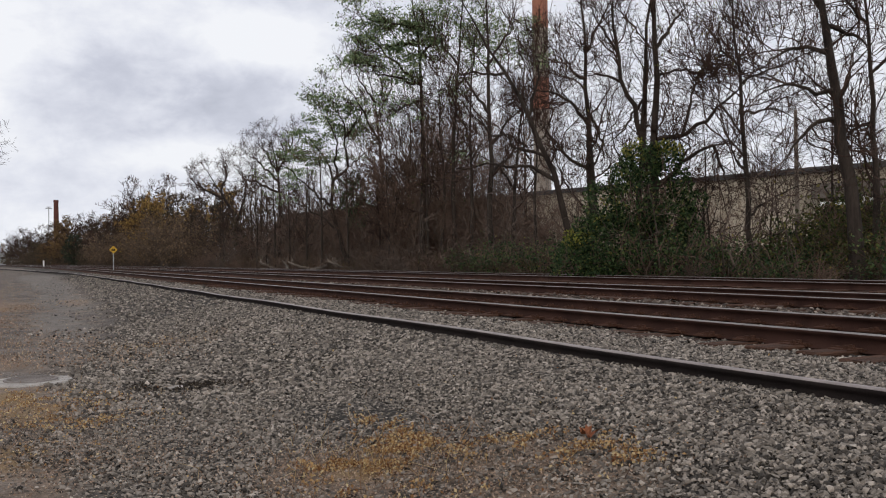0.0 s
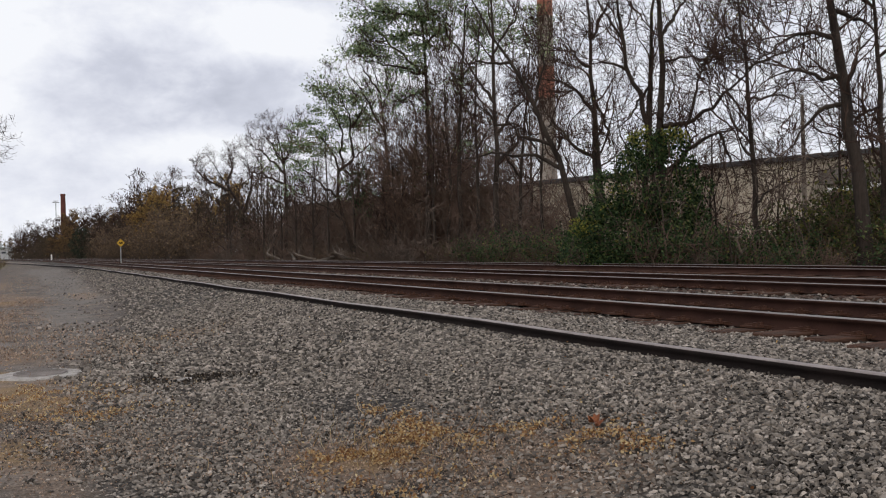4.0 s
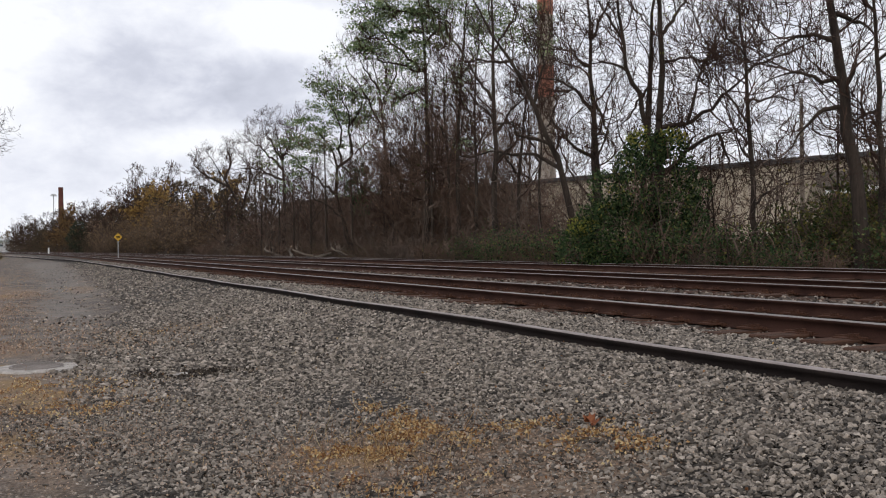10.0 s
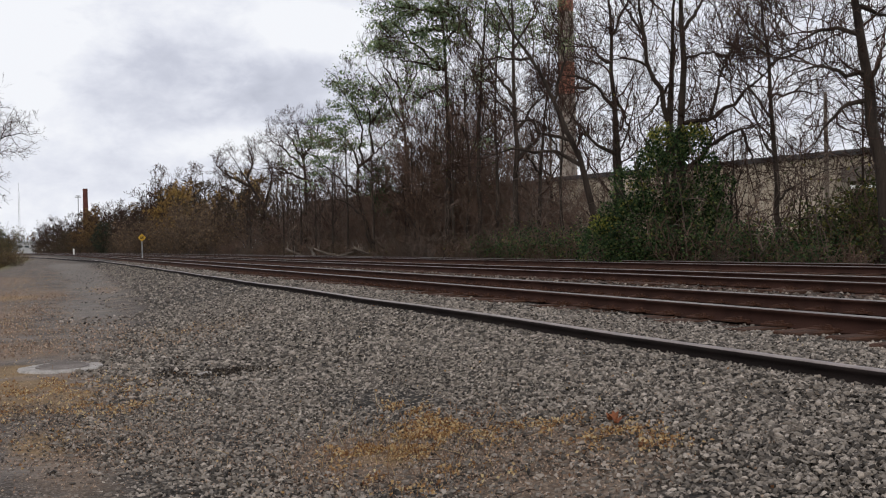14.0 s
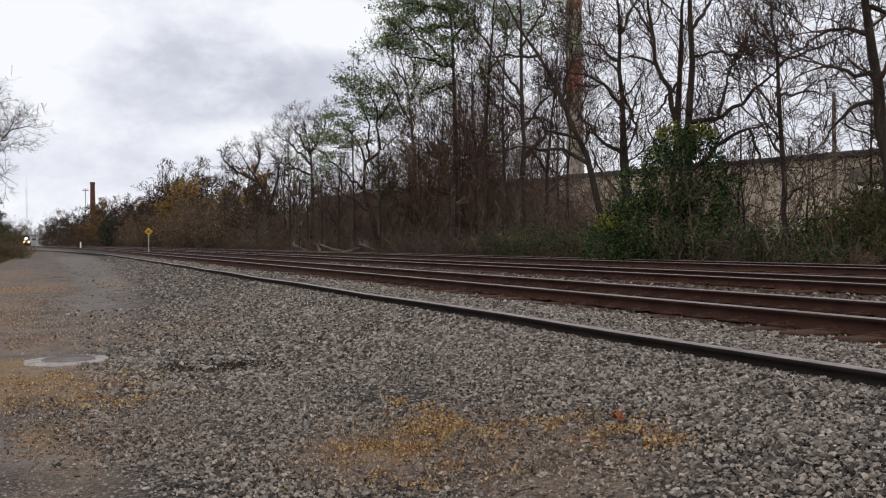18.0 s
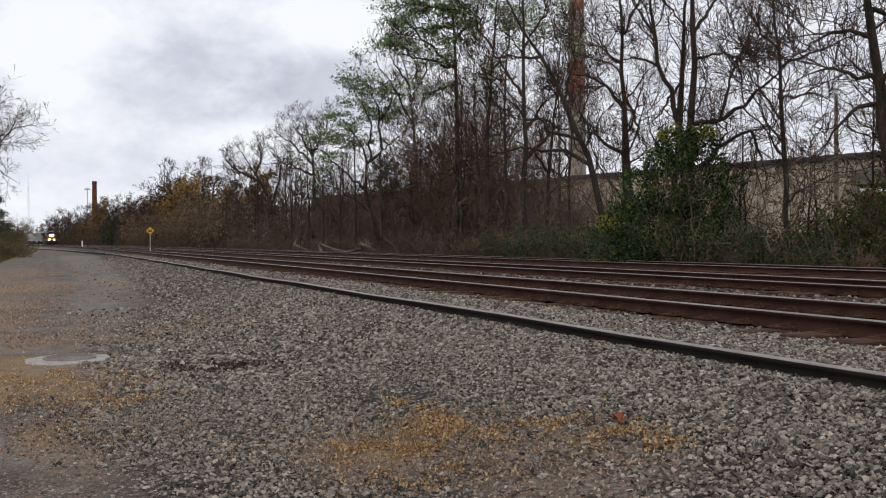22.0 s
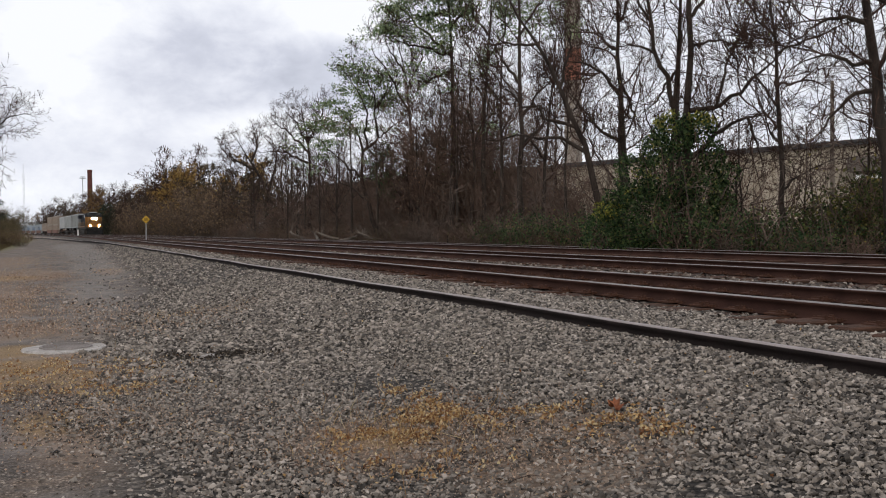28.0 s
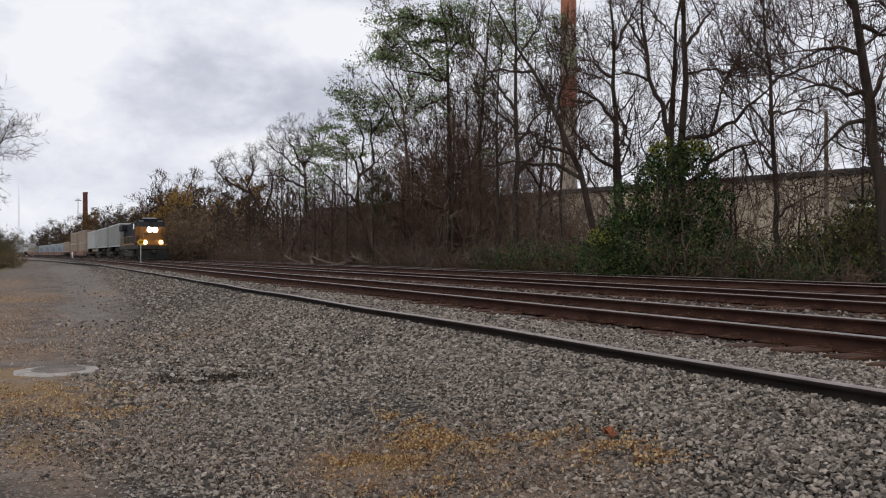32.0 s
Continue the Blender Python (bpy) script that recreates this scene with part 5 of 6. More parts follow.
tree((21.97, 95.83), [(0.292, [(0.00, 0.00), (-0.51, 5.23), (-2.21, 8.18), (-3.64, 10.53)]), (0.175, [(-0.40, 4.94), (0.70, 8.13), (0.16, 11.06)]), (0.175, [(-1.64, 7.58), (-4.54, 8.80), (-5.39, 10.27)]), (0.175, [(-2.21, 8.18), (-1.61, 9.92), (-2.16, 11.68)])],
     "rounded bare tree with brown twigs", 25, per=(10, 7, 5, 1), reach=(1.0, 2.8), fine=0.009)


def build_ivy():
    rng = np.random.default_rng(31)
    iv = thing("ivy", pose(18.65, 24.2, 0.05), "dense dark green ivy and vines over tree trunks", "ivy")
    def spot(a, h, ra, rh, rd, back=0.0):
        p = SIDE * (a + 0.35) + BACK * back
        return ((p.x, p.y, h), (ra, rd, rh))
    upper = [spot(-0.55, 4.15, 0.8, 0.6, 0.6), spot(0.15, 4.25, 0.6, 0.5, 0.5), spot(-1.2, 3.6, 0.5, 0.6, 0.5), spot(-0.65, 2.9, 1.15, 1.4, 0.9), spot(0.15, 2.5, 0.85, 1.5, 0.9), spot(-1.85, 2.7, 0.65, 0.8, 0.6), spot(0.6, 3.3, 0.4, 0.6, 0.4),
             spot(-1.6, 1.4, 1.1, 1.2, 0.9), spot(-0.4, 1.1, 1.2, 1.2, 0.9), spot(0.6, 1.0, 0.7, 1.0, 0.8), spot(0.85, 2.2, 0.35, 0.5, 0.4), spot(-2.3, 3.3, 0.25, 0.3, 0.3)]
    tagged(part("upper_foliage", leaf_mesh("upper_foliage", rng, clump(rng, upper, 20000), 0.10, IVY, 0.5), None, iv), kind="stuff")
    lower = [spot(-2.2, 1.2, 0.8, 0.9, 0.8), spot(-2.9, 0.9, 0.6, 0.9, 0.7), spot(-1.6, 0.6, 1.0, 0.7, 0.8), spot(-3.2, 0.5, 0.4, 0.5, 0.5), spot(-2.5, 2.0, 0.4, 0.4, 0.4), spot(1.2, 2.6, 0.4, 0.6, 0.4), spot(1.0, 1.6, 0.5, 0.9, 0.5), spot(1.3, 0.5, 0.8, 0.5, 0.6)]
    tagged(part("lower_foliage", leaf_mesh("lower_foliage", rng, clump(rng, lower, 9000), 0.10, IVY, 0.5), None, iv), kind="stuff")
    # highlights on the ivy's upper lumps, put in as yellow-green leaves
    bright = [spot(-0.5, 4.5, 0.8, 0.35, 0.5), spot(0.25, 4.5, 0.55, 0.3, 0.45), spot(-1.6, 3.1, 0.5, 0.35, 0.4), spot(-2.7, 1.7, 0.5, 0.3, 0.5), spot(-2.1, 2.4, 0.4, 0.25, 0.4)]
    tagged(part("yellowing_foliage", leaf_mesh("yellowing_foliage", rng, clump(rng, bright, 1700), 0.10, GOLDGREEN, 0.5), None, iv), "yellow-green topmost leaves that carry the ivy's highlights", kind="stuff")
    vines = rng.normal(0, 0.5, (60, 1, 3)) * [1, 0.6, 0] + np.array([0, 0, 0.0])
    P = vines + np.cumsum(np.concatenate([np.zeros((60, 1, 3)), rng.normal(0, 0.16, (60, 7, 3)) + [0, 0, 0.5]], 1), 1)
    tagged(part("vines", mesh_np("vines", *tubes(P, np.full((60, 8), 0.012), 3), BRUSH), None, iv), kind="stuff")


build_ivy()


def build_vine_clump():
    """Evergreen vine that has climbed the crooked tree."""
    rng = np.random.default_rng(33)
    vc = thing("vine_clump", pose(20.3, 57.6, 0.05), "dark green vine climbing a crooked trunk", "vine")
    at = [SIDE * a for a in (0.3, 0.6, 0.1, 0.8, 0.35)]
    lumps = [((p.x, p.y, h), (ra, 0.6, rh)) for p, h, ra, rh in zip(at, (6.3, 5.5, 4.9, 4.6, 3.8), (0.45, 0.7, 0.8, 0.6, 0.7), (0.7, 0.8, 0.8, 0.7, 0.9))]
    tagged(part("foliage", leaf_mesh("foliage", rng, clump(rng, lumps, 3600), 0.13, VINE, 0.5), None, vc), kind="stuff")
    P = np.cumsum(np.concatenate([rng.normal(0, 0.3, (14, 1, 3)) * [1, 1, 0], rng.normal(0, 0.12, (14, 8, 3)) + [0.04, 0, 0.7]], 1), 1)
    tagged(part("vines", mesh_np("vines", *tubes(P, np.full((14, 9), 0.02), 3), BRUSH), None, vc), kind="stuff")


VINE = leafy("dull_green_vine_leaf", ((0.0, (0.02, 0.035, 0.018)), (0.6, (0.05, 0.078, 0.035)), (1.0, (0.10, 0.13, 0.055))))
build_vine_clump()


# ---- thickets and further trees ----
def build_thickets():
    rng = random.Random(77)
    tall = [shrub(100 + k, 3.6 + 0.5 * k, 2.6, 14, (6, 5), BROWN if k == 1 else None, 260, 0.07, PALEBRUSH if k == 2 else BRUSH) for k in range(4)]
    low = [shrub(120 + k, 1.3 + 0.25 * k, 1.9, 13, (5, 4), (OLIVE, None, BROWN)[k], 350, 0.06, PALEBRUSH if k == 1 else BRUSH) for k in range(3)]
    tangle = [shrub(130 + k, 8.5 + 0.7 * k, 3.4, 18, (12, 6), (REDDISH, REDDISH, BROWN)[k], 650, 0.075, BRUSH, 1.3, 0.007, 55) for k in range(3)]
    green = [shrub(140 + k, 1.9, 1.6, 12, (6, 4), OLIVE, 2000, 0.085) for k in range(2)]
    dark = [shrub(150, 1.3, 2.0, 12, (5, 4), IVY, 1500, 0.09)]
    s = 9.0
    while s < 105:
        lat = rng.uniform(18.5, 19.3) if 49 < s < 75 else rng.uniform(17.8, 18.9)
        x, y, a = place(s, lat)
        m = pose(x, y, float(lift(lat)) - 0.05, 0, 0, rng.uniform(0, 360)) @ Matrix.Scale(rng.uniform(0.6, 1.15) * (0.5 if s < 27 else 0.85), 4)
        set_shrub(low[rng.choice((0, 1, 1, 2))], m, "low tangled brush beside the tracks", "trackside brush")
        s += 1.5 if s < 50 else 1.8
    s = 12.0
    while s < 110:
        lat = rng.uniform(18.8, 24.5) if s < 36 else rng.uniform(20.7, 25.0)
        x, y, a = place(s, lat)
        wave = 0.8 + 0.45 * math.sin(s * 0.31) * math.sin(s * 0.13 + 1)
        m = pose(x, y, float(lift(lat)) - 0.05, 0, 0, rng.uniform(0, 360)) @ Matrix.Scale(rng.uniform(0.6, 1.3) * wave * (0.5 if s < 26 else 0.8 if s < 36 else 1.2), 4)
        set_shrub(tall[rng.randrange(4)], m, "dense leafless thicket of thin stems", "tall thicket")
        s += 1.7 if s < 26 else 2.2 if 50 < s < 64 else 1.15
    backing = [shrub(180 + k, 6.5 + k, 3.4, 13, (7, 5), BROWN, 300, 0.11, BRUSH, 1.2, 0.008) for k in range(2)]
    s = 27.0
    while s < 125:
        lat = rng.uniform(24.5, 30.0)
        x, y, a = place(s * 1.12, lat)
        set_shrub(backing[rng.randrange(2)], pose(x, y, 0, 0, 0, rng.uniform(0, 360)) @ Matrix.Scale(rng.uniform(0.65, 1.1) * (0.7 if s < 34 else 1.0), 4), "tall dense thicket before the factory shed", "tall thicket")
        s += 1.9 if s < 50 or s > 75 else 4.5
    # saplings laced with vines: highest where the row is thickest, lower and thinner further along
    for s, lat, k in TANGLES:
        x, y, a = place(s, lat)
        set_shrub(tangle[int(s * 7) % 3], pose(x, y, 0.05, 0, 0, s * 53) @ Matrix.Scale(k * (1.12 if k > 0.8 else 1.0), 4), "tall tangle of brown vines and saplings", "tall thicket")
    for k in range(14):
        lat, s = rng.uniform(20.0, 24.0), 58 + 3.4 * k + rng.uniform(-1, 1)
        x, y, a = place(s, lat)
        set_shrub(tangle[k % 3], pose(x, y, 0.05, 0, 0, s * 31) @ Matrix.Scale(rng.uniform(0.38, 0.58), 4), "tall tangle of brown vines and saplings", "tall thicket")
    # pale leaning poles of dead saplings
    poles = [shrub(190 + k, 4.6, 1.6, 5, (3, 2), None, 0, 0, PALEBRUSH, 1.1, 0.012) for k in range(3)]
    s = 16.0
    while s < 100:
        lat = rng.uniform(17.9, 21.0)
        x, y, a = place(s, lat)
        set_shrub(poles[rng.randrange(3)], pose(x, y, float(lift(lat)) - 0.05, rng.uniform(-14, 14), rng.uniform(-14, 14), rng.uniform(0, 360)) @ Matrix.Scale(rng.uniform(0.6, 1.15), 4), "pale leaning stems of dead saplings", "dead saplings")
        s += 1.9
    for lat, s, k in ((20.2, 18.2, 1.0), (21.2, 19.0, 1.25), (22.6, 20.3, 1.4), (19.8, 20.4, 0.8), (20.8, 16.4, 1.0), (19.4, 15.6, 0.8), (20.0, 21.6, 0.55), (23.5, 19.2, 1.5), (18.6, 31.0, 0.6)):
        set_shrub(green[int(s) % 2], pose(lat, s, 0.05, 0, 0, s * 40) @ Matrix.Scale(k, 4), "olive green leafy bush in the brush", "green bushes")
    for k in range(24):
        lat, s = rng.uniform(18.0, 21.5), 12.0 + 1.05 * k
        set_shrub(dark[0], pose(lat, s, 0.0, 0, 0, s * 40) @ Matrix.Scale(rng.uniform(0.7, 1.1), 4), "low dark green undergrowth by the tracks", "green bushes")


# distance along, distance aside, size
TANGLES = ((38.5, 22.5, 0.45), (40.2, 21.3, 0.5), (43.0, 21.2, 0.66), (44.5, 22.6, 0.85), (46.0, 21.4, 0.9), (47.4, 22.8, 1.0), (48.5, 21.2, 0.95), (49.6, 23.4, 1.05), (50.8, 21.6, 0.98), (52.2, 22.8, 0.85), (54.0, 21.2, 0.6), (36.5, 21.5, 0.42),
           (34.8, 22.0, 0.4), (48.0, 22.0, 1.02), (46.8, 24.2, 1.05), (44.0, 24.6, 0.98), (51.6, 24.4, 0.95), (56.5, 21.5, 0.7), (59.0, 22.6, 0.72), (61.5, 21.0, 0.66), (64.0, 22.8, 0.64))


def build_logs():
    """Broken trunks lying in the brush."""
    rng = np.random.default_rng(83)
    for s, lat, turn, n, r in ((57.0, 18.2, 20, 2.6, 0.12), (58.6, 18.4, 35, 2.2, 0.10), (62.0, 18.3, 130, 2.2, 0.11), (66.0, 18.3, 70, 2.4, 0.12), (70.5, 18.2, 115, 2.0, 0.11), (53.5, 18.3, 150, 1.8, 0.08)):
        log = thing("fallen_log", pose(lat, s, 0.22, 0, 0, turn), "broken grey-brown log lying in the brush", "log", "fallen logs")
        t = np.linspace(-0.5, 0.5, 8)
        P = np.stack([t * n, 0.15 * np.sin(t * 5), 0.25 + 0.6 * (t + 0.5) ** 1.5 + rng.normal(0, 0.03, 8)], -1)[None]
        R = (r * np.linspace(1.1, 0.6, 8))[None]
        part("trunk", mesh_np("trunk", *tubes(P, R, 8), PALEBARK, True), None, log)
        Pb, Rb = sprout(rng, P, R, 5, 0.3, (0.5, 1.4), (30, 70), 0.5, 0.25, 5, 0.6, 0.02)
        for k in range(5):
            part("branch", mesh_np("branch", *tubes(Pb[k:k + 1], Rb[k:k + 1], 5), PALEBARK, True), None, log)


PALEBARK = paint("pale_dead_wood", (0.03, 0.024, 0.02), (0.25, 0.205, 0.17), 2.5, 0.95, 0, 0.15, 0.6, 0.03, 22, stretch=(0.3, 1, 1))


def build_far_trees():
    rng = random.Random(5)
    far = dict(per=(6, 4, 4, 0), reach=(1.6, 4.2), fine=0.012, u0=0.2, coarse=True)
    spread = [(0.16, [(0, 0), (0.1, 3), (-0.1, 6), (0.2, 9.5)]), (0.08, [(0, 2.2), (1.3, 4.4), (2.4, 6.8)]), (0.08, [(0, 2.8), (-1.4, 5.0), (-2.2, 7.6)]), (0.07, [(0, 5.0), (0.8, 7.2), (1.1, 9.6)]), (0.06, [(0, 1.2), (-1.6, 2.6), (-2.6, 4.4)]), (0.06, [(0, 1.4), (1.7, 2.4), (2.8, 4.0)])]
    narrow = [(0.14, [(0, 0), (-0.2, 4), (0.1, 8), (0.0, 12)]), (0.06, [(0, 5), (0.9, 7.5), (1.2, 10)]), (0.06, [(-0.1, 4.5), (-1.0, 7), (-1.5, 9.5)])]
    kinds = [tree((26.0, 34.0), spread, "bare grey-brown tree in the far row", 41, group="far trees", **far),
             tree((25.0, 52.0), narrow, "tall narrow bare tree in the far row", 42, group="far trees", **far),
             tree((23.5, 118.0), spread, "tree with golden yellow autumn leaves", 43, leaf=YELLOW, leaves=4200, leaf_size=0.27, leaf_low=0.5, group="far trees", **far),
             tree((24.0, 140.0), spread, "tree with dry brown autumn leaves", 44, leaf=DULLBROWN, leaves=2200, leaf_size=0.22, group="far trees", **far),
             tree((20.0, 260.0), narrow, "narrow tree with dull brown leaves", 45, leaf=DULLBROWN, leaves=1800, leaf_size=0.26, group="far trees", **far),
             tree((22.0, 190.0), spread, "tree with orange autumn leaves", 46, leaf=ORANGE, leaves=3000, leaf_size=0.27, group="far trees", **far)]

    thin = dict(per=(7, 5, 5, 0), reach=(1.2, 3.0), fine=0.006, u0=0.3, coarse=True)
    kinds += [tree((27.0, 40.0), spread, "bare grey-brown tree behind the first row", 47, group="far trees", **thin), tree((28.0, 60.0), narrow, "tall narrow bare tree behind the first row", 48, group="far trees", **thin)]

    kinds.append(tree((25.0, 200.0), spread, "tall bare dark tree far along the row", 49, group="far trees", per=(7, 6, 4, 0), reach=(1.6, 3.8), fine=0.026, u0=0.2))

    def put(k, s, lat, scale):
        x, y, a = place(s, lat)
        copy_thing(kinds[k], pose(x, y, 0.0, 0, 0, rng.uniform(0, 360)) @ Matrix.Scale(scale, 4))

    # a second row behind the named trees
    for s in range(50, 116, 9):
        put(rng.choice((6, 7)), s + rng.uniform(-2, 2), rng.uniform(24, 31), rng.uniform(0.7, 1.0))
    # short bushy trees and saplings among the thicket
    for k in range(10):
        put(6, 50 + 5.2 * k + rng.uniform(-1.5, 1.5), rng.uniform(20.0, 24.0), rng.uniform(0.5, 0.75))
    for k in range(14):
        put(7, 14.5 + 0.95 * k + rng.uniform(-0.4, 0.4), rng.uniform(20.5, 27.0), rng.uniform(0.35, 0.6))
    for k in range(10):
        put(7, 45 + 3.4 * k + rng.uniform(-1, 1), rng.uniform(18.4, 20.0), rng.uniform(0.45, 0.8))
    # the row that runs on into the distance
    for k, s, lat, sc in FARROW:
        put(k, s, lat, sc)
    s = 210.0
    while s < 640:
        put(rng.choice((0, 3, 8, 5, 8, 1)), s, rng.uniform(19, 30), rng.uniform(0.75, 1.05))
        s += 12 if s < 350 else 28
    brush = [shrub(160 + k, 5.0, 3.8, 18, (6, 4), (BROWN, DULLBROWN)[k], 1100, 0.2, (PALEBRUSH, BRUSH)[k]) for k in range(2)]
    s = 104.0
    while s < 420:
        lat = rng.uniform(17.5, 20.5)
        x, y, a = place(s, lat)
        set_shrub(brush[int(s > 195)], pose(x, y, -0.05, 0, 0, rng.uniform(0, 360)) @ Matrix.Scale(rng.uniform(0.75, 1.4), 4), "brown thicket further along the line", "tall thicket")
        s += 2.4 if s < 200 else 6.0


# kind, distance along, distance aside, size
FARROW = ((0, 74, 22.5, 0.95), (0, 80, 20.5, 0.8), (3, 86, 21.5, 0.9), (0, 92, 22, 1.0), (0, 98, 20.5, 0.9), (3, 104, 21.5, 0.95), (0, 110, 23, 1.05), (3, 116, 20.5, 0.9), (0, 122, 22, 1.0),
          (3, 126, 20, 0.95), (2, 133, 20, 0.95), (2, 141, 20.5, 1.0), (2, 149, 19.8, 0.95), (3, 154, 21.5, 1.1), (2, 160, 20.5, 1.0), (5, 168, 20.0, 1.0), (8, 150, 25, 1.4), (8, 164, 26, 1.45), (8, 138, 25, 1.2), (8, 176, 24, 1.25), (8, 128, 26, 1.1), (8, 162, 21.5, 1.45), (0, 158, 20.5, 1.35), (8, 202, 21, 1.15), (8, 214, 20.5, 1.15), (0, 226, 21, 1.15), (8, 238, 20.5, 1.2), (0, 250, 21, 1.2), (8, 264, 20.5, 1.2), (0, 278, 20, 1.25), (8, 294, 21, 1.25), (3, 312, 20, 1.25), (8, 330, 20, 1.3), (3, 350, 19, 1.25), (8, 372, 19, 1.3), (0, 396, 18, 1.35),
          (3, 178, 20.5, 0.95), (0, 184, 21, 1.0), (3, 190, 20, 0.9), (0, 198, 21.5, 1.05), (8, 206, 19.5, 0.75), (3, 214, 20, 0.9), (8, 222, 20.5, 0.85), (0, 230, 22, 1.1), (5, 246, 18.0, 1.0), (5, 256, 18.5, 1.15), (5, 268, 18.5, 1.1),
          (8, 262, 20, 0.95), (8, 280, 19, 0.85), (8, 340, 19, 1.1), (3, 352, 20, 1.0), (8, 364, 18, 1.1), (3, 378, 19, 1.0), (8, 392, 19, 1.15), (3, 405, 18, 1.05), (8, 420, 19, 1.2), (3, 300, 19, 0.95), (8, 312, 20, 1.05), (3, 322, 19, 0.95), (8, 286, 21, 1.05),
          (8, 215, 24, 1.1), (8, 228, 25, 1.15), (8, 240, 24, 1.1), (8, 252, 25, 1.15), (8, 270, 24, 1.1), (3, 236, 22, 1.0), (3, 222, 23, 1.0), (8, 200, 25, 1.2), (5, 296, 17.5, 0.6), (5, 306, 17.5, 0.62), (5, 318, 18, 0.6), (3, 330, 18, 0.7))


def build_far_evergreen():
    """A rounded dark green tree wrapped in ivy, far along the row."""
    rng = np.random.default_rng(58)
    x, y, a = place(232, 17.6)
    ev = thing("ivy_covered_tree", pose(x, y, 0), "rounded dark green ivy-covered tree among brown thickets", "tree")
    bm = bmesh.new()
    cyl(bm, (0, 0, 0), (0, 0, 7.5), 0.25, 0.08, 8)
    part("trunk", bm, BARK, ev)
    lumps = [((0, 0, 6.2), (1.9, 1.9, 1.7)), ((1.2, 0, 4.2), (1.9, 1.9, 1.8)), ((-1.1, 0.2, 3.8), (1.8, 1.8, 1.8)), ((0.3, -0.5, 1.9), (2.4, 2.0, 1.6))]
    tagged(part("crown", leaf_mesh("crown", rng, clump(rng, lumps, 5000), 0.28, SPRUCE, 0.5), None, ev), kind="stuff")


def build_left_side():
    """The bare tree, evergreen, bush and grass at the edge of the lot."""
    tree((-2.9, 52.0), [(0.2, [(-3.2, 0), (-3.0, 3), (-2.9, 5), (-2.7, 7.4), (-2.5, 9.6)]), (0.09, [(-2.9, 3.4), (-0.96, 4.0), (0.74, 6.3), (1.6, 7.7), (2.0, 8.6)]), (0.08, [(-2.9, 4.6), (-0.4, 5.2), (0.74, 6.1), (1.6, 6.3), (2.5, 5.96)]), (0.07, [(-0.3, 5.2), (0.17, 5.7), (1.0, 7.0), (2.15, 7.4), (2.6, 7.1)]),
                         (0.08, [(-2.9, 4.9), (-0.4, 5.2), (0.88, 4.94), (1.87, 4.74), (2.7, 4.1)]), (0.07, [(-0.4, 4.6), (-0.1, 4.9), (0.88, 7.6), (1.16, 8.5)]), (0.07, [(-2.8, 6.0), (-0.6, 8.0), (0.4, 9.4)])],
         "bare tree with thin drooping twigs over the lot", 51, per=(5, 5, 5, 2), reach=(0.4, 1.2), up=0.15, fine=0.008)
    rng = np.random.default_rng(52)
    ev = thing("evergreen_tree", pose(-4.9, 96.0, 0), "dark green evergreen at the edge of the lot", "tree")
    bm = bmesh.new()
    cyl(bm, (0, 0, 0), (0, 0, 8.5), 0.18, 0.04, 8)
    part("trunk", bm, BARK, ev)
    z = rng.uniform(0.8, 8.8, 5000)
    a, r = rng.uniform(0, 6.283, 5000), (9.2 - z) * 0.30 * np.sqrt(rng.random(5000)) * (0.8 + 0.35 * np.sin(z * 5))
    tagged(part("crown", leaf_mesh("crown", rng, np.stack([r * np.cos(a), r * np.sin(a), z], -1), 0.24, SPRUCE, 0.8), None, ev), kind="stuff")
    bush = shrub(170, 3.6, 3.0, 22, (7, 4), DULLOLIVE, 6000, 0.1)
    dry = shrub(171, 1.4, 2.4, 24, (5, 4), STRAWBRUSH, 1500, 0.10)
    for x, y, k, which in ((-4.4, 92, 0.75, bush), (-6.5, 88, 0.95, bush), (-8.5, 95, 1.2, bush), (-3.4, 99, 0.9, bush), (-11, 90, 1.2, bush), (-5.0, 108, 1.2, bush), (-1.9, 88, 0.7, dry), (-3.2, 85, 0.9, dry), (-4.8, 83, 1.0, dry), (-7, 81, 1, dry),
                           (-6.5, 150, 1.3, bush), (-8, 190, 1.5, bush), (-13, 240, 1.6, bush), (-19, 300, 1.7, bush)):
        set_shrub(which, pose(x, y, 0, 0, 0, x * 77) @ Matrix.Scale(k, 4), "olive brown bush at the edge of the lot" if which is bush else "low dry brush at the edge of the lot", "lot edge bushes")
    n = 5000
    lat, s = -2.6 - np.abs(rng.normal(0, 2.2, n)), rng.uniform(62, 105, n)
    base = np.stack([lat, s, lift(lat)], -1)
    P = np.stack([base, base + rng.normal(0, 0.03, (n, 3)) + [0, 0, 0.1], base + rng.normal(0, 0.08, (n, 3)) + [0, 0, 0.2]], 1)
    tagged(new("rough_grass", mesh_np("rough_grass", *tubes(P, np.tile([0.008, 0.006, 0.003], (n, 1)), 3), STRAWBRUSH)), "rough yellowing grass along the edge of the lot", "grass", kind="stuff")


SPRUCE = leafy("spruce_needle_spray", ((0.0, (0.012, 0.017, 0.011)), (0.6, (0.032, 0.042, 0.026)), (1.0, (0.07, 0.08, 0.045))))
DULLOLIVE = leafy("dull_olive_leaf", ((0.0, (0.035, 0.034, 0.015)), (0.5, (0.085, 0.073, 0.032)), (1.0, (0.17, 0.13, 0.055))))
STRAWBRUSH = leafy("dry_brush_leaf", ((0.0, (0.07, 0.05, 0.02)), (0.6, (0.15, 0.11, 0.045)), (1.0, (0.24, 0.18, 0.08))))
build_thickets()
build_logs()
build_far_trees()
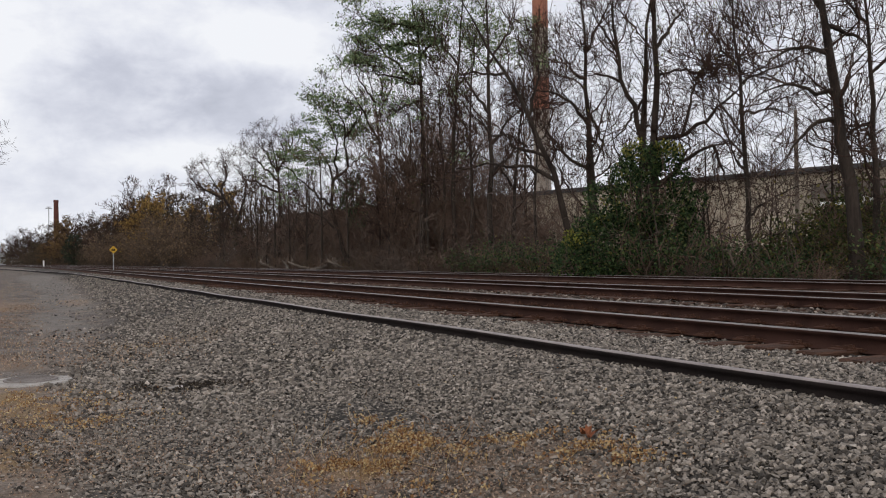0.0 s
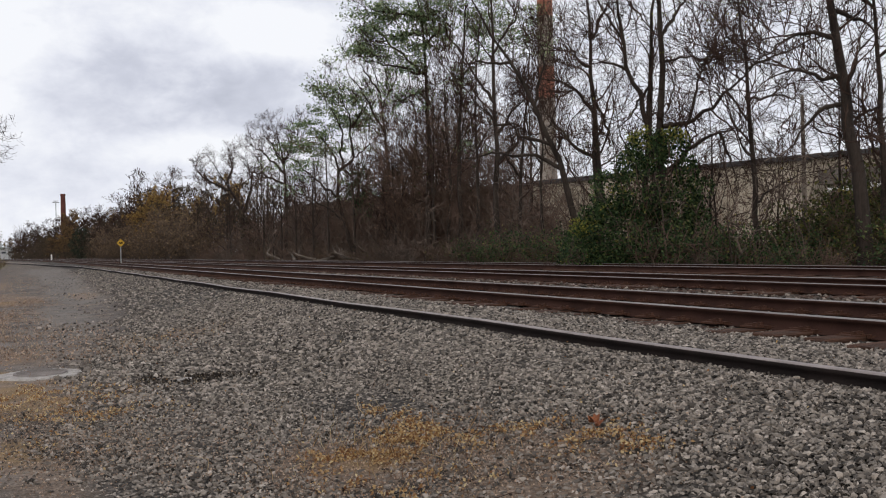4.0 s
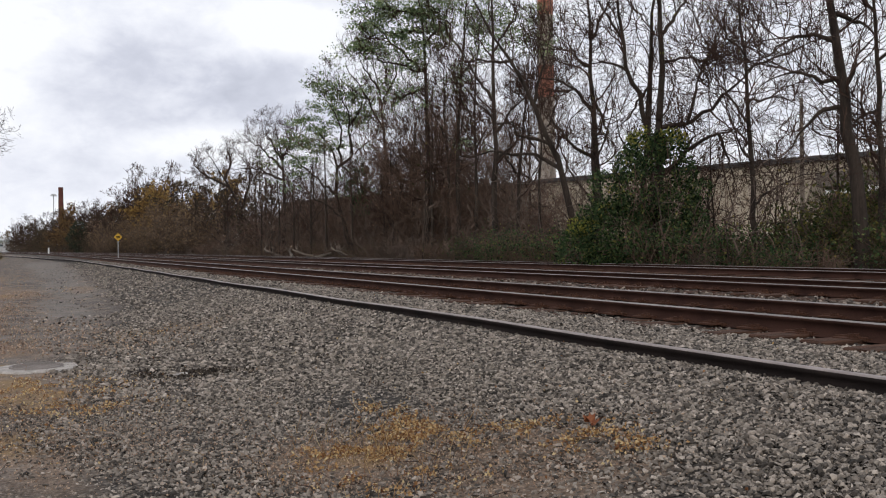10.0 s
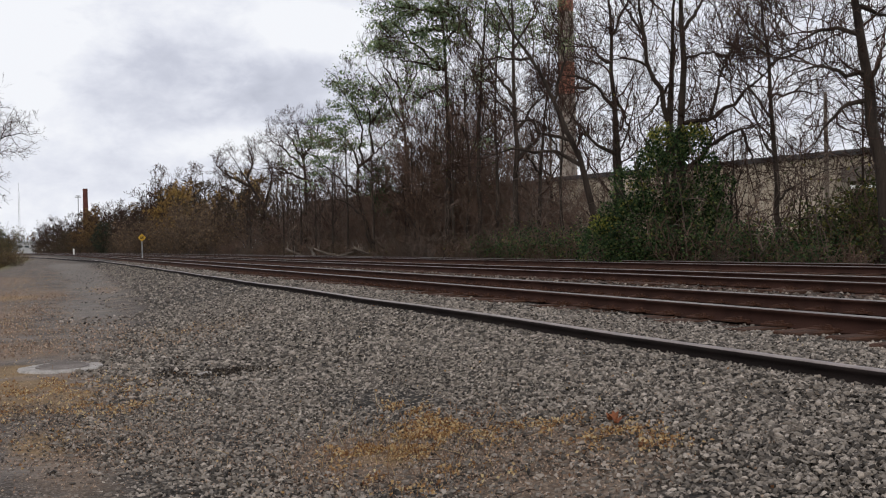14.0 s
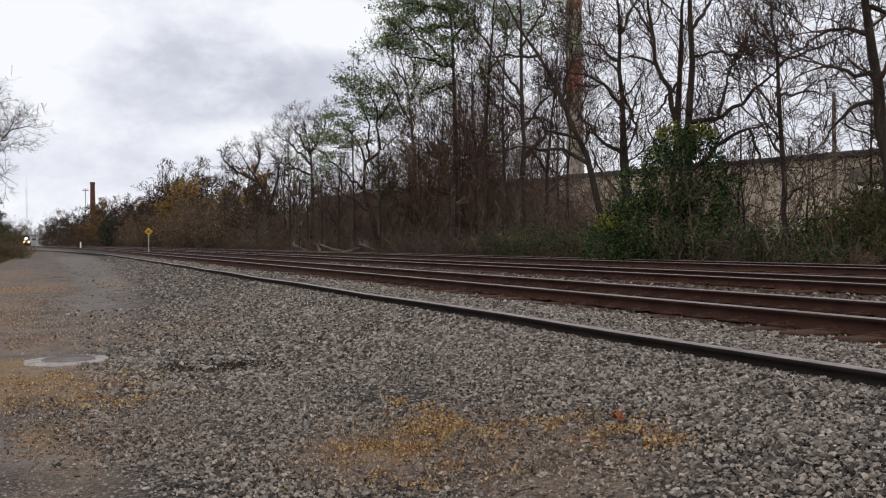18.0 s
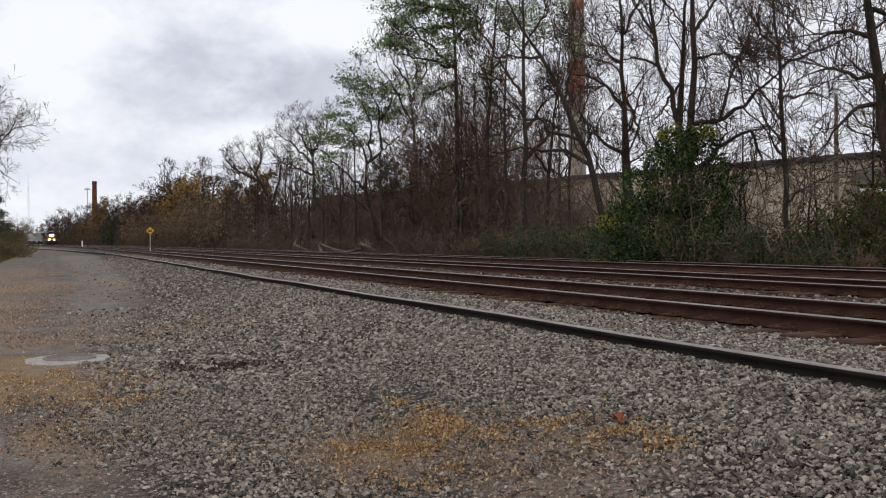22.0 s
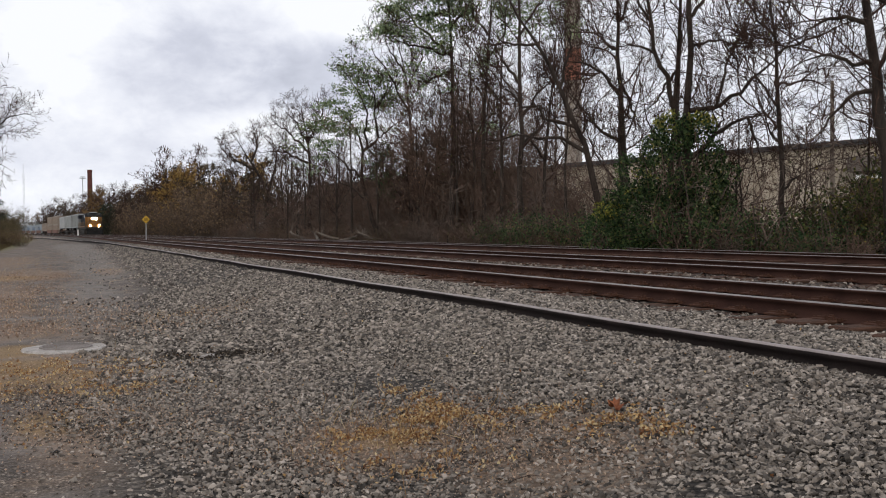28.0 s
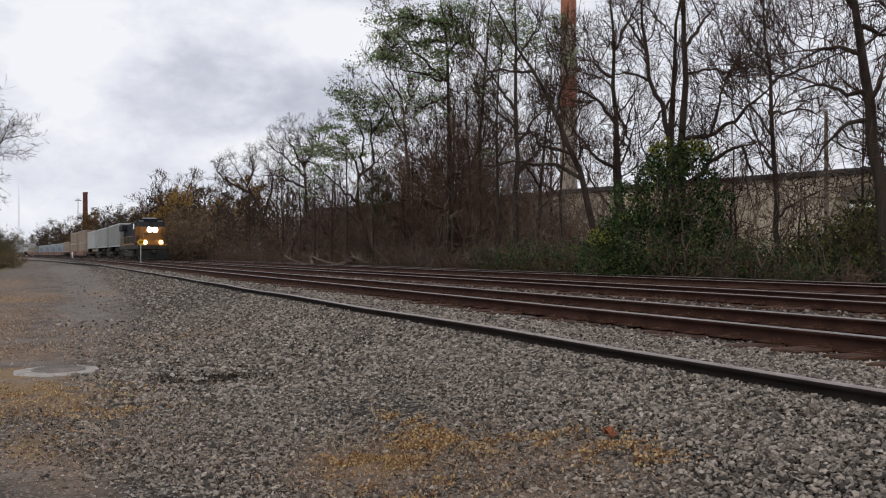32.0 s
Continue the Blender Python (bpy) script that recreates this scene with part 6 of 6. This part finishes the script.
build_far_evergreen()
build_left_side()

# ---- the train ----
BLUE = paint("dark_blue_paint", (0.006, 0.007, 0.011), (0.018, 0.020, 0.027), 0.8, 0.8, 0, 0.15, 0.05)
GREYP = paint("grey_blue_paint", (0.012, 0.013, 0.016), (0.03, 0.031, 0.036), 0.8, 0.8, 0, 0.15, 0.05)
LOCOYELLOW = paint("loco_yellow", (0.13, 0.056, 0.009), (0.22, 0.096, 0.014), 1.0, 0.5, 0, 0.4, 0.05)
UNDER = paint("underframe_grime", (0.012, 0.010, 0.009), (0.038, 0.031, 0.026), 1.2, 0.85)
WHEEL = paint("wheel_steel", (0.04, 0.033, 0.028), (0.11, 0.095, 0.085), 2.0, 0.6, 0.4)
WINDOW = paint("cab_glass", (0.02, 0.022, 0.025), (0.05, 0.054, 0.058), 1.0, 0.08, 0, 0.6, 0.0)
BOXWHITE = paint("trailer_white", (0.22, 0.225, 0.225), (0.36, 0.365, 0.36), 0.35, 0.6, 0, 0.35, 0.05)
BOXPALE = paint("trailer_pale_grey", (0.15, 0.155, 0.15), (0.25, 0.255, 0.245), 0.35, 0.6, 0, 0.35, 0.05)
BOXGREY = paint("container_grey", (0.115, 0.12, 0.112), (0.19, 0.196, 0.185), 0.35, 0.6, 0, 0.35, 0.05)
BOXTAN = paint("container_tan", (0.19, 0.15, 0.118), (0.29, 0.235, 0.19), 0.35, 0.65, 0, 0.3, 0.05)
LETTERBLUE = paint("faded_blue_letters", (0.06, 0.10, 0.17), (0.10, 0.15, 0.22), 0.8, 0.6)
BOXBLUE = paint("container_pale_blue", (0.20, 0.235, 0.265), (0.30, 0.335, 0.365), 0.35, 0.6, 0, 0.35, 0.05)
BOXRUST = paint("container_brown", (0.10, 0.045, 0.03), (0.18, 0.08, 0.055), 0.35, 0.7, 0, 0.3, 0.05)


def lamp_material(name, colour, power):
    m, n, l, b = material(name, 0.3)
    b.inputs["Emission Color"].default_value = (*colour, 1)
    b.inputs["Emission Strength"].default_value = power
    return m


HEADLIGHT = lamp_material("headlight_glow", (1.0, 0.86, 0.62), 40.0)
DITCH = lamp_material("ditch_light_glow", (1.0, 0.72, 0.38), 30.0)


def add_truck(parent, y, axles=2, base=1.78):
    t = part("truck", boxes(((-1.0, y, 0.52), (0.14, base * (axles - 1) + 1.0, 0.26)), ((1.0, y, 0.52), (0.14, base * (axles - 1) + 1.0, 0.26)), ((0, y, 0.55), (2.0, 0.5, 0.28)), bevel=0.03), UNDER, parent, "grimy cast steel truck")
    for k in range(axles):
        wy = y + (k - (axles - 1) / 2) * base
        bm = bmesh.new()
        for x in (-0.76, 0.76):
            cyl(bm, (x - 0.06, wy, 0.457), (x + 0.06, wy, 0.457), 0.457, n=20)
        cyl(bm, (-0.75, wy, 0.457), (0.75, wy, 0.457), 0.09, n=10)
        part("wheelset", bm, WHEEL, t)


def build_locomotive():
    """A six-axle freight engine, in its own space: forward is +y, the middle of its length at y = 0, rail tops at z = 0."""
    loco = thing("locomotive", pose(0, 0, 0), "yellow-nosed blue and grey freight locomotive with lit headlights", "locomotive")
    part("frame", boxes(((0, 0, 1.35), (3.0, 21.6, 0.42)), bevel=0.04), UNDER, loco)
    part("fuel_tank", boxes(((0, 0.6, 0.72), (2.7, 6.6, 0.82)), bevel=0.15), UNDER, loco)
    part("hood", boxes(((0, -2.4, 2.85), (1.9, 16.6, 2.55)), bevel=0.12), BLUE, loco, "dark blue long hood")
    part("radiator", boxes(((0, -8.2, 3.75), (3.05, 4.4, 0.7)), bevel=0.1), BLUE, loco)
    part("dynamic_brake", boxes(((0, 1.8, 3.95), (2.3, 3.0, 0.5)), bevel=0.08), BLUE, loco)
    cab = part("cab", boxes(((0, 7.35, 2.88), (3.05, 2.5, 2.7)), bevel=0.3), GREYP, loco, "dark grey cab")
    part("roof", boxes(((0, 7.4, 4.27), (2.2, 2.5, 0.14)), bevel=0.06), BLUE, cab)
    part("roof_unit", boxes(((0, 7.5, 4.4), (1.3, 1.5, 0.14)), bevel=0.05), BOXWHITE, cab, "pale cooling unit on the cab roof")
    part("brow", boxes(((0, 8.6, 4.1), (2.7, 0.12, 0.16)), bevel=0.03), BLUE, cab)
    for x in (-0.74, 0.74):
        part("windshield", boxes(((x, 8.63, 3.76), (1.15, 0.06, 0.5)), bevel=0.02), WINDOW, cab)
    for x in (-1.53, 1.53):
        part("side_window", boxes(((x, 7.3, 3.55), (0.05, 1.3, 0.6)), bevel=0.02), WINDOW, cab)
    nose = part("nose", boxes(((0, 9.35, 2.5), (2.1, 1.6, 1.9)), bevel=0.16), LOCOYELLOW, loco, "yellow short nose")
    part("nose_panel", boxes(((0, 8.64, 2.62), (3.02, 0.06, 1.8)), bevel=0.02), LOCOYELLOW, cab)
    part("nose_door", boxes(((-0.45, 10.17, 2.35), (0.62, 0.05, 1.4)), bevel=0.02), LOCOYELLOW, nose)
    bm = bmesh.new()
    for x in (-0.16, 0.16):
        cyl(bm, (x, 10.08, 3.16), (x, 10.16, 3.16), 0.2, n=14)
    box(bm, (0, 10.1, 3.16), (1.15, 0.12, 0.58), 0, 0.04)
    part("headlight_housing", bm, BLUE, cab)
    # lamp discs are oversized: their glare is put into the shape
    for x in (-0.27, 0.27):
        bm = bmesh.new()
        cyl(bm, (x, 10.15, 3.16), (x, 10.22, 3.16), 0.25, n=16)
        part("headlight", bm, HEADLIGHT, nose, "glowing white headlight")
    for x in (-0.78, 0.78):
        bm = bmesh.new()
        cyl(bm, (x, 10.72, 1.86), (x, 10.84, 1.86), 0.18, n=14)
        part("ditch_light", bm, DITCH, loco, "glowing amber ditch light")
    for x in (-0.95, 0.95):
        part("number_board", boxes(((x, 8.68, 4.1), (0.5, 0.05, 0.13))), BOXGREY, cab)
    part("end_sill", boxes(((0, 10.73, 1.38), (3.0, 0.05, 0.40))), BLACK, loco)
    part("porch", boxes(((0, 10.35, 1.62), (2.9, 0.8, 0.1)), ((0, 10.66, 1.86), (2.1, 0.08, 0.44))), LOCOYELLOW, loco, "yellow front walkway panel")
    bm = boxes(((0, 10.72, 0.62), (2.9, 0.12, 0.85)))
    for v in bm.verts:
        if v.co.z < 0.4:
            v.co.y += 0.3
    part("plow", bm, BLACK, loco, "dark steel snow plow")
    part("coupler", boxes(((0, 11.0, 0.9), (0.3, 0.7, 0.3)), bevel=0.05), UNDER, loco)
    for x in (-1.42, 1.42):
        specs = [((x, y, 1.56), (x, y, 2.6), 0.022) for y in np.arange(-10, 6.2, 1.6)] + [((x, -10, 2.6), (x, 6.1, 2.6), 0.022)]
        part("handrail", rod(*specs, n=6), LOCOYELLOW, loco)
        specs = [((x, y, 1.56), (x, y, 2.55), 0.022) for y in (8.8, 9.7, 10.6)] + [((x, 8.8, 2.55), (x, 10.6, 2.55), 0.022)]
        part("front_handrail", rod(*specs, n=6), GREYP, loco)
        for y in (10.3, -10.2):
            part("step_well", boxes(((x, y, 0.85), (0.3, 0.6, 0.06)), ((x, y, 0.5), (0.3, 0.6, 0.06)), ((x, y + 0.3, 0.9), (0.3, 0.05, 0.9))), UNDER, loco)
    for z in (2.0, 2.75):
        part("nose_seam", boxes(((0, 10.165, z), (2.0, 0.02, 0.05))), BLUE, nose)
    for x in (-1.15, 1.15):
        part("front_grab", rod(((x, 10.7, 1.6), (x, 10.7, 2.6), 0.018), ((x * 0.45, 10.7, 2.6), (x, 10.7, 2.6), 0.018), n=6), GREYP, loco)
    part("horn", boxes(((0, 5.2, 4.22), (0.5, 0.6, 0.22)), bevel=0.05), UNDER, loco)
    part("exhaust", boxes(((0, -1.5, 4.22), (0.6, 0.9, 0.25))), UNDER, loco)
    for x in (-0.97, 0.97):
        part("hood_stripe", boxes(((x, -2.4, 1.78), (0.03, 16.4, 0.18))), LOCOYELLOW, loco)
    for k in range(9):
        for x in (-0.96, 0.96):
            part("hood_door", boxes(((x, -9.0 + 1.6 * k, 2.9), (0.04, 1.3, 1.7)), bevel=0.01), BLUE, loco)
    add_truck(loco, 6.6, 3, 1.8)
    add_truck(loco, -6.6, 3, 1.8)
    return loco


def build_container(mat, label, n=16.0, h=2.9):
    """A ribbed steel box in its own space, standing at z = 0."""
    c = thing("shipping_container", pose(0, 0, 0), label, "container", "containers on the train")
    part("body", boxes(((0, 0, h / 2), (2.44, n - 0.1, h - 0.08)), bevel=0.02), mat, c)
    bm = bmesh.new()
    y = -n / 2 + 0.35
    while y < n / 2 - 0.2:
        for x in (-1.235, 1.235):
            box(bm, (x, y, h / 2), (0.045, 0.14, h - 0.4))
        y += 0.42
    tagged(part("ribs", bm, mat, c), kind="stuff")
    for y in (-n / 2, n / 2):
        for x in (-1.22, 1.22):
            part("corner_post", boxes(((x, y, h / 2), (0.14, 0.14, h))), mat, c)
    if mat is BOXBLUE:
        for k in range(7):
            for x in (-1.268, 1.268):
                part("lettering", boxes(((x, -4.8 + 1.5 * k, h * 0.55), (0.012, 0.9, 1.15)), ((x, -4.45 + 1.5 * k, h * 0.55 - 0.3), (0.014, 0.9, 0.3))), LETTERBLUE, c, "blue painted lettering bars")
    for z in (0.08, h - 0.08):
        part("rail", boxes(((-1.23, 0, z), (0.1, n, 0.16)), ((1.23, 0, z), (0.1, n, 0.16)), ((0, n / 2, z), (2.44, 0.1, 0.16)), ((0, -n / 2, z), (2.44, 0.1, 0.16))), mat, c)
    return c


def build_trailer(mat, label, n=16.0):
    """A road trailer, its deck support at z = 0."""
    c = thing("road_trailer", pose(0, 0, 0), label, "trailer", "trailers on the train")
    part("body", boxes(((0, 0, 1.97), (2.55, n, 2.84)), bevel=0.04), mat, c)
    for z in (0.6, 3.33):
        part("edge", boxes(((-1.29, 0, z), (0.04, n, 0.14)), ((1.29, 0, z), (0.04, n, 0.14)), ((0, n / 2 + 0.02, z), (2.5, 0.04, 0.14))), GALV, c)
    for k in range(1, 8):
        for x in (-1.285, 1.285):
            part("seam", boxes(((x, -n / 2 + k * n / 8, 1.97), (0.02, 0.05, 2.6))), mat, c)
    for y in (-n / 2 + 1.6, -n / 2 + 2.9):
        bm = bmesh.new()
        for x in (-1.0, 1.0):
            cyl(bm, (x - 0.25, y, 0.5), (x + 0.25, y, 0.5), 0.5, n=18)
        cyl(bm, (-1, y, 0.5), (1, y, 0.5), 0.08, n=8)
        part("wheelset", bm, BLACK, c)
    part("bogie_frame", boxes(((0, -n / 2 + 2.2, 0.95), (1.6, 3.2, 0.3))), UNDER, c)
    for x in (-0.8, 0.8):
        part("landing_leg", boxes(((x, n / 2 - 2.8, 0.6), (0.14, 0.14, 1.1))), GALV, c)
    return c


def build_car(well):
    n = 19.4
    c = thing("well_car" if well else "spine_car", pose(0, 0, 0), "grimy yellow-brown well car of an intermodal train" if well else "low dark spine car carrying a road trailer", "rail car", "cars of the train")
    body = BOXRUST if well else UNDER
    if well:
        part("side_sill", boxes(((-1.42, 0, 0.85), (0.12, 14.5, 0.9)), bevel=0.02), body, c)
        part("side_sill", boxes(((1.42, 0, 0.85), (0.12, 14.5, 0.9)), bevel=0.02), body, c)
        part("floor", boxes(((0, 0, 0.34), (2.8, 16.4, 0.12))), UNDER, c)
        for y in (-8.7, 8.7):
            part("end_platform", boxes(((0, y, 1.05), (2.6, 1.8, 0.2)), ((0, y, 0.8), (0.6, 1.9, 0.4))), body, c)
    else:
        part("spine", boxes(((0, 0, 0.86), (0.6, n - 0.6, 0.46)), bevel=0.02), body, c)
        part("wheel_deck", boxes(((0, -6.2, 1.05), (2.7, 4.4, 0.08))), body, c)
        part("hitch", boxes(((0, 6.6, 1.4), (0.8, 0.7, 0.7)), bevel=0.05), GALV, c)
    part("coupler", boxes(((0, n / 2, 0.88), (0.3, 0.8, 0.3))), UNDER, c)
    part("coupler", boxes(((0, -n / 2, 0.88), (0.3, 0.8, 0.3))), UNDER, c)
    add_truck(c, 8.2)
    add_truck(c, -8.2)
    return c


LOCO = build_locomotive()
WELL, SPINE = build_car(True), build_car(False)
TRAILER = {"white": build_trailer(BOXWHITE, "white road trailer riding on a spine car"), "grey": build_trailer(BOXGREY, "dull grey-green road trailer riding on a spine car"), "pale": build_trailer(BOXPALE, "pale grey road trailer riding on a spine car")}
BOX = {"tan": build_container(BOXTAN, "tan shipping container on a well car", h=2.35), "white": build_container(BOXWHITE, "white shipping container on a well car"),
       "blue": build_container(BOXBLUE, "pale blue shipping container on a well car"), "grey": build_container(BOXGREY, "grey shipping container on a well car")}
LOADS = (("t", "grey"), ("t", "pale"), ("t", "white"), ("c", "tan", "tan"), ("c", "tan", "tan"), ("f", "tan"), ("c", "blue"), ("c", "blue"), ("c", "blue"), ("c", "blue"), ("c", "grey"), ("c", "tan"),
         ("t", "white"), ("c", "white"), ("c", "white", "white"), ("c", "tan"), ("t", "grey"), ("t", "white"), ("c", "white", "blue"), ("c", "white"), ("c", "grey"), ("t", "white"))
RIDERS = [(LOCO, 11.0, 0.0)]
used = set()


def fresh(ob):
    """The built one the first time, then copies of it."""
    if ob.name in used:
        return copy_thing(ob, pose(0, 0, 0))
    used.add(ob.name)
    return ob


behind = 21.6
for load in LOADS:
    mid = behind + 9.8
    if load[0] == "t":
        RIDERS.append((fresh(SPINE), mid, 0.0))
        RIDERS.append((fresh(TRAILER[load[1]]), mid - 1.0, 1.09))
    elif load[0] == "f":
        RIDERS.append((fresh(SPINE), mid, 0.0))
        RIDERS.append((fresh(BOX[load[1]]), mid, 1.09))
    else:
        RIDERS.append((fresh(WELL), mid, 0.0))
        for k, colour in enumerate(load[1:]):
            RIDERS.append((fresh(BOX[colour]), mid, 0.40 + (2.35 if "tan" in load else 2.9) * k))
    behind += 19.9

# ---- loose stones last ----
def soil_at(s, lat):
    """How much soil, straw and leaves cover the gravel there, 0 to 1."""
    spots = ((1.7, 4.85, 0.62, 0.5), (2.45, 4.35, 0.5, 0.35), (2.3, 13.6, 0.9, 1.1), (2.3, 3.85, 0.62, 0.42), (1.9, 4.3, 0.6, 0.3))
    return np.max([np.exp(-(((lat - a) / c) ** 2 + ((s - b) / d) ** 2) ** 1.5) for a, b, c, d in spots], axis=0)


def ragged(s, lat):
    """A slow unevenness of the gravel's cover, about -1 to 1."""
    return 0.5 * np.sin(lat * 2.9 + 1.3 * np.sin(s * 1.1)) + 0.5 * np.sin(s * 1.9 + 1.7 * np.sin(lat * 1.7 + 0.6))


def near(s, lat):
    """The part of the lot and shoulder that lies before the tracks, from about 4 m to 9 m off."""
    return (lat < 1.6 * s + 0.5) & (0.42 * lat + 0.91 * s > 3.9 - 2.6 * lift(lat)) & (lat > -0.02 * s - 0.15)


def cover(s, lat, r):
    """Full gravel past the border, thinning raggedly towards the lot and where soil lies."""
    return r < np.clip((lat - border(s)) * 1.6 + 0.45 + 0.45 * ragged(s, lat), 0.05, 1) * (1 - 0.72 * soil_at(s, lat))


stones("ballast_stones", "coarse grey crushed ballast stones beside the loose rail", STONE, 62000, patch(0.9, 8.5, 2.6, 5.5, lambda s, l, r: near(s, l) & cover(s, l, r) & (l > 2.6 + 0.9 * ((r * 7) % 1))), 0.014, 0.030, 61, 0.15)
stones("shoulder_stones", "crushed grey stone on the slope below the track", STONE, 64000, patch(0.9, 8.2, 0.0, 3.6, lambda s, l, r: near(s, l) & cover(s, l, r)), 0.012, 0.027, 68, 0.15)
stones("middle_shoulder_stones", "grey crushed ballast along the track shoulder", STONE, 62000, patch(7.6, 18, 0.3, 5.5, lambda s, l, r: cover(s, l, r)), 0.019, 0.042, 62, 0.12)
stones("far_shoulder_stones", "grey ballast further along the track shoulder", STONE, 34000, patch(18, 70, 0.8, 5.5, lambda s, l, r: cover(s, l, r / np.clip((72 - s) / 34, 0.02, 1))), 0.028, 0.056, 66, 0.0)
stones("lot_stones", "small grey and brown gravel on the lot", GRIT, 30000, patch(3.5, 9.0, -0.5, 2.9, lambda s, l, r: near(s, l) & (r < 0.42 + 0.3 * ragged(s, l))), 0.006, 0.018, 63, 0.05)
stones("far_lot_stones", "small grey gravel further out on the lot", GRIT, 26000, patch(8.5, 36, -1.6, 2.6, lambda s, l, r: (r < np.clip(0.32 + 0.3 * ragged(s, l) + 0.25 * (l - border(s)), 0.02, 1) * np.clip((37 - s) / 22, 0, 1))), 0.012, 0.034, 67, 0.0)
stones("crib_stones", "grey ballast between the ties of the track", CRIBSTONE, 34000, patch(2, 24, 4.3, 8.1, lambda s, l, r: (np.abs(l - 5.9) > 0.1) & (np.abs(l - 7.4) > 0.1)), 0.019, 0.040, 64, -0.16)
stones("gap_stones", "grey-brown ballast between two tracks", SOOTSTONE, 9000, patch(2, 34, 8.0, 9.9, lambda s, l, r: s > 0), 0.03, 0.06, 65, 0.2)


def front(t):
    """How far along the line the engine's nose is at t."""
    return 99.0 + 22.5 * (32.0 - t)


def motions():
    times = [0, 4, 8, 12, 16, 20, 24, 28, 30, 32]
    mid = sum(MAIN) / 2
    for ob, back, up in RIDERS:
        rows = []
        for t in times:
            x, y, a = place(front(t) + back, mid)
            rows.append((t, pose(x, y, TOP + up, 0, 0, 180 + math.degrees(a))))
        walk(ob, rows)
    walk(SKY, [(t, pose(0, 0, 0, 0, 0, -0.1 * (t - 9.0))) for t in (0, 8, 16, 24, 32)])


motions()
